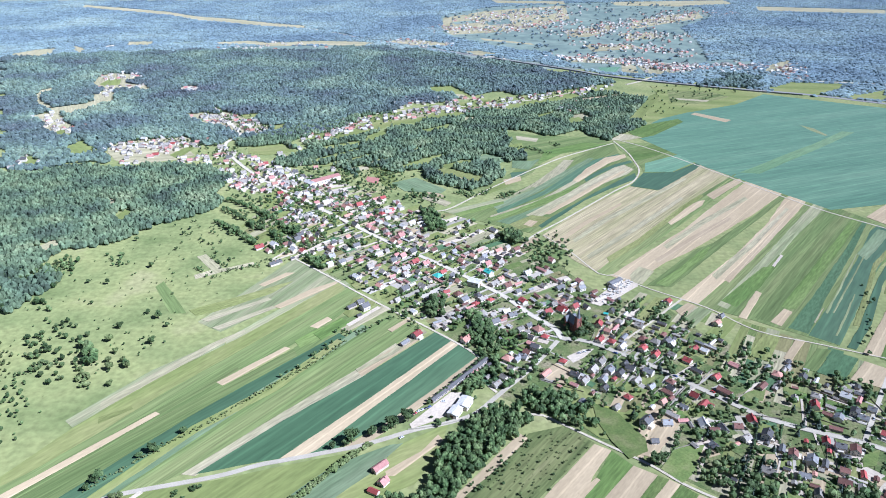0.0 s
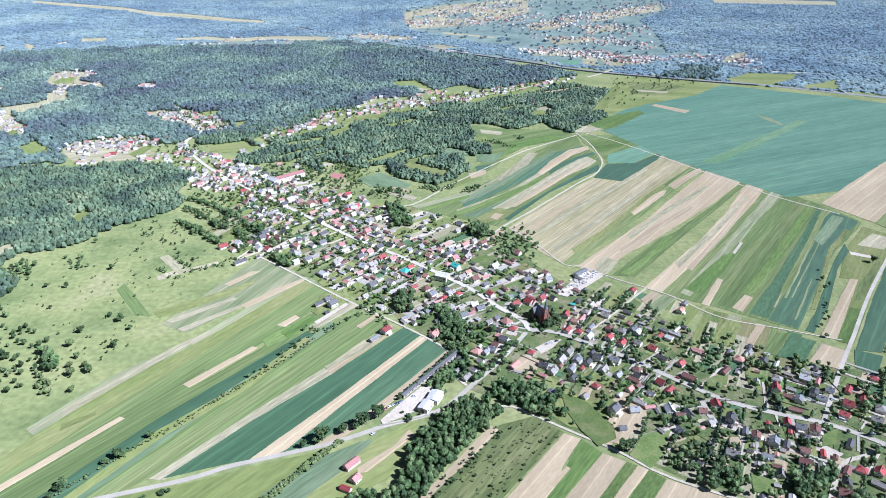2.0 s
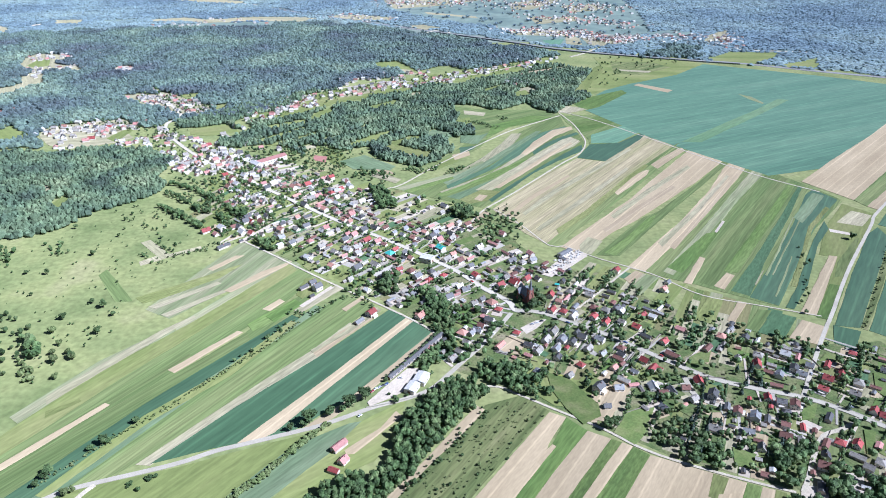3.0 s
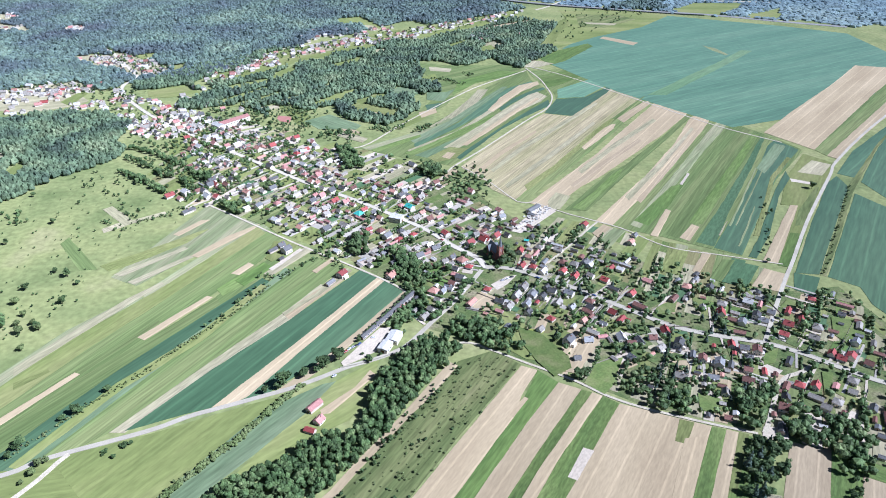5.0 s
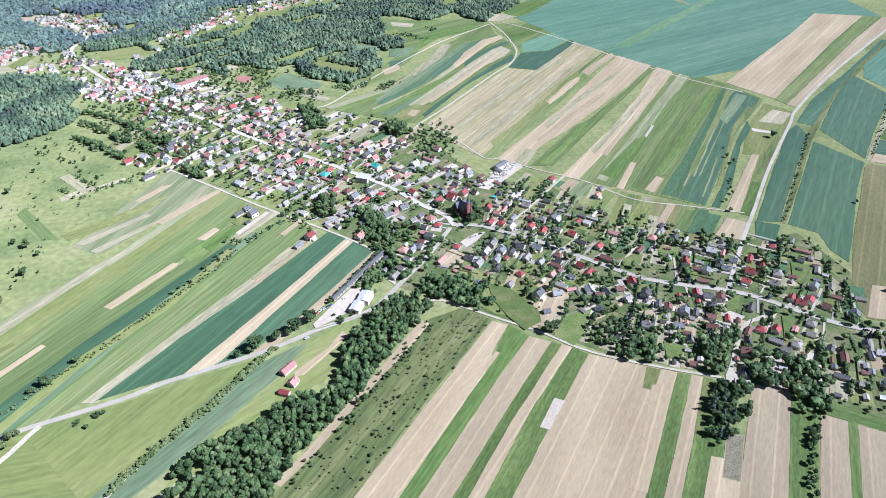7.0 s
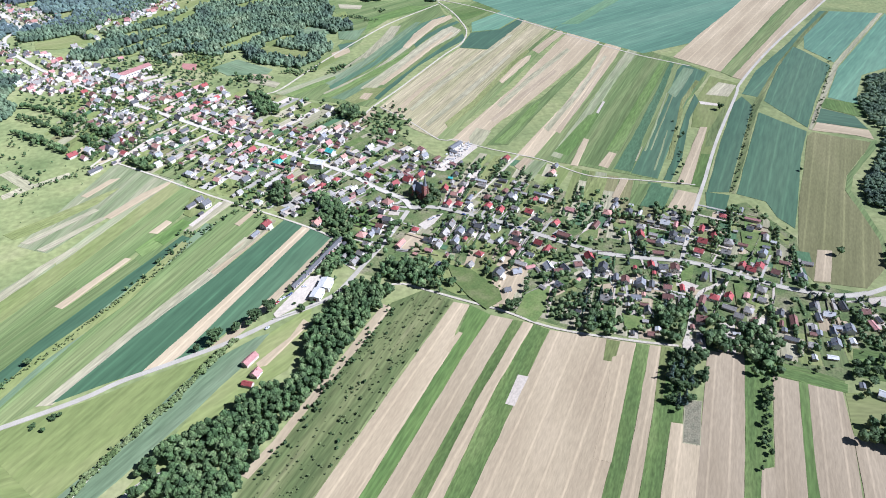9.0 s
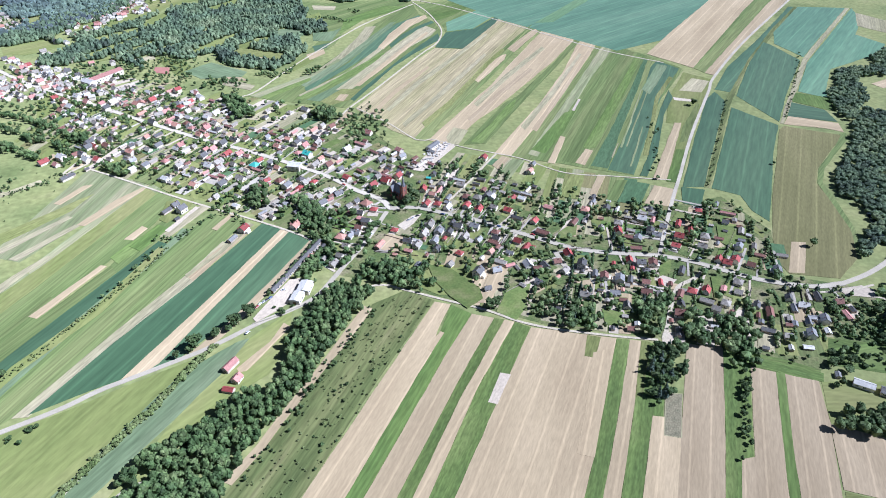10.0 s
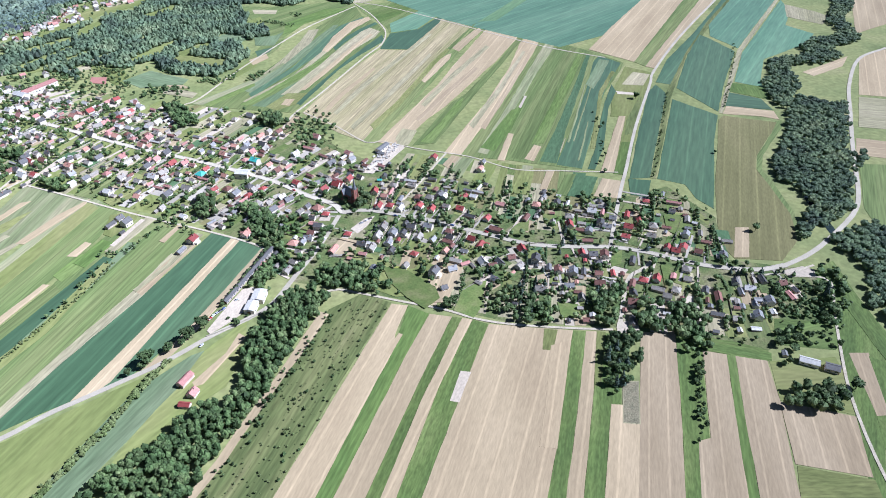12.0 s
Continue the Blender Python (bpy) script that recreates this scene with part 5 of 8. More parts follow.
# works along the far motorway, clearings and a loop track in the forest
field("dry", [(-1846.9, 3691), (-1594.8, 3563), (-1301.7, 3397.1), (-1114.3, 3224.7), (-941.2, 3143.9), (-711.6, 2993.6), (-569.6, 2922.9), (-559, 2840.1), (-684.9, 2873.7), (-899.3, 2995.1), (-1069.5, 3087.6), (-1254.5, 3266.9), (-1534.4, 3420.9), (-1786.4, 3563.9)], 4)
field("dry", [(-1012.6, 1707.4), (-994, 1751.5), (-969.7, 1706.7), (-980.8, 1670.5), (-946.8, 1601.2), (-887.6, 1536.4), (-834.5, 1577.6), (-827.8, 1604.8), (-855.9, 1674.5), (-842.3, 1674.3), (-806.1, 1577.1), (-794.3, 1632.5), (-771.6, 1598.4), (-812.8, 1485.5), (-844.6, 1471.6), (-936.6, 1558)], 5)
field("dry", [(-1119.8, 2491.2), (-1030.4, 2502.8), (-1001.4, 2417), (-1084.3, 2406.2)], 4)
field("dry", [(-799.4, 2487.7), (-696.9, 2524.7), (-615.2, 2473.3), (-466.6, 2522.2), (-304.5, 2507.7), (-221.4, 2468.9), (-293.5, 2409), (-451.6, 2434.7), (-595.8, 2389), (-687.3, 2449.5), (-781.1, 2426.4)], 4)
field("pasture", [(-737.8, 2356.2), (-562.8, 2412.1), (-365.6, 2374.8), (-365.2, 2307.4), (-651.3, 2310.8)], 4)

# woods
wood("mixed", [(-33.1, 879.8), (-24.2, 909.5), (-5.3, 921.2), (2.2, 883.9), (-6.9, 860.3), (-27.9, 854.7)], spacing=6.5, lumps=14)
wood("mixed", [(65.4, 822.6), (95.5, 852.1), (111.4, 838.3), (101.9, 808), (72.7, 802.5)], spacing=6.5, lumps=14)
wood("mixed", [(-17, 642.7), (5.2, 663.6), (12.8, 654.5), (-3.3, 614.7), (-19.4, 617.8)], spacing=6.5, lumps=14)
wood("mixed", [(28.9, 624.4), (44.2, 630), (52.2, 609.3), (42.4, 585.6), (27.6, 596.9)], spacing=6.5, lumps=14)
wood("mixed", [(-221.1, 856.3), (-197.4, 857.4), (-192.4, 834.3), (-218.6, 833.1)], spacing=6.5, lumps=14)
wood("mixed", [(-178.1, 762.2), (-158.4, 760.8), (-143.2, 735.4), (-160, 739.6)], spacing=6.5, lumps=14)
wood("mixed", [(37.3, 470.9), (67.6, 473.7), (76.3, 463.5), (66, 441.9), (39.1, 410.1), (19.3, 388.2), (4, 366.7), (-14.5, 346), (-29.6, 323.7), (-53.1, 297.5), (-74.7, 274), (-121.7, 292.7), (-113, 326.6), (-97.8, 339.8), (-85.3, 348.4), (-67.8, 350.4), (-59.8, 358.7), (-45.4, 362.7), (-28.6, 363.7), (-17.1, 372.8), (-6.4, 390.2), (4.6, 430.9), (16.8, 458.4)], spacing=4.9, lumps=20)
wood("grove", [(831, 753.2), (884.5, 762.8), (1058.3, 839.2), (1182, 969.4), (1266.6, 1064.7), (1315, 1045.2), (1112.1, 850.5), (1026.9, 775.1), (944.1, 733.6), (848.2, 714.1), (763, 637.4), (784.3, 618.7), (826.7, 601.7), (724.7, 500.9), (632, 413.2), (571.3, 379.8), (522.3, 365.9), (549.1, 394.1), (566.7, 417.7), (585, 476.9), (614.9, 507), (706.3, 583.7), (725.1, 613.1), (764.3, 689.9)], spacing=6.2, lumps=16)
wood("grove", [(543, 349.7), (572, 366.6), (615.5, 378.7), (632.2, 366.4), (628.4, 325.5), (508.4, 230.1), (493.1, 243.3), (507.6, 283.3), (522.2, 311.3)], spacing=7.0, lumps=18)
wood("mixed", [(360.5, 234.2), (380.3, 231.2), (396.4, 219.9), (400.4, 204.2), (392.6, 193.2), (377.1, 201.6), (353.5, 222.9)], spacing=6.2, lumps=20)
wood("grove", [(-870.7, 1078.8), (-736, 1074), (-660.2, 1109.1), (-567.9, 1118.7), (-388.1, 1135.1), (-345.5, 1027.8), (-333, 954.6), (-362.1, 885.5), (-410.2, 846.2), (-473.6, 787.4), (-498.4, 739.7), (-502.6, 676.4), (-558.1, 626.8)], spacing=5.3, lumps=0)
wood("grove", [(-502.6, 676.4), (-487.6, 732.2), (-459, 703.6), (-450.5, 651.2), (-461.6, 627.2)], spacing=5.5, lumps=0)
wood("grove", [(-266.9, 1190.2), (-256.1, 1274.5), (-206.5, 1296.6), (-142.7, 1303.4), (-103.7, 1380.7), (-11.8, 1440.2), (63.2, 1506.7), (165.9, 1524.8), (285.3, 1626), (385.3, 1710.8), (509.9, 1639.9), (450.2, 1430.7), (351.1, 1327.4), (325, 1289.2), (301.4, 1310.6), (263.9, 1354.5), (211.8, 1317.1), (180.7, 1339.6), (125.1, 1356), (129.6, 1283.9), (151.7, 1192.8), (142.8, 1160.6), (106.3, 1147.4), (108.6, 1087.3), (68.9, 1035.4), (53.5, 1003.3), (5.4, 1027), (-50.2, 1098.9), (-97.4, 1102.3), (-113.7, 1132.7), (-147.5, 1135.2), (-131.3, 1063.2), (-161.8, 1092.8), (-202.4, 1118.5), (-242.4, 1133.1), (-279.5, 1130), (-293.6, 1176.3)], spacing=5.5, lumps=0)
wood("grove", [(-391.9, 1277), (-374.4, 1312.4), (-322.8, 1347.3), (-252, 1387.1), (-181, 1470.7), (-112.7, 1539.3), (-176.4, 1424.8), (-210.4, 1327.5), (-245.8, 1345.8), (-280.6, 1294.5), (-280.6, 1237.6), (-369.1, 1227)], spacing=5.5, lumps=0)
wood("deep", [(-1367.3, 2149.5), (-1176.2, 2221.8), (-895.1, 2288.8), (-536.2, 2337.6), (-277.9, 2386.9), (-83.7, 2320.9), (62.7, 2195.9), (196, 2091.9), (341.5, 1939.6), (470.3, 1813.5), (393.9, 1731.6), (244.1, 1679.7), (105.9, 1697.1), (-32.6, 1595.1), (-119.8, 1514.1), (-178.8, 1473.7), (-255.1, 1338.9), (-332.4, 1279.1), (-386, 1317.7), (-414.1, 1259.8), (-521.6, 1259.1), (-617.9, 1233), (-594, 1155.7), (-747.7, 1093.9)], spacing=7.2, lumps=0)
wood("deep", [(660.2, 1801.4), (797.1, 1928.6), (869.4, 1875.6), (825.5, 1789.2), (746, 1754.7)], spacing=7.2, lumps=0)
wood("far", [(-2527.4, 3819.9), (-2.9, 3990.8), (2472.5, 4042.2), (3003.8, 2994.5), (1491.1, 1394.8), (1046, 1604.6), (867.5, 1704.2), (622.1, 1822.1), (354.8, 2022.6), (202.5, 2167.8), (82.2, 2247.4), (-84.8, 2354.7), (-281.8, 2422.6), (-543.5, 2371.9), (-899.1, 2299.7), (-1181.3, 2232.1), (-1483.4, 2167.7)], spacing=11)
river = ribbon("river", eased([(725.8, 574.1), (679.5, 534.8), (622.7, 482.4), (586.5, 431.4), (565.9, 387.4), (552.9, 355.7)]), 4, -4, 0.1, river_mat)
tagged(river, "narrow dark river between wooded banks", "river", kind="structure")
yard_wall = ribbon("yard_wall", eased([(-28.6, 446.2), (-13, 449.4), (6, 455.1), (21.1, 461.4), (33.9, 473.8)]), 0.15, -0.15, 1.7, pavement_mat)
tagged(yard_wall, "pale concrete wall between yard and road", "wall", kind="structure")
wall_line = eased([(150.1, 2172.1), (350.7, 1997.1), (431.1, 1913), (523.5, 1846.3), (614.5, 1797.5), (763.2, 1725.4), (882.5, 1676.4)])
barrier = ribbon("noise_barrier", wall_line, 0.25, -0.25, 3.2, barrier_mat)
tagged(barrier, "long dark noise barrier along the motorway", "barrier", kind="structure")

# ---- houses ----
ROOFS = {}
ROOFS["r"] = (surface("red_roof_tiles", [(0.27, 0.060, 0.054), (0.36, 0.090, 0.080)], 0.5, 3.0, rough=0.6, bump=0.3, vary=0.25, mottle=0.15), "red tiled", "white")
ROOFS["p"] = (surface("pale_pink_tiles", [(0.38, 0.185, 0.16), (0.48, 0.25, 0.22)], 0.5, 3.0, rough=0.7, bump=0.3, vary=0.2, mottle=0.18), "faded pink tiled", "cream")
ROOFS["o"] = (surface("faded_orange_tiles", [(0.40, 0.20, 0.15), (0.49, 0.27, 0.21)], 0.5, 3.0, rough=0.7, bump=0.3, vary=0.2, mottle=0.18), "faded orange tiled", "cream")
ROOFS["n"] = (surface("brown_roof_tiles", [(0.15, 0.075, 0.06), (0.22, 0.11, 0.085)], 0.5, 3.0, rough=0.7, bump=0.3, vary=0.25, mottle=0.2), "brown tiled", "pale")
ROOFS["d"] = (surface("dark_grey_roof", [(0.072, 0.070, 0.069), (0.112, 0.109, 0.106)], 0.5, 3.0, rough=0.5, bump=0.3, vary=0.3, mottle=0.15, specular=0.4), "dark grey", "white")
ROOFS["g"] = (surface("grey_fibre_sheets", [(0.23, 0.208, 0.178), (0.35, 0.322, 0.280)], 0.5, 2.5, rough=0.8, bump=0.3, vary=0.3, mottle=0.2), "weathered grey sheet", "cream")
ROOFS["b"] = (surface("blue_grey_metal", [(0.18, 0.180, 0.180), (0.30, 0.298, 0.292)], 0.4, 2.0, rough=0.4, metal=0.2, vary=0.2, mottle=0.08, specular=0.5), "blue-grey metal", "white")
ROOFS["w"] = (surface("pale_metal_sheets", [(0.46, 0.445, 0.41), (0.64, 0.622, 0.58)], 0.4, 2.0, rough=0.4, vary=0.08, mottle=0.06, specular=0.5), "pale metal", "white")
ROOFS["t"] = (surface("turquoise_metal", [(0.08, 0.42, 0.36), (0.11, 0.48, 0.41)], 0.4, 2.0, rough=0.45, mottle=0.08, specular=0.5), "bright turquoise metal", "cream")
plaster = surface("pale_plaster", [(0.62, 0.565, 0.465), (0.78, 0.725, 0.63)], 0.4, 3.0, vary=0.15, mottle=0.08)
barn_wall = surface("weathered_barn_wall", [(0.34, 0.27, 0.22), (0.48, 0.42, 0.36)], 0.5, 3.0, vary=0.3, mottle=0.2)
brick = surface("church_brick", [(0.28, 0.120, 0.090), (0.36, 0.165, 0.125)], 0.5, 4.0, bump=0.3, mottle=0.2)
slate = surface("church_slate", [(0.13, 0.14, 0.155), (0.20, 0.21, 0.225)], 0.4, 2.5, rough=0.5, mottle=0.15, specular=0.4)
pane_mat = surface("window_glass", [(0.03, 0.04, 0.05), (0.05, 0.06, 0.075)], 0.5, 2.0, rough=0.08, mottle=0.1, specular=0.6)
frame_mat = surface("white_window_frame", [(0.75, 0.75, 0.74), (0.8, 0.8, 0.79)], 0.5, 4.0, rough=0.5, mottle=0.05)
wood_door = surface("brown_door_wood", [(0.13, 0.07, 0.04), (0.2, 0.11, 0.06)], 1.0, 6.0, rough=0.6, mottle=0.2)
chimney_mat = surface("chimney_brick", [(0.30, 0.13, 0.09), (0.42, 0.22, 0.16)], 1.0, 5.0, vary=0.2, mottle=0.2)


def box(bm, x0, x1, y0, y1, z0, z1, material=0):
    made = bmesh.ops.create_cube(bm, size=1)["verts"]
    for v in made:
        v.co = Vector(((x0 + x1) / 2 + v.co.x * (x1 - x0), (y0 + y1) / 2 + v.co.y * (y1 - y0), (z0 + z1) / 2 + v.co.z * (z1 - z0)))
    for f in {f for v in made for f in v.link_faces}:
        f.material_index = material
    return made


def block(x0, x1, y0, y1, z0, z1, bevel=0.0):
    bm = bmesh.new()
    box(bm, x0, x1, y0, y1, z0, z1)
    if bevel:
        bmesh.ops.bevel(bm, geom=bm.edges[:], offset=bevel, segments=1, affect="EDGES")
    return bm


def gabled_walls(w, l, h, rise, base=-0.5):
    """Four walls with gables; the ridge runs along y."""
    bm = bmesh.new()
    low = [bm.verts.new(p) for p in ((-w / 2, -l / 2, base), (w / 2, -l / 2, base), (w / 2, l / 2, base), (-w / 2, l / 2, base))]
    top = [bm.verts.new((v.co.x, v.co.y, h)) for v in low]
    peak = [bm.verts.new((0, y, h + rise)) for y in (-l / 2, l / 2)]
    bm.faces.new((low[0], low[1], top[1], peak[0], top[0])), bm.faces.new((low[2], low[3], top[3], peak[1], top[2]))
    bm.faces.new((low[1], low[2], top[2], top[1])), bm.faces.new((low[3], low[0], top[0], top[3]))
    bm.faces.new((top[1], top[2], peak[1], peak[0])), bm.faces.new((top[3], top[0], peak[0], peak[1]))
    bmesh.ops.recalc_face_normals(bm, faces=bm.faces)
    return bm


def gabled_roof(w, l, h, rise, eave=0.55, thick=0.22):
    """Two slopes that overhang the walls, with their thickness and a ridge cap."""
    bm = bmesh.new()
    slope = rise / (w / 2)
    for side in (-1, 1):
        outer, z = side * (w / 2 + eave), h - slope * eave + 0.06
        quad = [bm.verts.new(p) for p in ((0, -l / 2 - eave, h + rise + 0.06), (0, l / 2 + eave, h + rise + 0.06), (outer, l / 2 + eave, z), (outer, -l / 2 - eave, z))]
        up = [bm.verts.new(v.co + Vector((0, 0, thick))) for v in quad]
        bm.faces.new(quad), bm.faces.new(up[::-1])
        for n in range(4):
            bm.faces.new((quad[n], up[n], up[(n + 1) % 4], quad[(n + 1) % 4]))
    box(bm, -0.16, 0.16, -l / 2 - eave, l / 2 + eave, h + rise + thick - 0.06, h + rise + thick + 0.16)
    bmesh.ops.recalc_face_normals(bm, faces=bm.faces)
    return bm


def hipped_roof(w, l, h, rise, eave=0.6, thick=0.22):
    bm = bmesh.new()
    a, b, r = w / 2 + eave, l / 2 + eave, max(0.4, (l - w) / 2 + 0.8)
    low = [bm.verts.new(p) for p in ((-a, -b, h - 0.1), (a, -b, h - 0.1), (a, b, h - 0.1), (-a, b, h - 0.1))]
    top = [bm.verts.new(v.co + Vector((0, 0, thick))) for v in low]
    peak = [bm.verts.new((0, -r, h + rise)), bm.verts.new((0, r, h + rise))]
    bm.faces.new(low)
    for n in range(4):
        bm.faces.new((low[n], low[(n + 1) % 4], top[(n + 1) % 4], top[n]))
    bm.faces.new((top[0], top[1], peak[0])), bm.faces.new((top[2], top[3], peak[1]))
    bm.faces.new((top[1], top[2], peak[1], peak[0])), bm.faces.new((top[3], top[0], peak[0], peak[1]))
    bmesh.ops.recalc_face_normals(bm, faces=bm.faces)
    return bm


def opening(name, parent, x, y, z, w, h, turn, leaf):
    """A framed window or a door, set 4 cm proud of its wall; turn: degrees the wall faces from -y."""
    bm = bmesh.new()
    box(bm, -w / 2, w / 2, -0.10, 0.08, -h / 2, h / 2, 0)
    box(bm, -w / 2 + 0.12, w / 2 - 0.12, -0.12, -0.06, -h / 2 + 0.12, h / 2 - 0.12, 1)
    ob = new(name, mesh_of(name, bm, frame_mat, leaf))
    ob.parent = parent
    ob.matrix_local = pose(x, y, z, 0, 0, turn)
    return ob


# width, length, wall height, rise, hipped, windows a side
SHAPES = [(8.4, 9.6, 3.4, 3.7, False), (8.8, 10.0, 5.0, 2.8, False), (9.2, 9.8, 3.5, 3.2, True), (7.6, 11.5, 3.1, 3.3, False)]
LONG, SMALL = (6.6, 14.0, 3.0, 2.1, False), (4.6, 6.2, 2.4, 1.2, False)
MODELS = {}


def house(kind, size, shape, plain, m):
    """A house, barn or shed at the pose m: built once for each kind, then copied."""
    key = (kind, size, shape, plain)
    if key in MODELS:
        return copy_thing(MODELS[key], m)
    material, words, wall = ROOFS[kind]
    w, l, h, rise, hip = {"L": LONG, "S": SMALL}.get(size) or SHAPES[shape]
    name, category = {"L": ("barn", "barn"), "S": ("shed", "shed")}.get(size, ("house", "house"))
    root = new(name)
    if hip:
        part("wall", block(-w / 2, w / 2, -l / 2, l / 2, -0.5, h), plaster, root)
        part("roof", hipped_roof(w, l, h, rise), material, root, words + " roof")
    else:
        part("wall", gabled_walls(w, l, h, rise), plaster if not size else barn_wall, root)
        part("roof", gabled_roof(w, l, h, rise, 0.55 if not size else 0.35), material, root, words + " roof")
    if not size:
        chimney = part("chimney", block(0.9, 1.55, 1.2, 1.85, h + rise * 0.4, h + rise + 0.9, 0.05), chimney_mat, root, "brick chimney")
        part("chimney_cap", block(0.8, 1.65, 1.1, 1.95, h + rise + 0.904, h + rise + 1.02), slate, chimney)
        if shape == 1 and not plain:
            part("annex", block(w / 2 - 0.1, w / 2 + 3.2, -3.5, 2.5, -0.5, 2.7, 0.05), plaster, root, "low flat-roofed annex")
        if shape == 3 and not plain:
            bm = gabled_roof(2.6, 3.0, 0, 1.2, 0.25, 0.15)
            bmesh.ops.transform(bm, matrix=pose(-w / 2 - 1.0, 0, 2.6, 0, 0, 90), verts=bm.verts)
            part("porch_roof", bm, material, root)
            part("porch", block(-w / 2 - 2.2, -w / 2 + 0.1, -1.2, 1.2, -0.5, 2.55), plaster, root)
    if not plain:
        if size:
            opening("door", root, 0, -l / 2, 1.1, 2.4 if size == "L" else 1.2, 2.2, 0, wood_door)
        else:
            for x in (-2.2, 2.2):
                opening("window", root, x, -l / 2, 1.8, 1.5, 1.5, 0, pane_mat)
                if h > 4:
                    opening("window", root, x, -l / 2, 4.2, 1.5, 1.4, 0, pane_mat)
            if not hip:
                opening("window", root, 0, -l / 2, h + 1.0, 1.3, 1.3, 0, pane_mat)
            for y in (-2.8, 2.9):
                opening("window", root, -w / 2, y, 1.8, 1.5, 1.5, -90, pane_mat)
                opening("window", root, w / 2, y + 0.8 if shape != 1 else y + 2.0 * (y > 0), 1.8 if shape != 1 else 4.2, 1.5, 1.5, 90, pane_mat)
            opening("door", root, 0.1, -l / 2, 1.05, 1.1, 2.1, 0, wood_door)
    what = {"L": f"long farm barn with a {words} roof", "S": f"small garden shed with a {words} roof"}.get(size)
    tagged(root, what or f"{['one-storey', 'two-storey', 'square', 'low long'][shape]} {wall} plastered house with a {words} {'hipped' if hip else 'gable'} roof", category, "houses of the village")
    root.matrix_world = m
    MODELS[key] = root
    return root


STREETS = [(w, line) for w, line in ROADS if 3.79 < w < 9.9]
HOMES = []


def street_at(x, y):
    """Distance, direction in degrees and nearest place of the nearest street."""
    best = min(((p - Vector((x, y, 0))).length, n, k) for k, (_, line) in enumerate(STREETS) for n, p in enumerate(line))
    line = STREETS[best[2]][1]
    way = line[min(best[1] + 1, len(line) - 1)] - line[max(best[1] - 1, 0)]
    return best[0], math.degrees(math.atan2(way.y, way.x)), line[best[1]]


def homes(street, rows):
    """Houses along a street: roof kind with L for barns and S for sheds, and the place."""
    for kind, x, y in rows:
        size, near = kind[1:], math.hypot(x, y) < 760
        # many red roofs far from the camera turn paler pink, imitating haze
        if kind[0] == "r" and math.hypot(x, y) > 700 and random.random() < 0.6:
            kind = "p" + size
        gap, turn, p = street_at(x, y)
        side = 0 if random.random() < 0.6 else 90
        shape = random.choice((0, 0, 1, 2, 3) if kind[0] not in "wb" else (0, 1, 3)) if not size else 0
        grow = random.uniform(0.76, 0.96)
        turn = turn + side + (180 if random.random() < 0.5 else 0) + random.uniform(-4, 4)
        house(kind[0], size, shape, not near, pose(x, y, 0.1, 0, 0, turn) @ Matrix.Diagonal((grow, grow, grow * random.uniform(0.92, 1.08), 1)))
        HOMES.append((x, y, turn, size))



DISTANT = {}  # joined far houses: material -> corners and faces


def joined(bm, m, material):
    verts, faces = DISTANT.setdefault(material.name, ([], []))
    first = len(verts)
    bm.verts.index_update()
    verts += [(m @ v.co)[:] for v in bm.verts]
    faces += [[first + v.index for v in f.verts] for f in bm.faces]
    bm.free()


def far_house(kind, x, y, turn, grow):
    """A house too far off to be counted: walls, roof and chimney in the joined meshes."""
    w, l, h, rise, _ = random.choice(SHAPES) if kind[1:] != "L" else LONG
    m = pose(x, y, 0.1, 0, 0, turn) @ Matrix.Diagonal((grow, grow, grow, 1))
    joined(gabled_walls(w, l, h, rise), m, plaster)
    joined(gabled_roof(w, l, h, rise), m, ROOFS[kind[0]][0])
    joined(block(0.9, 1.5, 1.2, 1.8, h + rise * 0.4, h + rise + 0.9), m, chimney_mat)


def far_homes(street, rows):
    for kind, x, y in rows:
        _, turn, _ = street_at(x, y)
        # haze put into the colour: red and orange tiles often become pink
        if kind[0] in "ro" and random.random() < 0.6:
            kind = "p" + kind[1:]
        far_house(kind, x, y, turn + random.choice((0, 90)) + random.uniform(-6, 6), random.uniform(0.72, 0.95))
        HOMES.append((x, y, turn, "far"))


homes("upper street, north side", [("w", -223.6, 986.3), ("r", -189.3, 948.3), ("d", -181.7, 932.5), ("g", -171.6, 961.6), ("w", -175.8, 953.9), ("o", -155.3, 931.0), ("o", -143.4, 931.7), ("oL", -136.2, 901.8), ("nS", -159.1, 905.8), ("r", -124.8, 942.9), ("w", -114.8, 907.6), ("r", -106.0, 898.7), ("r", -87.8, 909.5), ("w", -79.3, 893.3), ("r", -75.2, 923.0), ("g", -69.0, 896.5), ("w", -89.5, 879.8), ("w", -77.7, 871.6), ("r", -101.4, 862.3), ("d", -122.0, 870.6), ("o", -93.0, 850.7), ("n", -80.0, 853.8), ("r", -73.9, 838.1), ("w", -55.3, 864.3), ("w", -44.0, 875.6), ("r", -56.6, 832.8), ("d", -43.3, 824.3), ("g", -45.6, 843.4), ("o", -64.9, 815.3), ("o", -57.5, 810.7), ("g", -36.7, 804.0), ("g", -50.0, 792.3), ("d", -39.1, 784.9), ("g", -214.7, 998.2), ("o", -202.9, 1003.3), ("g", -166.5, 992.7), ("w", -131.0, 974.5), ("r", -102.8, 967.2), ("r", -92.2, 966.9), ("r", -67.6, 949.0)])
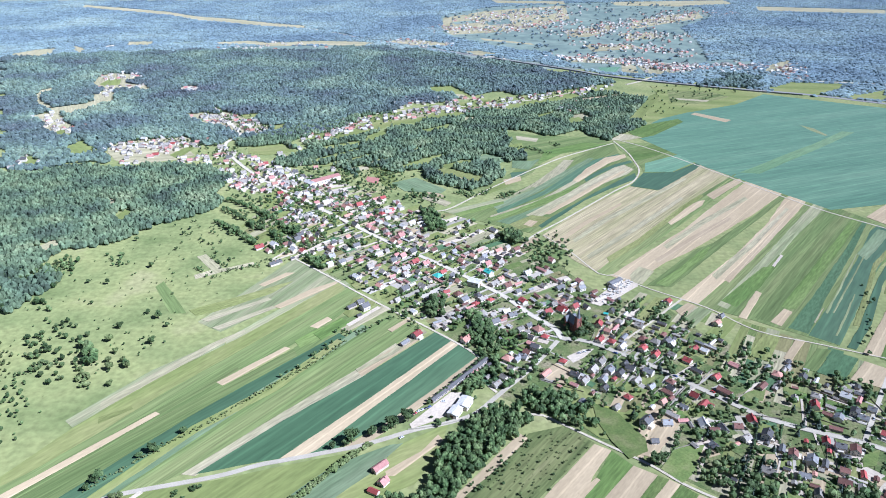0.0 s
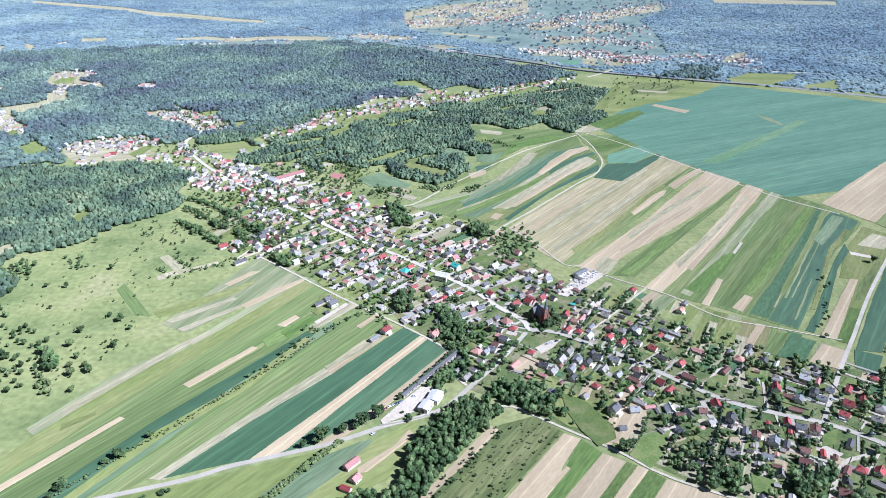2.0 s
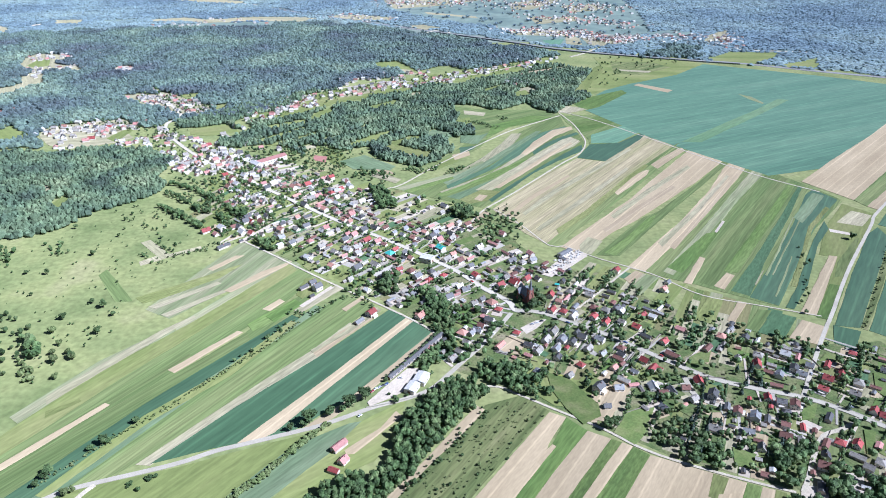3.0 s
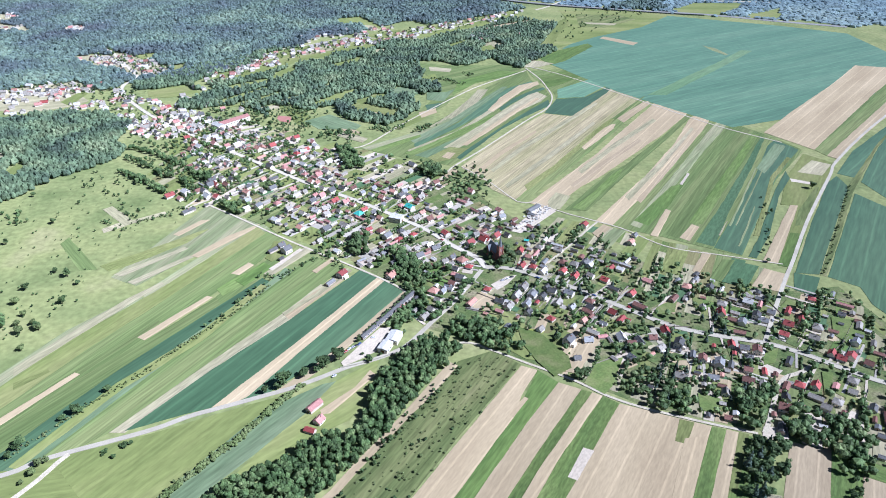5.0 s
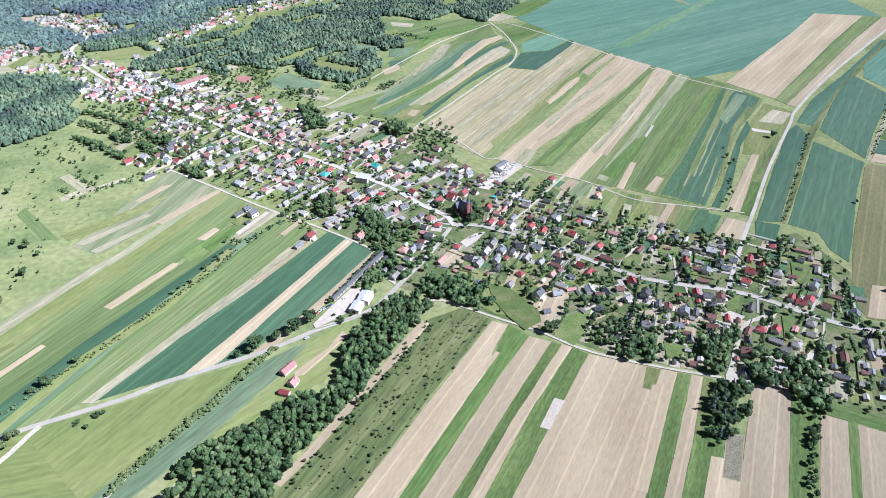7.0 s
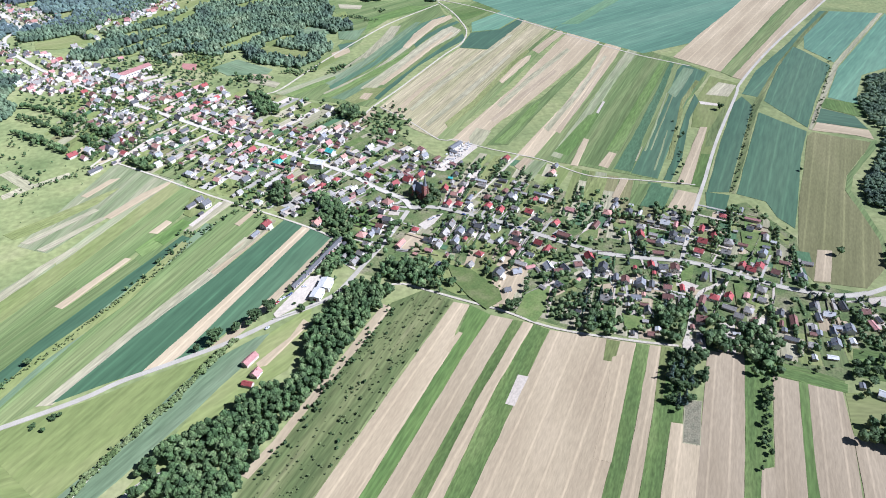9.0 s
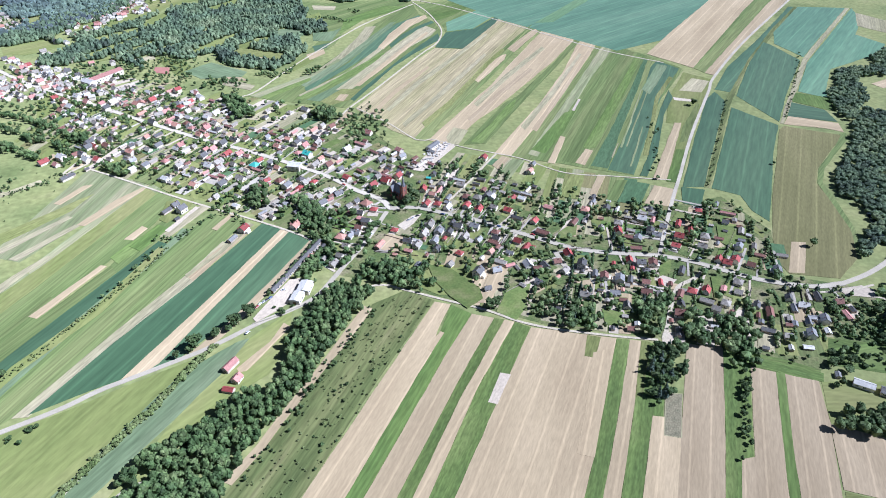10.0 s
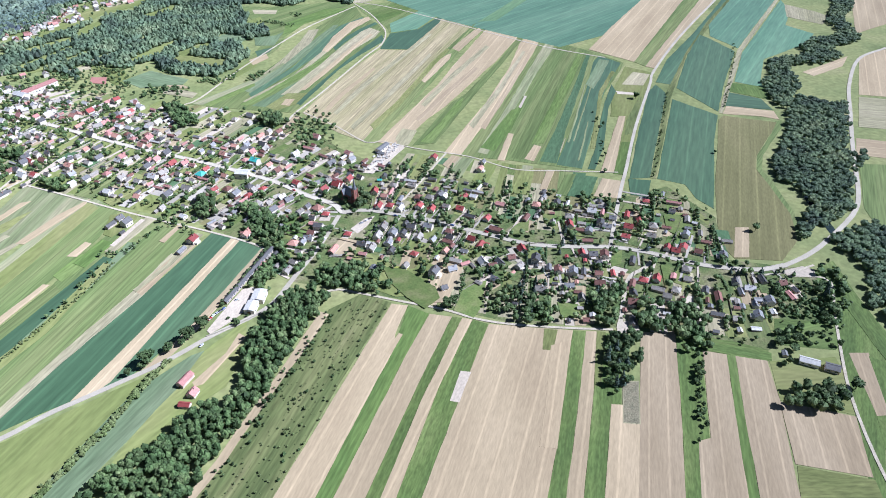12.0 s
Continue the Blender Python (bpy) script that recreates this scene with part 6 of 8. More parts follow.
homes("upper street, south side", [("d", -210.2, 914.4), ("g", -196.5, 900.4), ("w", -187.1, 901.7), ("g", -178.6, 888.3), ("g", -204.3, 883.8), ("d", -156.8, 868.1), ("gS", -166.2, 883.3), ("g", -166.4, 851.2), ("d", -134.4, 855.9), ("o", -127.4, 829.4), ("dL", -114.2, 830.3), ("d", -112.9, 802.4), ("gS", -146.8, 843.4), ("d", -143.7, 808.8), ("g", -135.5, 814.4), ("g", -123.6, 793.5), ("o", -143.0, 791.2), ("r", -87.3, 793.6), ("w", -91.6, 786.5), ("g", -72.1, 786.0), ("wL", -81.9, 775.4), ("d", -192.8, 821.1), ("r", -185.9, 822.8), ("n", -172.2, 820.2), ("g", -179.2, 834.9), ("d", -167.3, 836.1), ("w", -197.1, 804.4), ("wL", -193.6, 792.1), ("r", -178.4, 784.5), ("g", -165.7, 782.1), ("dS", -188.4, 764.7), ("dL", -203.8, 754.3)])
homes("upper gardens", [("b", -140.5, 770.7), ("w", -139.6, 747.6), ("gL", -117.5, 763.0), ("r", -103.6, 757.3), ("b", -125.5, 752.6), ("g", -89.1, 740.7), ("gS", -84.5, 725.8), ("w", -102.4, 713.6), ("g", -72.0, 727.2), ("r", -59.0, 772.0), ("d", -62.0, 758.8), ("r", -51.0, 771.7), ("r", -38.5, 753.7), ("w", -56.0, 731.5), ("g", -45.6, 736.9), ("g", -44.6, 721.6), ("o", -73.0, 690.7), ("d", -44.0, 682.8), ("g", -50.9, 660.3), ("d", -91.7, 656.0), ("d", -85.0, 643.3), ("dL", -100.1, 646.3), ("dS", -89.8, 628.3), ("g", -29.0, 655.1), ("w", -31.7, 635.4), ("g", 2.8, 602.8), ("r", -26.5, 588.3), ("bL", -38.2, 575.3), ("gS", -57.0, 657.1)])
homes("middle street, north side", [("w", -17.1, 866.7), ("b", 34.8, 879.0), ("g", 20.7, 862.3), ("d", 16.7, 844.2), ("g", 48.8, 849.2), ("dS", 39.6, 834.9), ("b", 69.3, 852.1), ("g", 63.9, 830.7), ("g", 76.0, 840.2), ("gL", -23.2, 834.3), ("d", -24.7, 791.4), ("n", -12.0, 789.4), ("b", -0.6, 772.5), ("b", 10.2, 765.2), ("b", 13.7, 785.4), ("o", 23.3, 756.9), ("d", 23.1, 739.2), ("o", 38.2, 770.9), ("b", 51.4, 770.3), ("d", 46.3, 758.3), ("r", 54.7, 748.9), ("r", 44.6, 733.5), ("t", 54.8, 725.0), ("d", 70.4, 764.3), ("oL", 70.8, 788.4), ("g", 82.6, 795.4), ("n", 93.4, 789.4), ("d", 83.8, 775.0), ("w", 101.3, 725.7), ("g", 86.8, 709.3), ("r", 134.6, 759.6), ("nS", 126.9, 741.7), ("g", 116.8, 694.4), ("d", 134.9, 690.1), ("g", 70.6, 753.3), ("o", 67.6, 709.8), ("n", 74.2, 693.1), ("g", 59.5, 699.0), ("d", 85.8, 681.6), ("r", 89.0, 657.5)])
homes("middle street, north side", [("nS", 95.9, 647.2), ("r", 112.8, 633.9), ("r", 128.4, 639.2), ("g", 122.2, 652.2), ("d", 109.6, 652.0)])
homes("middle street, south side", [("r", -34.7, 755.0), ("r", -21.4, 751.2), ("r", -12.8, 743.4), ("r", -0.0, 728.4), ("d", 10.6, 718.5), ("o", 18.1, 704.6), ("t", -6.1, 717.0), ("oS", -18.9, 726.3), ("g", -29.3, 727.6), ("g", -23.2, 692.1), ("g", -16.1, 706.2), ("r", 3.7, 678.8), ("n", 17.2, 673.4), ("b", 23.6, 659.5), ("r", 36.7, 651.8), ("d", 39.6, 670.8), ("g", 44.5, 663.7), ("r", 53.1, 661.6), ("w", 68.5, 636.6), ("d", 74.2, 629.4), ("g", 53.7, 630.3), ("g", 42.2, 631.3), ("o", 98.5, 599.4), ("d", 89.3, 607.8), ("r", 103.8, 586.9), ("d", 89.3, 584.8), ("d", 91.4, 566.4), ("g", 79.7, 598.8), ("g", 85.9, 595.2), ("wS", 69.5, 606.6), ("d", 54.6, 612.3), ("gL", 41.0, 607.7), ("g", 46.9, 614.2), ("d", 18.3, 624.5), ("wS", 12.0, 621.5), ("o", 23.2, 580.8)])
homes("street to the south-west", [("b", 77.7, 550.7), ("b", 71.5, 547.1), ("n", 82.2, 558.3), ("g", 64.5, 532.0), ("o", 62.2, 546.8), ("wS", 66.2, 556.7), ("g", 56.3, 518.1), ("g", 49.0, 507.3), ("oL", 95.8, 523.7), ("r", 115.2, 544.1), ("oS", 106.2, 505.1)])
homes("church square, north side", [("r", 159.5, 702.4), ("b", 158.9, 687.8), ("g", 146.9, 685.3), ("b", 148.9, 656.3), ("d", 157.1, 646.3), ("r", 144.2, 646.1), ("r", 133.0, 640.0), ("bL", 195.9, 690.9), ("d", 182.8, 638.7), ("tS", 175.5, 632.4), ("g", 185.0, 615.3), ("dS", 162.9, 626.9), ("g", 204.8, 607.4), ("r", 248.6, 656.3), ("dL", 229.6, 612.1), ("dS", 215.3, 596.9), ("g", 212.8, 576.5), ("d", 224.4, 576.7), ("w", 228.0, 572.8), ("r", 162.9, 610.0), ("o", 169.3, 596.3), ("r", 247.9, 564.9), ("w", 256.8, 561.3), ("b", 298.0, 627.8), ("o", 287.4, 612.0), ("dS", 261.3, 591.5), ("r", 158.4, 581.4), ("r", 169.6, 578.1), ("w", 177.3, 567.9), ("r", 197.1, 564.7), ("n", 202.1, 582.0), ("r", 207.1, 554.9), ("g", 222.7, 553.3), ("r", 235.0, 544.9), ("r", 252.8, 518.4), ("dL", 238.7, 528.7), ("nL", 252.7, 496.8)])
homes("church square, south side", [("g", 151.0, 542.5), ("d", 123.2, 522.4), ("g", 129.9, 512.8), ("g", 141.2, 529.6), ("b", 156.1, 527.8), ("d", 165.0, 523.2), ("b", 147.5, 513.7), ("rS", 157.9, 515.9), ("d", 145.8, 501.5), ("d", 173.7, 540.0), ("d", 176.3, 530.3), ("g", 177.7, 512.9), ("r", 164.5, 489.2), ("g", 150.7, 474.9), ("b", 192.1, 525.0), ("b", 189.0, 504.3), ("d", 170.9, 454.2), ("n", 208.7, 511.0), ("d", 206.1, 501.6), ("nL", 201.3, 495.6), ("o", 193.2, 482.6), ("gL", 196.1, 464.5), ("b", 188.5, 454.3), ("b", 210.0, 475.9), ("r", 223.8, 490.4), ("rL", 227.7, 479.0), ("rS", 234.4, 478.3), ("w", 218.9, 453.2), ("d", 233.4, 447.5), ("b", 218.3, 426.4), ("wS", 181.7, 475.0), ("d", 171.9, 432.0)])
homes("lower street, north side", [("nL", 289.8, 504.9), ("o", 310.8, 521.7), ("g", 307.3, 509.1), ("g", 311.0, 487.4), ("d", 332.0, 516.8), ("wS", 341.7, 530.1), ("r", 323.5, 476.9), ("g", 331.4, 490.4), ("dS", 349.0, 506.6), ("b", 336.4, 461.0), ("nL", 326.5, 447.6), ("d", 353.8, 468.1), ("b", 357.2, 461.3), ("b", 370.9, 472.3), ("gS", 348.1, 488.4), ("w", 358.2, 491.0), ("rL", 387.5, 471.6), ("r", 376.4, 452.6), ("r", 363.7, 438.6), ("rL", 392.0, 457.5), ("r", 421.3, 487.1), ("bL", 445.9, 492.1), ("d", 434.2, 460.7), ("gS", 417.9, 460.5), ("g", 399.7, 444.3), ("g", 387.7, 431.1), ("r", 390.2, 408.9), ("r", 394.8, 402.1), ("dS", 424.8, 447.7), ("gL", 439.0, 442.0), ("wS", 441.9, 434.2), ("b", 420.4, 420.2), ("gL", 434.8, 416.7), ("gS", 414.8, 408.3), ("r", 403.5, 402.6), ("n", 413.3, 392.8), ("gL", 450.3, 397.2), ("b", 430.1, 378.4)])
homes("lower street, south side", [("r", 261.1, 457.5), ("r", 310.6, 431.8), ("rS", 307.8, 420.9), ("d", 318.5, 424.8), ("n", 328.3, 420.9), ("d", 317.2, 413.1), ("rS", 295.0, 432.6), ("d", 265.0, 437.7), ("dS", 262.5, 430.6), ("g", 247.1, 434.6), ("oS", 237.8, 429.5), ("n", 246.1, 449.9), ("bL", 271.4, 423.4), ("n", 276.7, 416.4), ("gS", 269.8, 407.0), ("b", 288.2, 409.1), ("dL", 297.0, 405.9), ("b", 275.4, 394.1), ("oS", 284.1, 396.1), ("n", 308.1, 398.5), ("rL", 320.7, 394.7), ("nS", 328.2, 390.8), ("gL", 310.8, 378.6), ("gS", 315.9, 376.6), ("n", 302.0, 386.9), ("g", 249.7, 398.4), ("g", 276.6, 375.3), ("gS", 268.6, 364.4), ("dS", 251.8, 354.3), ("nL", 328.7, 375.7), ("d", 321.1, 363.3), ("nS", 319.6, 372.6), ("r", 340.4, 375.9), ("r", 352.1, 373.0), ("gL", 344.8, 360.8), ("g", 345.5, 348.7)])
homes("lower gardens and farm", [("n", 313.2, 353.4), ("nS", 302.0, 348.0), ("dL", 299.9, 333.6), ("dS", 220.4, 390.0), ("dL", 348.0, 403.9), ("g", 358.5, 353.4), ("g", 386.2, 374.5), ("g", 377.7, 362.8), ("nS", 356.2, 342.2), ("d", 382.2, 343.9), ("nL", 386.0, 332.0), ("d", 414.5, 343.8), ("bL", 409.4, 330.9), ("w", 419.4, 331.6), ("b", 408.8, 312.9), ("b", 400.2, 300.1), ("nS", 391.6, 315.4), ("g", 381.7, 304.4), ("bS", 397.1, 314.8), ("b", 423.0, 311.3), ("n", 450.7, 326.7), ("dL", 439.2, 337.7), ("dL", 370.4, 314.6), ("dS", 355.6, 298.2), ("wS", 374.4, 292.1), ("bS", 388.6, 258.0)])
far_homes("far end of the village", [("w", -329.2, 1063.8), ("o", -324.4, 1028.7), ("r", -326.8, 1020.9), ("n", -323.0, 1047.4), ("r", -310.9, 1083.7), ("d", -293.4, 1069.6), ("r", -280.9, 1055.8), ("d", -277.9, 1083.9), ("r", -256.8, 1029.1), ("w", -246.9, 1016.2), ("o", -270.6, 1034.3), ("d", -300.4, 1015.9), ("o", -282.2, 1003.3), ("w", -221.9, 988.7), ("r", -208.4, 962.4), ("g", -238.7, 1029.2), ("d", -232.8, 1070.0), ("w", -256.1, 1069.9), ("w", -227.8, 953.0), ("o", -238.6, 943.8), ("d", -212.0, 915.2), ("g", -191.1, 890.1), ("r", -222.9, 785.9), ("r", -237.7, 796.0), ("w", -219.2, 801.3), ("n", -205.3, 804.8), ("d", -197.9, 804.9), ("w", -190.8, 787.8), ("r", -179.4, 784.5), ("d", -192.0, 831.7), ("dL", -207.9, 750.4), ("g", -315.7, 1047.4), ("w", -295.5, 1047.6), ("g", -278.7, 1026.4), ("r", -253.0, 991.0), ("o", -306.5, 1047.5), ("w", -347.7, 1047.2)])
far_homes("far hamlet", [("g", -487.7, 1453.7), ("w", -469.5, 1420.9), ("o", -472.2, 1463.5), ("g", -454.5, 1444.4), ("w", -446.3, 1393.9), ("o", -438.4, 1421.1), ("d", -416.9, 1385.2), ("w", -414.6, 1350.8), ("g", -406.5, 1363.6), ("w", -400.6, 1376.6), ("g", -380.3, 1351.1), ("w", -366.2, 1363.9), ("o", -377.9, 1310.0), ("w", -388.8, 1322.0), ("g", -387.3, 1407.8), ("o", -484.8, 1416.2), ("w", -486.3, 1398.0), ("g", -451.7, 1376.2), ("w", -402.0, 1219.8), ("o", -397.2, 1185.5), ("d", -383.3, 1172.3), ("g", -381.8, 1192.3), ("d", -362.2, 1169.2), ("d", -348.8, 1175.8), ("w", -329.6, 1159.7), ("o", -380.0, 1143.4), ("w", -374.5, 1097.8), ("g", -361.7, 1063.6), ("w", -357.4, 1097.9), ("g", -335.2, 1086.4), ("w", -328.7, 1128.2), ("o", -316.6, 1107.0), ("r", -308.7, 1134.5), ("w", -296.1, 1143.9), ("g", -296.8, 1192.9), ("d", -284.8, 1234.9)])
far_homes("western hamlet", [("w", -267.6, 1227.9), ("o", -257.0, 1257.0), ("r", -226.5, 1303.2), ("w", -220.2, 1335.6), ("w", -626.8, 1243.3), ("g", -607.1, 1247.1), ("o", -592.1, 1254.6), ("w", -578.0, 1281.1), ("g", -550.0, 1273.7), ("w", -531.3, 1244.0), ("r", -511.5, 1233.3), ("r", -510.4, 1247.8), ("w", -571.7, 1225.7), ("o", -525.6, 1174.6), ("r", -519.3, 1184.7), ("g", -518.1, 1208.5), ("o", -503.9, 1198.3), ("w", -565.1, 1184.3), ("r", -562.4, 1142.2), ("w", -548.6, 1132.9), ("g", -537.8, 1142.3), ("w", -461.7, 1165.2), ("r", -447.3, 1152.4), ("w", -439.8, 1175.2), ("g", -421.5, 1165.5), ("w", -473.0, 1244.4), ("r", -468.3, 1263.0), ("w", -441.4, 1263.2), ("g", -416.6, 1234.0), ("r", -775.8, 1196.4), ("w", -767.3, 1203.3), ("o", -747.9, 1183.1)])
far_homes("northern hamlet", [("w", 312.8, 1525.5), ("r", 334.0, 1536.2), ("w", 347.9, 1510.3), ("o", 372.6, 1536.5), ("w", 394.6, 1521.0), ("o", 311.5, 1590.4)])


def hamlet(pts, count, spread):
    """Houses of a far settlement, strewn along a line."""
    line = eased(pts, 20)
    for n in range(round(count * (1.7 if line[0].length > 2200 else 1.0))):
        p = random.choice(line)
        x, y = p.x + random.gauss(0, spread), p.y + random.gauss(0, spread)
        if street_at(x, y)[0] < 9:
            continue
        far_house(random.choice("wwwwgggggdpon"), x, y, random.choice((20, 110)) + random.uniform(-15, 15), random.uniform(0.7, 0.95))


hamlet([(-370, 1157), (-280, 1049), (-211, 974), (-150, 907)], 44, 26)
hamlet([(-323, 1111), (-251, 1088), (-176, 1029)], 26, 22)
hamlet([(-196, 991), (-121, 944), (-66, 871)], 16, 22)
hamlet([(-248.3, 1299), (-209.7, 1339.3), (-173.7, 1426.5)], 70, 24)
hamlet([(-117, 1474.2), (-56.4, 1514.6), (19.8, 1525.6), (98.4, 1563.2)], 110, 22)
hamlet([(-111.2, 1577.8), (-32.8, 1606.4), (88.9, 1636.3)], 40, 18)
hamlet([(125.7, 1579.8), (195.9, 1619.8), (301.8, 1692.6), (415.2, 1764.8)], 80, 20)
hamlet([(279.5, 1554.1), (305.4, 1482.6)], 24, 16)
hamlet([(-916.3, 1879.9), (-836.5, 1873.2)], 34, 24)
hamlet([(-832.6, 1645.7), (-836.6, 1732.9), (-756.2, 1746.9)], 40, 26)
hamlet([(-873.3, 1453.6), (-815.7, 1389.9), (-770.8, 1347.4)], 40, 22)
hamlet([(-740.8, 1123.6), (-719.8, 1129.9)], 14, 14)
hamlet([(-595.3, 1205.2), (-544.1, 1233.5), (-489.4, 1259.3)], 60, 22)
hamlet([(-538.1, 1456.3), (-468.1, 1447.4), (-394.4, 1350.3)], 70, 22)
hamlet([(-646.7, 1721.7), (-618.4, 1722)], 16, 18)
hamlet([(-190.7, 2511), (-109.2, 2486.6), (29.6, 2414.6)], 26, 40)
hamlet([(-723.8, 2335.3), (-619.6, 2370.9), (-526.9, 2383.7)], 20, 50)
hamlet([(11.8, 2863.4), (166.8, 2785.5), (331, 2868.2), (519, 3045.5)], 120, 60)
hamlet([(156.9, 3039.7), (297.9, 3279.2), (461.9, 3347), (605.7, 3584.9)], 120, 90)
hamlet([(482.5, 2684.6), (598.9, 2839.6), (752.6, 3012.7)], 70, 55)
hamlet([(751, 2908), (928, 3127.7), (1178.3, 3359.6), (1346.7, 3384.8)], 110, 60)
hamlet([(383.2, 2199.7), (482.1, 2161.3), (573.2, 2105.4)], 70, 35)
hamlet([(501.1, 2444.9), (608, 2398.3), (711.1, 2353.3), (789.7, 2245.4)], 60, 45)
hamlet([(577.9, 2124.2), (626.6, 2051.8), (682.8, 2017.6), (754.7, 2035.7)], 120, 30)
hamlet([(811, 2053.8), (887.8, 2037.1)], 30, 30)
hamlet([(947, 2020.5), (1004.5, 2038.4), (964.2, 1914.7)], 34, 30)
hamlet([(665.8, 2644.2), (771.8, 2645.6), (878.8, 2719.7)], 50, 60)

# ---- garden sheds behind the houses ----
sheds = 0
for x, y, turn, size in list(HOMES) * 4:
    gap, way, p = street_at(x, y)
    if size == "far" and gap < 80 and random.random() < 0.75:
        a, r = random.uniform(0, 6.28), random.uniform(11, 17)
        sx, sy = x + math.cos(a) * r, y + math.sin(a) * r
        if street_at(sx, sy)[0] > 8:
            far_house(random.choice("ggddnnwwp"), sx, sy, way + random.choice((0, 90)), random.uniform(0.4, 0.65))
            b = random.uniform(3, 6)
            field(random.choice(("pale", "drive", "dry", "dry", "pale")), [(sx - b * math.cos(a) - 5, sy - 5), (sx + 5, sy - b), (sx + b, sy + 5), (sx - 5, sy + b)], 0, True)
        continue
    if size or gap > 70 or random.random() < (0.2 if math.hypot(x, y) > 600 else 0.75):
        continue
    out = Vector((x - p.x, y - p.y, 0)).normalized()
    c = Vector((x, y, 0)) + out * random.uniform(8, 34) + Vector((-out.y, out.x, 0)) * random.uniform(-8, 8)
    if all((a - c.x) ** 2 + (b - c.y) ** 2 > 49 for a, b, _, _ in HOMES) and street_at(c.x, c.y)[0] > 9 and sheds < 330:
        sheds += 1
        house(random.choice("ggdnnbwp"), "S", 0, math.hypot(x, y) > 600, pose(c.x, c.y, 0.1, 0, 0, way + random.choice((0, 90))) @ Matrix.Diagonal((random.uniform(0.7, 1.2), random.uniform(0.8, 1.6), random.uniform(0.8, 1.1), 1)))
        HOMES.append((c.x, c.y, turn, "S"))
        if random.random() < 0.5:
            e, g = out * random.uniform(4, 9), Vector((-out.y, out.x, 0)) * random.uniform(2.5, 5)
            field(random.choice(("pale", "drive", "dry", "bare", "drive")), [((c + q).x, (c + q).y) for q in (-e - g, e - g, e + g, g - e)], 0, True)


for name, (verts, faces) in DISTANT.items():
    data = bpy.data.meshes.new("distant_houses")
    data.from_pydata(verts, [], faces)
    data.materials.append(bpy.data.materials[name])
    kinds = "walls" if "plaster" in name else "chimneys" if "chimney" in name else "roofs"
    tagged(new("distant_houses", data), f"{name.replace('_', ' ')} {kinds} of far village houses", "houses", kind="stuff")

# the farm by the wood
house("p", "L", 0, False, pose(-48.3, 402.2, 0.1, 0, 0, -43) @ Matrix.Diagonal((0.9, 0.95, 1, 1)))
HOMES.append((-48.3, 402.2, 0, "far"))
house("p", "", 0, False, pose(-44.3, 386.7, 0.1, 0, 0, -35) @ Matrix.Diagonal((0.85, 0.85, 0.85, 1)))
HOMES.append((-44.3, 386.7, 0, "far"))
house("r", "L", 0, False, pose(-50.9, 377.2, 0.1, 0, 0, -118) @ Matrix.Diagonal((0.9, 0.75, 0.9, 1)))
HOMES.append((-50.9, 377.2, 0, "far"))

# ---- the church ----
church = new("church")
church_walls = gabled_walls(12, 26, 10.5, 8.0)
part("nave_wall", church_walls, brick, church, "red brick nave")
part("nave_roof", gabled_roof(12, 26, 10.5, 8.0, 0.5, 0.3), slate, church, "steep grey slate roof")
bm = gabled_walls(9, 20, 9.5, 6.5)
bmesh.ops.transform(bm, matrix=pose(0, 6, 0, 0, 0, 90), verts=bm.verts)
part("transept_wall", bm, brick, church)
bm = gabled_roof(9, 20, 9.5, 6.5, 0.5, 0.3)
bmesh.ops.transform(bm, matrix=pose(0, 6, 0, 0, 0, 90), verts=bm.verts)
part("transept_roof", bm, slate, church)
bm = block(-3.6, 3.6, -19.5, -12.5, -0.5, 21, 0.1)
for x in (-3.7, 3.7):
    for y in (-19.6, -12.6):
        box(bm, x - 0.7, x + 0.7, y - 0.7, y + 0.7, -0.5, 15)
        box(bm, x - 0.45, x + 0.45, y - 0.45, y + 0.45, 15, 22.5)
part("tower", bm, brick, church, "square red brick bell tower")
bm = bmesh.new()
for top, base, z0, z1 in ((2.6, 4.0, 21.0, 24.5), (0.05, 2.6, 24.5, 38.0)):
    made = bmesh.ops.create_cone(bm, cap_ends=True, segments=8, radius1=base, radius2=top, depth=z1 - z0, matrix=pose(0, -16, (z0 + z1) / 2, 0, 0, 22.5))
part("spire", bm, slate, church, "pointed slate-clad spire")
bm = bmesh.new()
box(bm, -0.08, 0.08, -16.08, -15.92, 37.5, 40.4)
box(bm, -0.7, 0.7, -16.08, -15.92, 39.2, 39.4)
part("cross", bm, slate, church)
bm = bmesh.new()
bmesh.ops.create_cone(bm, cap_ends=True, segments=10, radius1=6.0, radius2=6.0, depth=9.5, matrix=pose(0, 13, 4.2))
part("apse_wall", bm, brick, church)
bm = bmesh.new()
bmesh.ops.create_cone(bm, cap_ends=True, segments=10, radius1=6.5, radius2=0.1, depth=6, matrix=pose(0, 13, 11.9))
part("apse_roof", bm, slate, church)
for side in (-1, 1):
    for y in (-9, -4, 1):
        opening("window", church, side * 6, y, 5.5, 1.5, 5.0, side * 90, pane_mat)
    for z in (8, 16):
        opening("window", church, side * 3.6, -16, z, 1.2, 2.8, side * 90, pane_mat)
opening("window", church, 0, -19.5, 16, 1.4, 3.0, 0, pane_mat)
opening("door", church, 0, -19.5, 2.0, 2.4, 4.0, 0, wood_door)
church.matrix_world = pose(134.5, 608, 0.1, 0, 0, 23) @ Matrix.Diagonal((0.62, 0.62, 0.80, 1))
tagged(church, "red brick neo-gothic church with a grey spire", "church")

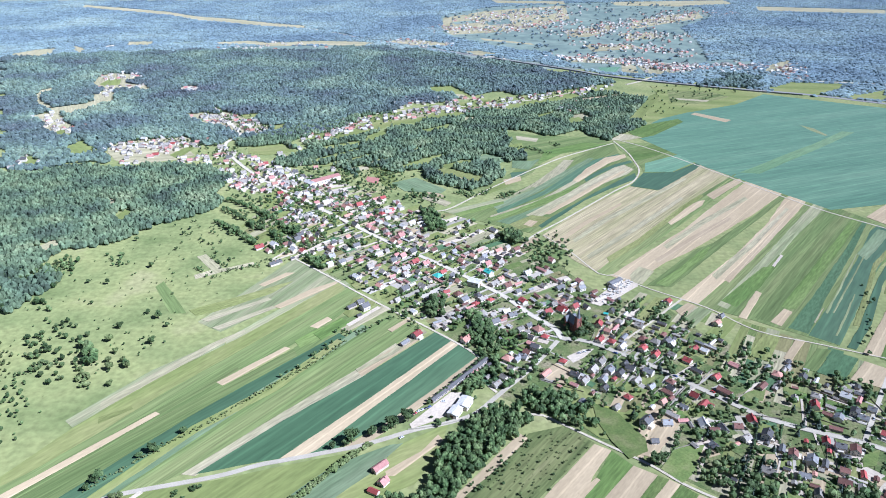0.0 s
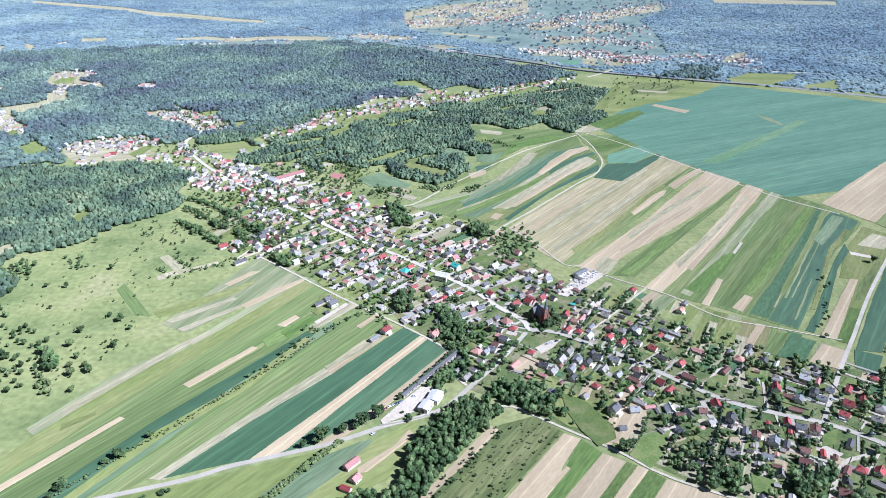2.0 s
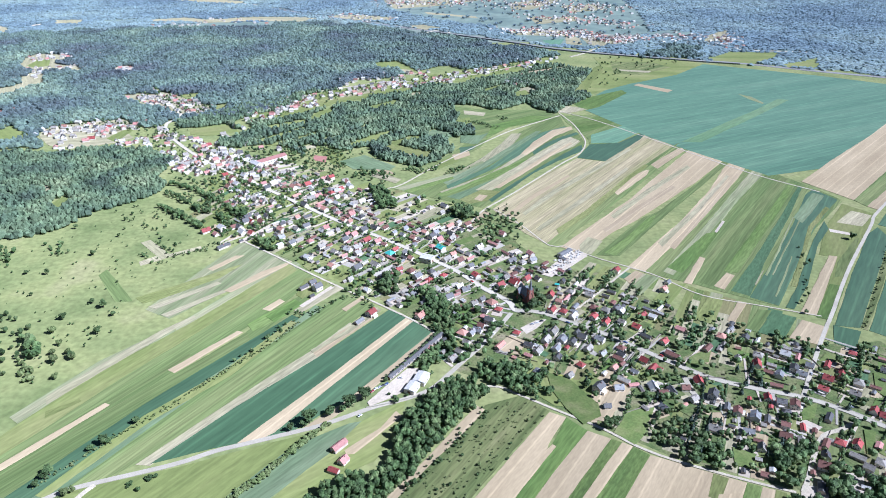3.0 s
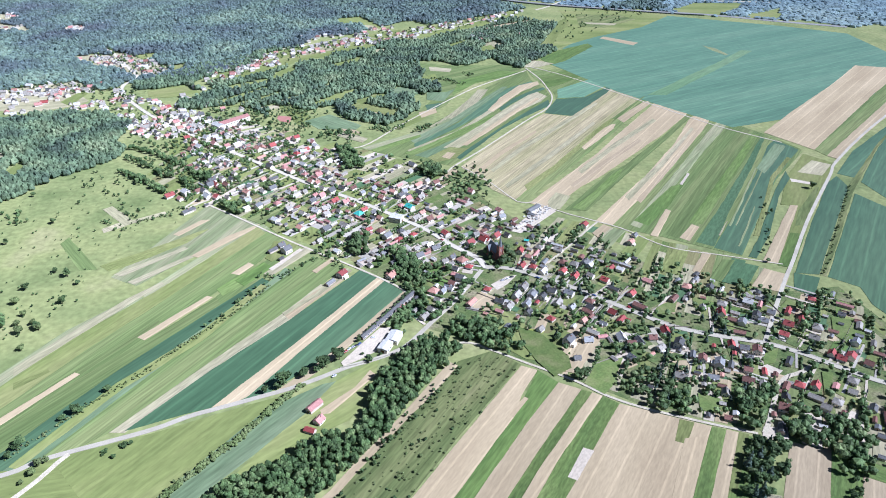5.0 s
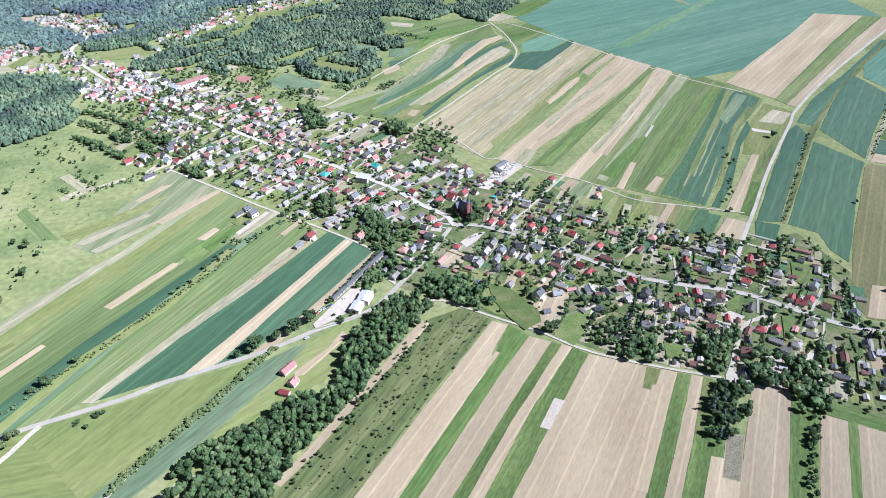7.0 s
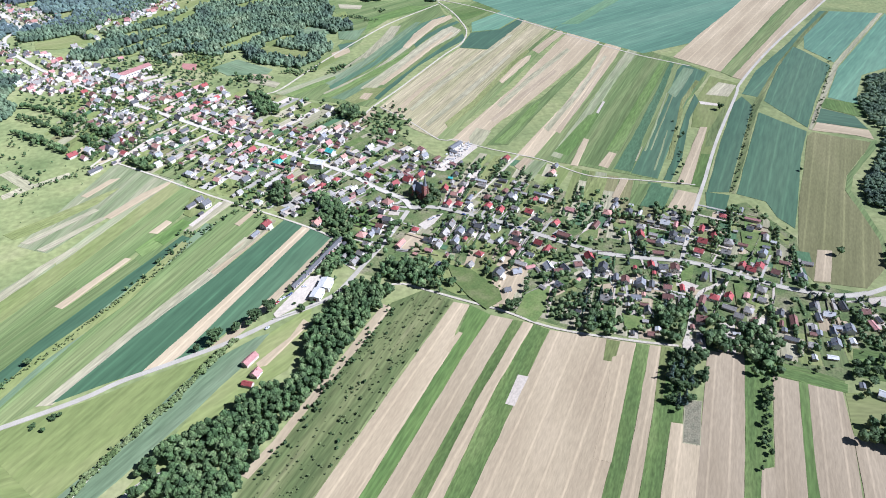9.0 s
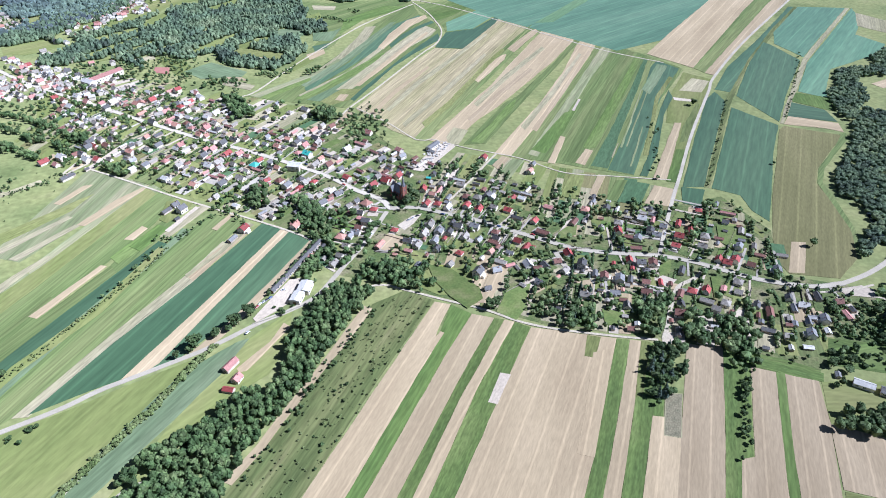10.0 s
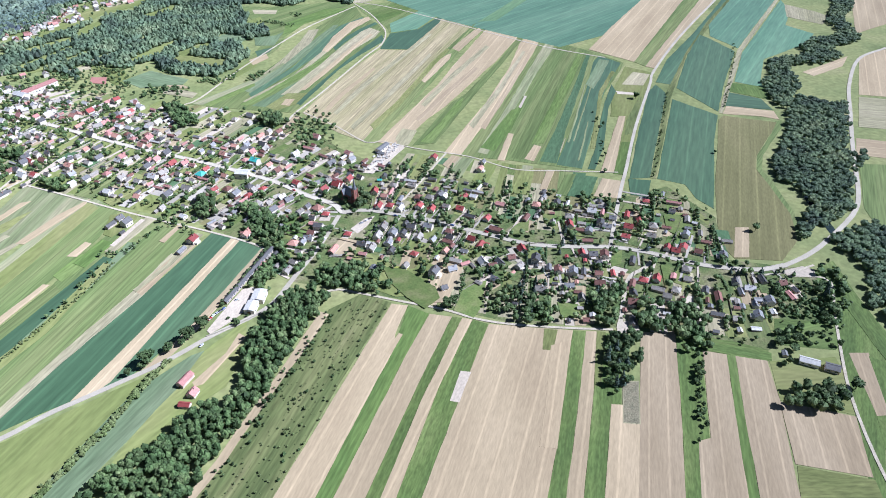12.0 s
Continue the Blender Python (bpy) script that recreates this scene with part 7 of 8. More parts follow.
# ---- larger buildings ----
def hall(name, x, y, turn, w, l, h, rise, roof, wall, label, skylights=0):
    root = new(name)
    part("wall", gabled_walls(w, l, h, rise), wall, root)
    part("roof", gabled_roof(w, l, h, rise, 0.4), roof, root)
    for n in range(int(l // 5)):
        y0 = -l / 2 + 2.5 + 5 * n
        opening("window", root, -w / 2, y0, h * 0.55, 2.4, 1.4, -90, pane_mat)
        opening("window", root, w / 2, y0, h * 0.55, 2.4, 1.4, 90, pane_mat)
    opening("gate", root, 0, -l / 2, 1.6, 3.2, 3.2, 0, wood_door)
    root.matrix_world = pose(x, y, 0.1, 0, 0, turn)
    for k in np.arange(-l / 2, l / 2 + 1, 6):
        q = root.matrix_world @ Vector((0, k, 0))
        HOMES.append((q.x, q.y, turn, "far"))
    return tagged(root, label, "building")


hall("warehouse", 19.1, 479.0, -25, 10.5, 14, 4.5, 1.0, ROOFS["w"][0], plaster, "white flat-pitched warehouse beside the road")
hall("warehouse", 10.6, 467.2, -28, 9, 12.5, 4.2, 0.9, ROOFS["w"][0], plaster, "smaller white warehouse with a pale roof")
hall("stable", 16.4, 515.0, -39, 4.2, 83, 2.8, 1.1, ROOFS["d"][0], barn_wall, "very long dark-roofed stable between trees")
hall("workshop", 200.8, 702.8, -51, 7, 20, 3.6, 1.4, ROOFS["b"][0], plaster, "long blue-grey workshop in the builder's yard")
hall("barn", 399.1, 243.9, -136, 6.5, 14.0, 3.2, 1.8, ROOFS["w"][0], plaster, "long white-roofed barn beside the trees")
hall("barn", 410.3, 232.4, -136, 7.5, 10, 3.2, 2.0, ROOFS["d"][0], barn_wall, "grey-roofed barn beside the white one")
hall("school", -192, 1048, -48, 13, 52, 7.0, 2.5, ROOFS["p"][0], plaster, "long two-storey school with a pale pink roof")
hall("school_wing", -212, 1028, 42, 12, 20, 7.0, 2.5, ROOFS["w"][0], plaster, "white school wing with a pale roof")
hall("community_hall", 37, 699, 62, 11, 14, 6.0, 1.6, ROOFS["w"][0], plaster, "white community hall with a pale metal roof")


# ---- trees ----
def crown_of(kind, h, r, seed):
    """Leaf clumps round the limbs of one tree, with loose sprays of leaves at the rim."""
    state = random.Random(seed)
    places, sizes = [], []
    if kind == "conifer":
        for n in range(9):
            t = n / 8
            for k in range(max(1, round(5 * (1 - t)))):
                a = state.uniform(0, 6.28)
                out = r * 0.55 * (1 - t)
                places.append((math.cos(a) * out, math.sin(a) * out, h * (0.14 + 0.8 * t)))
                s = r * (0.6 - 0.42 * t)
                sizes.append((s, s, h * 0.1))
    else:
        for n in range(8):
            a = n * 0.785 + state.uniform(-0.4, 0.4)
            out, up, s = r * state.uniform(0.3, 0.6), h * state.uniform(0.42, 0.8), r * state.uniform(0.34, 0.5)
            mid = Vector((math.cos(a) * out, math.sin(a) * out, up))
            places.append(mid[:]), sizes.append((s, s, s * 0.9))
            for k in range(26):
                d = Vector((state.gauss(0, 1), state.gauss(0, 1), abs(state.gauss(0, 1)) - 0.3)).normalized()
                q = s * state.uniform(0.16, 0.3)
                places.append((mid + d * s * state.uniform(0.85, 1.1))[:]), sizes.append((q, q, q * 0.8))
        places.append((0, 0, h * 0.58)), sizes.append((r * 0.6, r * 0.6, h * 0.27))
    places, sizes = np.array(places), np.array(sizes)
    bulky = sizes[:, 0] > r * 0.2
    v, f = clumps(places[bulky], sizes[bulky], 1, 0.15)
    v2, f2 = clumps(places[~bulky], sizes[~bulky], 0, 0.25)
    v, f = np.concatenate([v, v2]), np.concatenate([f, f2 + len(v)])
    spray = []
    for n in range(120):
        k = state.randrange(len(places))
        d = Vector((state.gauss(0, 1), state.gauss(0, 1), state.gauss(0, 1))).normalized()
        c = Vector([p + q * s * 1.12 for p, q, s in zip(places[k], d, sizes[k])])
        a, b = Vector((state.gauss(0, 1), state.gauss(0, 1), state.gauss(0, 1))) * 0.22, Vector((state.gauss(0, 1), state.gauss(0, 1), state.gauss(0, 1))) * 0.22
        spray += [c + a, c + b, c - a]
    first = len(v)
    v = np.concatenate([v, np.array([p[:] for p in spray])])
    f = np.concatenate([f, first + np.arange(len(spray)).reshape(-1, 3)])
    return v, f


def trunk_of(h, r, seed):
    """A tapered trunk with a few limbs."""
    state = random.Random(seed)
    bm = bmesh.new()

    def limb(a, b, r0, r1):
        d = b - a
        m = Matrix.Translation((a + b) / 2) @ d.to_track_quat("Z", "Y").to_matrix().to_4x4()
        bmesh.ops.create_cone(bm, cap_ends=True, segments=7, radius1=r0, radius2=r1, depth=d.length, matrix=m)

    fork = Vector((state.uniform(-0.3, 0.3), state.uniform(-0.3, 0.3), h * 0.4))
    limb(Vector((0, 0, -0.3)), fork, h * 0.03, h * 0.02)
    for n in range(4):
        a = n * 1.57 + state.uniform(-0.5, 0.5)
        limb(fork - Vector((0, 0, 0.2)), Vector((math.cos(a) * r * 0.5, math.sin(a) * r * 0.5, h * 0.68)), h * 0.016, h * 0.005)
    return bm


TREES = {}
TREE_KINDS = {  # height, radius, leaves, label
    "oak": (11.0, 4.6, "broad", "broad dark green leafy tree"),
    "maple": (9.0, 3.6, "broad", "round-crowned green leafy tree"),
    "apple": (5.0, 2.4, "light", "small light green fruit tree"),
    "spruce": (12.0, 2.8, "pine", "tall dark green spruce"),
    "willow": (8.0, 3.9, "light", "wide grey-green willow by the meadow"),
    "bush": (3.0, 1.9, "broad", "low dense green bush"),
}


def tree(kind, x, y, grow=1.0):
    """One tree, built in two forms of each kind and then copied."""
    form = random.randrange(2)
    m = pose(x, y, 0.05, 0, 0, random.uniform(0, 360)) @ Matrix.Diagonal((grow, grow, grow * random.uniform(0.85, 1.15), 1))
    if (kind, form) in TREES:
        return copy_thing(TREES[kind, form], m)
    h, r, leaves, label = TREE_KINDS[kind]
    root = new("bush" if kind == "bush" else "tree")
    part("trunk", trunk_of(h, r, form + 5), bark, root)
    v, f = crown_of("conifer" if kind == "spruce" else kind, h, r, form * 11 + 3)
    crown = arrays("crown", v, f, LEAVES[leaves])
    crown.parent = root
    tagged(root, label, "bush" if kind == "bush" else "tree", "trees among the fields")
    root.matrix_world = m
    TREES[kind, form] = root
    return root


CROPPED = [(min(p[0] for p in q), max(p[0] for p in q), min(p[1] for p in q), max(p[1] for p in q), q) for crop, q in FIELDS if crop in ("court", "lawn", "wheat", "rye", "bare", "soil", "pale", "oat")]


def clear(x, y, gap):
    """Whether a place is free of streets and houses."""
    if any((p.x - x) ** 2 + (p.y - y) ** 2 < (w / 2 + gap) ** 2 for w, line in ROADS for p in line if abs(p.x - x) < 15 and abs(p.y - y) < 15):
        return False
    for x0, x1, y0, y1, pts in CROPPED:
        if x0 < x < x1 and y0 < y < y1 and inside(pts, np.array([x]), np.array([y]))[0]:
            return False
    return all((a - x) ** 2 + (b - y) ** 2 > (5.0 + gap) ** 2 for a, b, _, _ in HOMES)


def row(kinds, a, b, step, spread=1.5, grow=(0.7, 1.1)):
    """Trees along a line of the plan."""
    a, b = Vector(a), Vector(b)
    n = max(1, int((b - a).length / step))
    for k in range(n + 1):
        p = a.lerp(b, (k + random.uniform(-0.35, 0.35)) / n)
        tree(random.choice(kinds), p.x + random.gauss(0, spread), p.y + random.gauss(0, spread), random.uniform(*grow))


def strewn(kinds, pts, count, grow=(0.7, 1.1), gap=1.0):
    """Trees scattered over a plan, clear of streets and houses."""
    xs, ys = [p[0] for p in pts], [p[1] for p in pts]
    made = tries = 0
    while made < count and tries < count * 30:
        tries += 1
        x, y = random.uniform(min(xs), max(xs)), random.uniform(min(ys), max(ys))
        if inside(pts, np.array([x]), np.array([y]))[0] and clear(x, y, gap):
            tree(random.choice(kinds), x, y, random.uniform(*grow))
            made += 1


def thicket(name, label, pts, count, low, high, leaves="broad", gap=1.5, line=False, spread=1.0):
    """Many crowns of leaf clumps over a plan, or along a line, as one object."""
    places = []
    xs, ys = [p[0] for p in pts], [p[1] for p in pts]
    path = eased(pts, 2.0) if line else None
    tries = made = 0
    while made < count and tries < count * 12:
        tries += 1
        if line:
            p = random.choice(path)
            x, y = p.x + random.gauss(0, gap), p.y + random.gauss(0, gap)
        else:
            x, y = random.uniform(min(xs), max(xs)), random.uniform(min(ys), max(ys))
            if not inside(pts, np.array([x]), np.array([y]))[0] or not clear(x, y, gap):
                continue
        made += 1
        h = random.uniform(low, high)
        r = h * random.uniform(0.3, 0.45) * spread
        places.append((x, y, h, r))
    x, y, h, r = np.array(places).T
    v, f = foliage(x, y, h, r, 7 if line else 10)
    return tagged(arrays(name, v, f, LEAVES[leaves]), label, "trees", kind="stuff")


VILLAGE_EAST = [(-240, 1029), (-28, 913), (77, 871), (138, 775), (154, 726), (204, 664), (243, 656), (274, 582), (337, 556), (351, 532), (403, 505), (462, 506), (472, 436), (434, 374), (508, 326), (462, 278), (381, 267), (340, 297), (284, 334), (206, 373), (162, 409), (128, 436), (86, 468), (51, 491), (41, 545), (5, 590), (-45, 642), (-98, 687), (-155, 746), (-213, 776)]
VILLAGE_WEST = [(-400, 1141), (-217, 1112), (-82, 1113), (-61, 798), (-100, 749), (-190, 781), (-231, 772), (-347, 1028)]
thicket("garden_trees", "dark green garden trees between the houses", VILLAGE_EAST, 540, 4.0, 10.0)
thicket("garden_trees", "light green fruit trees in the gardens", VILLAGE_EAST, 420, 2.2, 5.0, "light")
thicket("garden_trees", "dark green garden trees between far houses", VILLAGE_WEST, 420, 3.5, 9.0)
rows_of_shrubs = []
for a, b in PLOT_LINES:
    high = random.uniform(2.0, 6.5)
    for k in range(int((b - a).length / (high * 0.42))):
        p = a.lerp(b, (k + 0.5) * high * 0.42 / (b - a).length)
        if random.random() < 0.85 and clear(p.x, p.y, 0.4):
            rows_of_shrubs.append((p.x + random.gauss(0, 0.4), p.y + random.gauss(0, 0.4), high * random.uniform(0.7, 1.2), high * random.uniform(0.28, 0.42)))
v, f = foliage(*np.array(rows_of_shrubs).T, 6)
tagged(arrays("plot_hedges", v, f, LEAVES["broad"]), "tall green hedges and tree rows between garden plots", "hedge", kind="stuff")
# groves round the church and along the back gardens
thicket("thicket", "dense dark trees behind the gardens", [(84, 509), (115, 494), (150, 469), (146, 436), (103, 454), (72, 472), (63, 486)], 95, 6, 11, "broad", 0.5)
thicket("thicket", "dark garden trees round the houses", [(152, 670), (240, 650), (271, 576), (334, 551), (395, 502), (455, 496), (464, 433), (429, 376), (500, 325), (459, 279), (388, 274), (344, 303), (286, 337), (209, 379), (166, 412), (187, 492), (134, 560)], 150, 4.5, 9.5, "broad", 0.3)
thicket("thicket", "tall dark trees between back gardens and fields", [(201, 431), (222, 406), (290, 378), (302, 357), (285, 335), (206, 374), (187, 395)], 30, 5, 10, "broad", 0.6)
thicket("thicket", "tall dark trees below the lower street", [(314, 353), (359, 351), (358, 319), (338, 298), (301, 326)], 50, 5.5, 11, "broad", 0.5)
thicket("thicket", "tall dark trees between houses and fields", [(274.1, 373.2), (299.5, 379.5), (316.4, 370.1), (300.5, 346.6), (276.3, 336.8), (262.7, 346.2)], 32, 8, 13, "broad", 0.5)
thicket("thicket", "tall dark trees at the village edge", [(314.8, 350.7), (329.4, 354.9), (327.4, 336.3), (328.9, 324), (316.3, 311.6), (300.4, 322.6)], 24, 8, 13, "broad", 0.5)
thicket("thicket", "dark trees behind the rubble heap", [(269.1, 332), (295.1, 317.7), (280.4, 287.7), (246.1, 292.9)], 36, 6, 11, "broad", 0.5)
thicket("thicket", "tall dark garden trees beside the track", [(236.4, 403.3), (237.2, 382.2), (235.2, 356.6), (221.6, 357.4), (218.1, 365.5)], 16, 8, 13, "broad", 0.5)
thicket("thicket", "garden trees beside the track", [(208.2, 400.5), (229.9, 411.5), (220.9, 378), (203, 380.8)], 14, 6, 10, "broad", 0.5)
thicket("thicket", "dark trees along the field edge", [(344.6, 333.6), (370.1, 335.9), (337.9, 284), (310.1, 288.3)], 40, 7, 12, "broad", 0.5)
thicket("hedgerow", "dark hedge between two gardens", [(264.8, 454.9), (244.7, 416.7), (223.6, 381)], 46, 2.5, 4.5, "broad", 0.6, True)
tree("oak", 165.1, 407.1, 1.1)
thicket("thicket", "dense trees behind the houses", [(29, 607), (94, 587), (58, 564), (41, 545), (21, 589)], 110, 5, 10, "broad", 0.5)
thicket("thicket", "orchard trees and bushes", [(443, 334), (491, 311), (455, 273), (419, 295)], 120, 3, 7, "broad", 0.5)
thicket("thicket", "trees round the long stable", [(-9, 478), (35, 543), (52, 546), (56, 515), (27, 496), (30, 482), (9, 507)], 70, 4, 9, "broad", 1)
thicket("hedgerow", "dense hedge of bushes along the ditch", [(-59, 429), (-80, 406), (-99, 382), (-127, 351), (-146, 331), (-162, 309)], 430, 1.8, 4, "light", 1.5, True, spread=1.35)
thicket("hedgerow", "bushes along the dirt track", [(70, 434), (42, 402), (14, 369), (-12, 335), (-30, 312), (-50, 293)], 60, 2, 4.5, "broad", 3.0, True)
thicket("hedgerow", "line of bushes along the field ditch", [(-265, 379), (-240, 409), (-224, 427), (-193, 460), (-160, 501), (-121, 545), (-99, 579)], 300, 1.3, 2.8, "light", 1.3, True)
thicket("hedgerow", "bushes along the meadow track", [(-262, 733), (-238, 745), (-221, 761), (-200, 761)], 40, 2, 4, "broad", 2, True)
thicket("thicket", "scattered meadow bushes", [(-488, 651), (-462, 763), (-370, 841), (-325, 870), (-190, 781), (-262, 628), (-286, 535), (-319, 461), (-368, 447)], 75, 1.2, 3.2, "broad", 1)
thicket("thicket", "clump of broad bushes in the meadow", [(-423, 584), (-408, 594), (-376, 542), (-375, 521), (-390, 525)], 26, 4, 8, "broad", 1)
thicket("thicket", "clump of tall meadow trees", [(-361, 570), (-349, 572), (-325, 534), (-326, 526), (-341, 538)], 16, 8, 12, "broad", 0)
thicket("thicket", "grey-green willow thicket in the meadow", [(-350, 534), (-344, 538), (-320, 509), (-322, 494), (-332, 502)], 20, 4, 7, "light", 0)
thicket("thicket", "trees at the edge of the meadow", [(-451, 658), (-445, 664), (-410, 619), (-410, 609), (-433, 630)], 12, 5, 9, "broad", 0)
thicket("thicket", "reeds and willows in a wet hollow", [(-461, 579), (-429, 574), (-397, 517), (-416, 505)], 60, 2.5, 5, "light", 0)
thicket("hedgerow", "bushes beside the pale track", [(-300, 739), (-275, 716), (-255, 733), (-223, 747)], 26, 2, 5, "broad", 2, True)
thicket("hedgerow", "bushes beside the sandy plot", [(-291, 768), (-264, 743)], 12, 3, 5, "broad", 1.5, True)
thicket("hedgerow", "trees below the village track", [(-109, 600), (-87, 594), (-68, 613), (-46, 630), (-42, 638)], 24, 3, 6, "broad", 2.5, True)
thicket("hedgerow", "shrubs along the grey strip", [(-166, 509), (-150, 521), (-135, 538), (-107, 580), (-86, 598)], 20, 3, 5.5, "broad", 2, True)
thicket("thicket", "dense trees beside the track", [(-58, 638), (-40, 643), (-26, 614), (-21, 594), (-38, 606)], 14, 4, 7, "broad", 0.5)
thicket("hedgerow", "row of dense trees between garden plots", [(249, 610), (239, 595), (225, 578), (212, 562)], 30, 4, 7, "broad", 1.6, True)
thicket("thicket", "trees in front of the wood", [(-487, 749), (-462, 779), (-435, 742), (-444, 715), (-468, 708)], 26, 5, 10, "broad", 0)
tree("maple", -390, 699, 0.8)
tree("oak", -356, 743, 0.8)
tree("maple", -343, 791, 0.8)
tree("maple", -405, 819, 0.8)
tree("oak", -317, 633, 0.8)
tree("oak", -302, 623, 0.8)
tree("oak", -287, 607, 0.8)
tree("maple", -387, 653, 0.8)
tree("oak", -335, 604, 0.8)
tree("oak", -414, 702, 0.8)
tree("oak", -291, 575, 0.8)
tree("oak", -300, 536, 0.8)
thicket("hedgerow", "row of trees between garden strips", [(-325, 966), (-277, 928), (-233, 880), (-193, 832)], 75, 5, 10, "broad", 2.6, True)
thicket("hedgerow", "row of trees between garden strips", [(-323, 928), (-273, 880), (-232, 842), (-206, 806)], 75, 5, 10, "broad", 2.6, True)
thicket("hedgerow", "row of trees between garden strips", [(-317, 880), (-278, 841), (-246, 806)], 75, 5, 10, "broad", 2.6, True)
thicket("thicket", "trees among far gardens", [(-236, 1112), (-143, 1143), (-82, 1113), (5, 1030), (-12, 934), (-73, 980), (-128, 1004)], 120, 4, 8, "broad", 1)
thicket("far_copse", "copses between far fields and houses, tinted blue like haze", [(0.4, 2677.7), (-12.4, 3232), (212.5, 3602.8), (674.5, 3826.7), (959.1, 3890.1), (1294.4, 3623.2), (1225.1, 3253), (960.9, 2877.7), (908.8, 2512.8), (823.2, 2175), (694.1, 1951.4), (542, 1918.1), (367.7, 2103.1), (348.9, 2271.7), (147.5, 2440.3)], 420, 5, 9, "far", 0, spread=2.6)
thicket("thicket", "scattered trees and bushes in rough meadow", [(537.5, 1786.4), (781.5, 1735.3), (788.8, 1684.8), (678.4, 1579.2), (542.5, 1504.5), (410.7, 1408.4)], 60, 4, 9, "broad", 1)
thicket("hedgerow", "row of dark trees between small fields", [(141.6, 1242.3), (161.5, 1230.1), (178, 1218.4), (193.2, 1193.2)], 46, 3, 6, "broad", 4, True)
thicket("hedgerow", "row of dark trees between small fields", [(208.6, 1259.4), (223.6, 1250.9)], 14, 3, 6, "broad", 4, True)
thicket("hedgerow", "row of dark trees between small fields", [(22.5, 1000.6), (48.2, 986.5), (71.1, 1002)], 40, 4, 7, "broad", 4, True)
thicket("hedgerow", "row of dark trees between small fields", [(-47.1, 986.3), (-29.9, 985), (-4.1, 973.7)], 40, 4, 8, "broad", 5, True)
thicket("hedgerow", "row of dark trees between small fields", [(77.2, 967.7), (96.4, 987.9), (110.7, 999.1)], 24, 4, 8, "broad", 4, True)
thicket("thicket", "trees round the church", [(128, 615), (142, 621), (151, 620), (155, 601), (150, 584), (140, 583), (128, 593)], 34, 7, 12, "broad", 0)
thicket("thicket", "trees by the field edge", [(107, 833), (155, 851), (172, 797), (152, 746), (118, 751), (105, 789)], 60, 4, 9, "broad", 0.5)
thicket("thicket", "dense garden trees", [(274, 582), (297, 559), (334, 551), (348, 527), (389, 504), (380, 490), (312, 511), (271, 505), (257, 545)], 60, 4, 9, "broad", 1)
thicket("hedgerow", "trees along the river bank", [(514, 332), (491, 298), (452, 267)], 40, 5, 10, "broad", 2, True)
thicket("garden_trees", "garden trees of the far hamlet", [(-284, 1257), (-190, 1404), (-92, 1465), (8, 1546), (141, 1597), (259, 1668), (369, 1751)], 260, 3.5, 8, "broad", 22, True)
thicket("garden_trees", "garden trees of the far hamlet", [(-507, 1496), (-438, 1424), (-360, 1351)], 160, 3.5, 8, "broad", 20, True)
thicket("garden_trees", "garden trees of the far hamlet", [(-628, 1255), (-575, 1285), (-482, 1270), (-428, 1234), (-384, 1180)], 140, 3.5, 8, "broad", 20, True)
thicket("thicket", "low bushes in the rough meadow", [(74, 439), (102, 450), (120, 430), (58, 357), (-7, 278), (-23, 261), (-58, 275), (-30, 316), (19, 377)], 330, 0.6, 2.4, "light", 0.5)
row(['oak'], (-238, 412), (-228, 421), 16, 1, (0.75, 0.9))
row(['oak'], (-228, 421), (-215, 439), 16, 1, (0.75, 0.9))
row(['willow'], (-237, 373), (-240, 368), 6, 1, (0.7, 0.9))
row(['willow'], (-240, 368), (-243, 360), 6, 1, (0.7, 0.9))
row(['willow'], (-243, 360), (-247, 356), 6, 1, (0.7, 0.9))
strewn(['bush'], [(-206, 375), (-189, 381), (-176, 386), (-190, 369)], 9, (0.7, 1.1))
thicket("hedgerow", "dense shrubs along the long stable", [(-12.4, 481), (9.2, 508.8), (30.9, 537.8), (42.1, 552.3)], 60, 3.5, 6, "broad", 0.9, True)
thicket("hedgerow", "big shady trees along the village road", [(54.1, 496.9), (65, 511.8), (76.5, 527.5), (90, 545.6), (100.7, 559.1)], 16, 8, 11, "broad", 1.2, True, spread=1.1)
thicket("thicket", "trees behind the long stable", [(12.9, 495.8), (25.6, 516.9), (41, 533.2), (51.3, 540), (34.8, 507.3), (22.5, 491.5)], 34, 5, 9, "broad", 0.3)
thicket("thicket", "scattered shrubs in the open meadow", [(-461.5, 768.6), (-373.7, 860.5), (-289, 819.2), (-251.1, 752.9), (-278.6, 649.6), (-316.7, 568.6), (-353.6, 535.5)], 60, 1.5, 4.0, "broad", 1)
thicket("thicket", "scattered shrubs in the open meadow", [(-315.8, 608.2), (-272.6, 649.2), (-276.8, 575.1), (-314.9, 492.3), (-340.3, 486.7), (-343.3, 534.7)], 30, 1.5, 4.0, "broad", 1)
thicket("thicket", "trees and shrubs at the wood edge", [(-380.1, 879.5), (-340.1, 895.7), (-267.2, 817.6), (-294, 786.8), (-339.7, 823)], 30, 3, 7, "broad", 1)
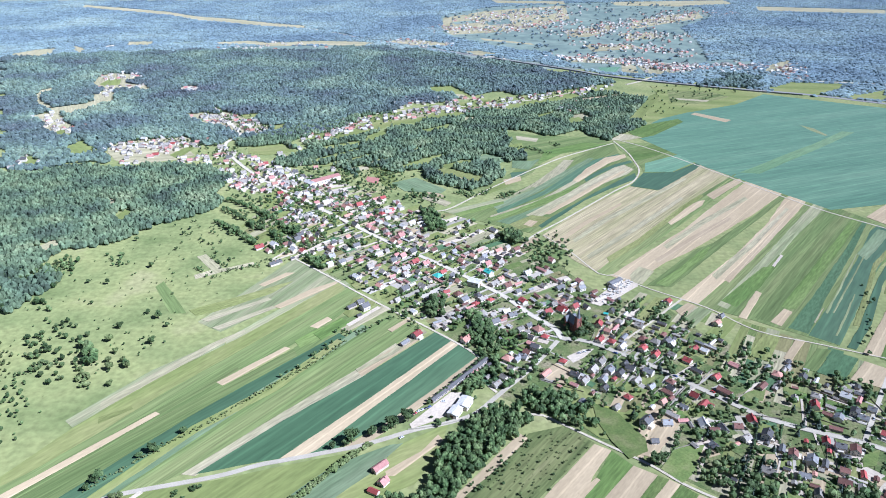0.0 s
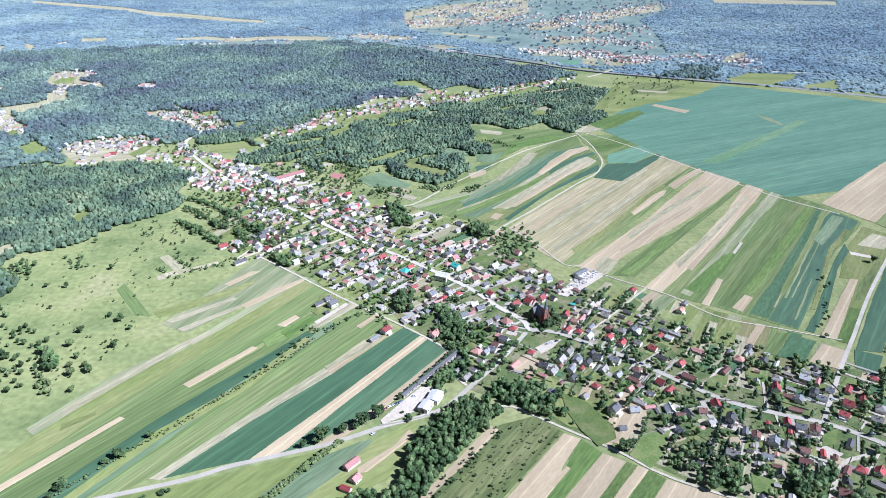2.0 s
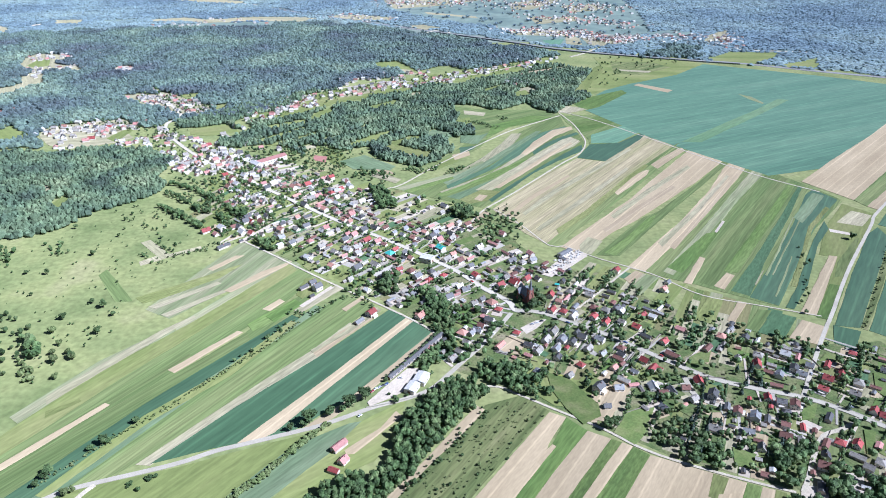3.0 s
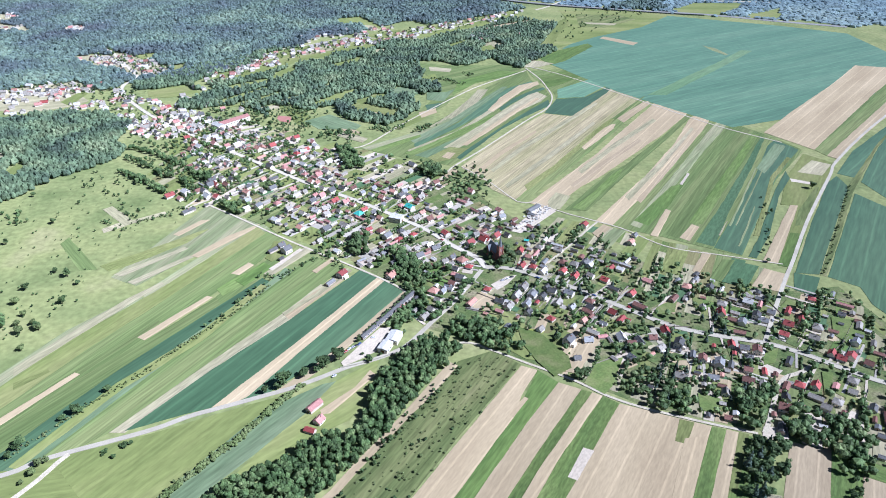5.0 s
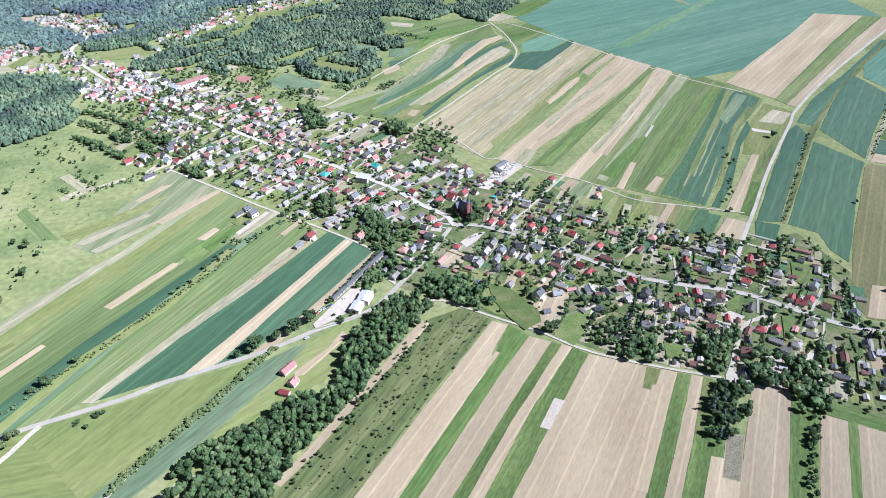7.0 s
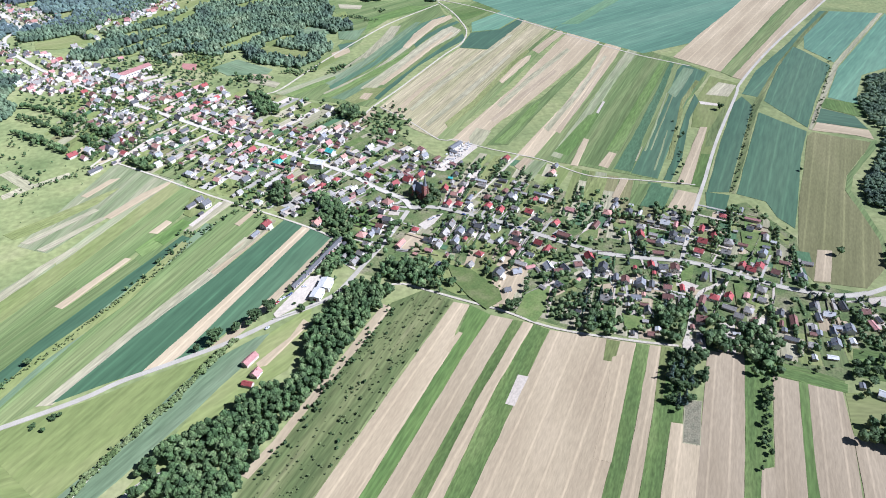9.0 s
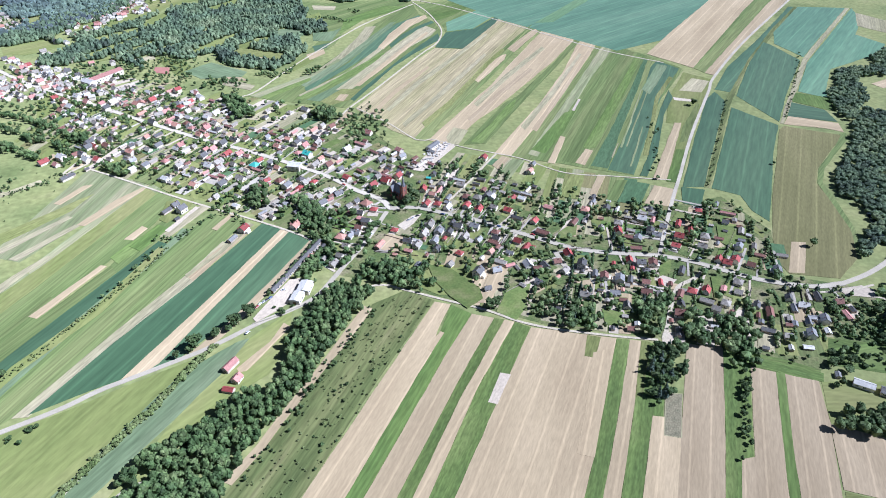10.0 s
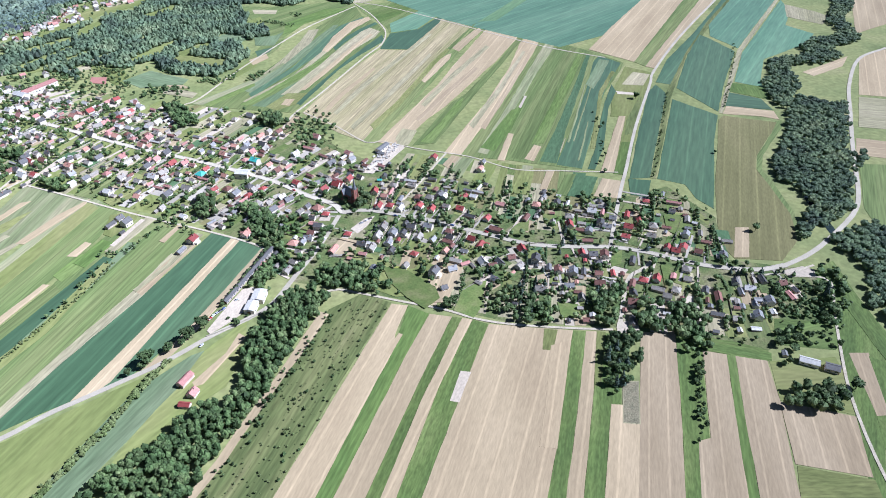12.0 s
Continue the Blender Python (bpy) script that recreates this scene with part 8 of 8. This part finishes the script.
# single trees and tree rows
row(['oak', 'maple'], (-88, 423), (-74, 432), 9, 1.5, (0.95, 1.35))
row(['oak', 'maple'], (-74, 432), (-58, 440), 9, 1.5, (0.95, 1.35))
row(['oak', 'maple'], (-58, 440), (-42, 449), 9, 1.5, (0.95, 1.35))
row(['oak', 'maple'], (-42, 449), (-28, 458), 9, 1.5, (0.95, 1.35))
row(['maple', 'bush'], (-11, 466), (-4, 452), 7, 1.5, (0.7, 1.1))
row(['maple', 'bush'], (-4, 452), (6, 458), 7, 1.5, (0.7, 1.1))
row(['oak', 'maple', 'bush', 'maple'], (335, 296), (308, 257), 4.5, 2.2, (0.5, 0.8))
row(['oak', 'maple', 'bush', 'maple'], (308, 257), (278, 216), 4.5, 2.2, (0.5, 0.8))
row(['oak', 'maple', 'bush'], (334, 301), (316, 273), 6, 1.5, (0.45, 0.75))
row(['oak', 'maple', 'bush'], (316, 273), (287, 232), 6, 1.5, (0.45, 0.75))
strewn(['oak', 'maple', 'spruce', 'maple'], [(272, 330), (297, 322), (269, 286), (243, 265), (239, 279)], 34, (0.7, 1.1))
row(['bush', 'apple'], (618, 716), (536, 617), 9, 1.0, (0.6, 1.1))
row(['bush', 'apple'], (536, 617), (462, 530), 9, 1.0, (0.6, 1.1))
row(['bush', 'apple'], (838, 836), (767, 759), 10, 1.0, (0.6, 1.1))
row(['bush', 'apple'], (767, 759), (660, 649), 10, 1.0, (0.6, 1.1))
row(['bush', 'maple'], (492, 697), (447, 612), 12, 2, (0.5, 0.9))
row(['bush', 'maple'], (447, 612), (420, 564), 12, 2, (0.5, 0.9))
row(['spruce'], (419, 356), (428, 352), 3.5, 0.4, (0.5, 0.7))
row(['spruce', 'maple'], (441, 347), (460, 341), 6, 0.8, (0.45, 0.7))
row(['spruce', 'maple'], (460, 341), (471, 335), 6, 0.8, (0.45, 0.7))
row(['spruce', 'oak'], (483, 312), (468, 291), 4.5, 1.5, (0.7, 1.0))
row(['spruce', 'oak'], (468, 291), (448, 272), 4.5, 1.5, (0.7, 1.0))
row(['spruce'], (270, 461), (232, 401), 4, 0.5, (0.35, 0.5))
row(['spruce'], (232, 401), (220, 383), 4, 0.5, (0.35, 0.5))
row(['spruce'], (251, 411), (226, 372), 4, 0.5, (0.4, 0.6))
strewn(['apple', 'maple', 'bush'], [(412, 294), (455, 270), (432, 243), (389, 269)], 26, (0.7, 1.1))
strewn(['oak', 'maple'], [(395, 275), (413, 264), (399, 247), (376, 249)], 9, (0.7, 1.1))
strewn(['bush', 'apple'], [(80, 442), (121, 429), (30, 312), (-7, 279), (-27, 287)], 40, (0.4, 0.9))
row(['apple', 'bush', 'maple'], (73, 433), (43, 398), 11, 2, (0.5, 0.9))
row(['apple', 'bush', 'maple'], (43, 398), (8, 359), 11, 2, (0.5, 0.9))
row(['apple', 'bush', 'maple'], (8, 359), (-13, 332), 11, 2, (0.5, 0.9))
strewn(['apple', 'maple'], [(152, 506), (255, 474), (222, 406), (188, 403), (158, 431), (147, 461)], 30, (0.7, 1.1))
strewn(['spruce'], [(154, 629), (292, 549), (336, 507), (438, 455), (340, 326), (209, 379), (132, 514)], 30, (0.4, 0.8))
row(['oak', 'maple'], (-265, 378), (-260, 390), 5, 1, (0.7, 1.1))
strewn(['willow'], [(-344, 594), (-314, 584), (-292, 544), (-287, 500), (-302, 500)], 7, (0.9, 1.4))
tree("oak", 411, 211, 1.1)
tree("oak", 171, 409, 1.0)
tree("oak", 489, 402, 0.8)
tree("oak", 566, 716, 0.9)
tree("oak", 561, 548, 0.6)
tree("maple", 521, 373, 0.8)
thicket("thicket", "clump of meadow trees and bushes", [(-414, 583), (-395, 627), (-354, 584), (-338, 522), (-363, 500)], 46, 4, 8, "broad", 1)
thicket("thicket", "clump of meadow trees and bushes", [(-535, 732), (-496, 747), (-466, 771), (-446, 704), (-450, 651), (-474, 627)], 60, 4, 8, "broad", 1)
thicket("thicket", "clump of meadow trees and bushes", [(-430, 771), (-405, 796), (-378, 748), (-399, 733)], 14, 4, 7, "broad", 1)
thicket("thicket", "clump of meadow trees and bushes", [(-295, 772), (-281, 797), (-262, 756), (-266, 733)], 10, 3, 5, "broad", 1)
thicket("thicket", "bushes at the meadow edge", [(-394, 492), (-403, 544), (-364, 492), (-346, 433), (-352, 420)], 36, 3, 6, "broad", 1)

# ---- garden plots and drives of the houses ----
for x, y, turn, size in HOMES:
    gap, way, p = street_at(x, y)
    if size == "S" or size == "far" or gap > 45:
        continue
    out = Vector((x - p.x, y - p.y, 0)).normalized()
    side = Vector((-out.y, out.x, 0))
    c = Vector((x, y, 0)) + out * random.uniform(9, 13) + side * random.uniform(-5, 5)
    a, b = out * random.uniform(6, 12), side * random.uniform(4, 8)
    field(random.choice(("yard", "yard", "meadow", "olive", "green_bright", "bare", "dry", "grass_dark", "meadow")), [((c + q).x, (c + q).y) for q in (-a - b, a - b, a + b, b - a)], 0)
    if random.random() < 0.6:
        k = Vector((x, y, 0)) + side * random.choice((-7, 7)) + out * random.uniform(-4, 4)
        a, b = out * random.uniform(3, 6), side * random.uniform(2.5, 4.5)
        field(random.choice(("drive", "pale", "dry")), [((k + q).x, (k + q).y) for q in (-a - b, a - b, a + b, b - a)], 0)
    if gap > 8 and random.random() < 0.8:
        s = Vector((x, y, 0)) + side * random.choice((-6, 6))
        q = side * random.uniform(0.8, 1.4)
        e = s - out * (gap - 2)
        field("drive" if random.random() < 0.65 else "pale", [((r).x, (r).y) for r in (s + out * 4 - q, s + out * 4 + q, e + q, e - q)], 1)


# ---- hedges and fences between the plots ----
hedge_places, fence_verts, fence_faces = [], [], []
for x, y, turn, size in HOMES:
    gap, way, p = street_at(x, y)
    if size in ("S", "far") or gap > 55:
        continue
    out = Vector((x - p.x, y - p.y, 0)).normalized()
    side = Vector((-out.y, out.x, 0)) * random.choice((-1, 1))
    a = Vector((x, y, 0)) + side * random.uniform(8, 10) - out * random.uniform(2, max(3, gap - 5))
    b = a + out * random.uniform(18, 45)
    if random.random() < 0.45:
        high = random.uniform(1.2, 3.2)
        for k in range(int((b - a).length / 1.1)):
            q = a + out * (1.1 * k)
            if clear(q.x, q.y, 0.2) and inside(VILLAGE_EAST, np.array([q.x]), np.array([q.y]))[0]:
                hedge_places.append((q.x + random.gauss(0, 0.2), q.y + random.gauss(0, 0.2), high * random.uniform(0.8, 1.15), random.uniform(0.8, 1.2)))
    elif inside(VILLAGE_EAST, np.array([a.x, b.x]), np.array([a.y, b.y])).all():
        first = len(fence_verts)
        n = Vector((-out.y, out.x, 0)) * 0.06
        fence_verts += [(*(q + k)[:2], z) for q in (a, b) for k in (n, -n) for z in (-0.1, 1.3)]
        fence_faces += [[first + k for k in quad] for quad in ((0, 1, 5, 4), (2, 6, 7, 3), (1, 3, 7, 5), (0, 2, 3, 1), (4, 5, 7, 6))]
x, y, h, r = np.array(hedge_places).T
v, f = clumps(np.stack([x, y, h * 0.5], -1), np.stack([r, r, h * 0.52], -1), 1, 0.2)
tagged(arrays("garden_hedges", v, f, LEAVES["broad"]), "dark green clipped hedges between garden plots", "hedge", kind="stuff")
data = bpy.data.meshes.new("garden_fences")
data.from_pydata(fence_verts, [], fence_faces)
data.materials.append(barn_wall)
tagged(new("garden_fences", data), "low weathered fences between garden plots", "fence", kind="stuff")


# ---- vehicles ----
car_paints = [surface(f"{c}_car_paint", [v, v], 0.5, 3.0, rough=0.25, specular=0.6, mottle=0.04) for c, v in (("white", (0.75, 0.75, 0.75)), ("silver", (0.45, 0.46, 0.48)), ("red", (0.40, 0.04, 0.04)), ("black", (0.03, 0.03, 0.035)), ("blue", (0.06, 0.10, 0.25)))]
tyre_mat = surface("tyre_rubber", [(0.02, 0.02, 0.02), (0.03, 0.03, 0.03)], 1.0, 8.0)
CARS = {}


def car(colour, x, y, turn):
    """A parked car: body, glazed cabin and four wheels."""
    m = pose(x, y, 0.45, 0, 0, turn)
    if colour in CARS:
        return copy_thing(CARS[colour], m)
    root = new("car")
    bm = block(-0.9, 0.9, -2.15, 2.15, 0.28, 0.85, 0.14)
    part("body", bm, car_paints[colour], root)
    bm = block(-0.78, 0.78, -1.5, 1.0, 0.80, 1.42, 0.2)
    for v in bm.verts:
        if v.co.z > 1.15:
            v.co.y *= 0.75
    cabin = part("cabin", bm, pane_mat, root, "dark glazed cabin")
    part("roof_panel", block(-0.6, 0.6, -0.85, 0.5, 1.415, 1.46), car_paints[colour], cabin)
    for a in (-0.8, 0.8):
        for b in (-1.35, 1.35):
            bm = bmesh.new()
            bmesh.ops.create_cone(bm, cap_ends=True, segments=14, radius1=0.32, radius2=0.32, depth=0.22, matrix=pose(a, b, 0.32, 0, 90, 0))
            part("wheel", bm, tyre_mat, root)
    tagged(root, ["white parked car with dark glass", "silver parked car with dark glass", "red parked car with dark glass", "black parked car with dark glass", "dark blue parked car with dark glass"][colour], "car", "cars of the village")
    root.matrix_world = m
    CARS[colour] = root
    return root


car(0, -20.6, 470.3, -50)
car(1, -17.6, 472.2, -50)
car(3, -14.6, 474.1, -50)
car(2, -23.7, 467.0, -50)
car(4, -11.6, 476.0, -50)
car(0, 0.8, 483.8, -90)
car(1, -33.5, 437.0, -55)
car(3, 312.0, 453.9, -105)
car(2, 242.5, 498.2, -130)
car(4, 169.3, 559.2, -122)
car(0, 138.8, 561.2, -80)
car(1, 133.5, 559.0, -80)
car(3, 143.7, 563.7, -80)
car(2, 83.3, 647.4, -135)
car(4, 50.4, 705.7, -135)
car(0, 376.7, 459.7, -20)
car(1, 375.1, 416.7, -105)
car(3, 399.1, 383.1, -120)
car(2, -18.4, 761.8, -125)
car(4, 216.1, 521.6, -125)
car(0, 92.7, 545.6, -50)
car(1, 366.6, 461.5, -30)
car(3, 427.8, 359.7, -115)

# ---- builder's yard: stacks of stone and timber ----
stone_mat = surface("stacked_stone", [(0.42, 0.40, 0.36), (0.60, 0.57, 0.52)], 0.5, 3.0, vary=0.3, mottle=0.15)
stack_mesh = None
for k in range(90):
    t = random.random()
    x, y = 169.1 + (218.4 - 169.1) * t + random.gauss(0, 5), 663.8 + (706.6 - 663.8) * t + random.gauss(0, 4)
    if stack_mesh is None:
        bm = block(-0.9, 0.9, -0.6, 0.6, 0, 1.0, 0.12)
        for v in bm.verts:
            v.co += Vector((random.gauss(0, 0.07), random.gauss(0, 0.07), random.gauss(0, 0.05) * (v.co.z > 0.5)))
        stack_mesh = mesh_of("stone_block", bm, stone_mat)
    ob = new("stone_block", stack_mesh)
    ob.matrix_world = pose(x, y, 0.25, 0, 0, random.uniform(0, 180)) @ Matrix.Diagonal((random.uniform(0.8, 2.2), random.uniform(0.8, 1.6), random.uniform(0.8, 1.6), 1))
    tagged(ob, "rough pale stone block in the builder's yard", "stone block", "blocks in the yard")
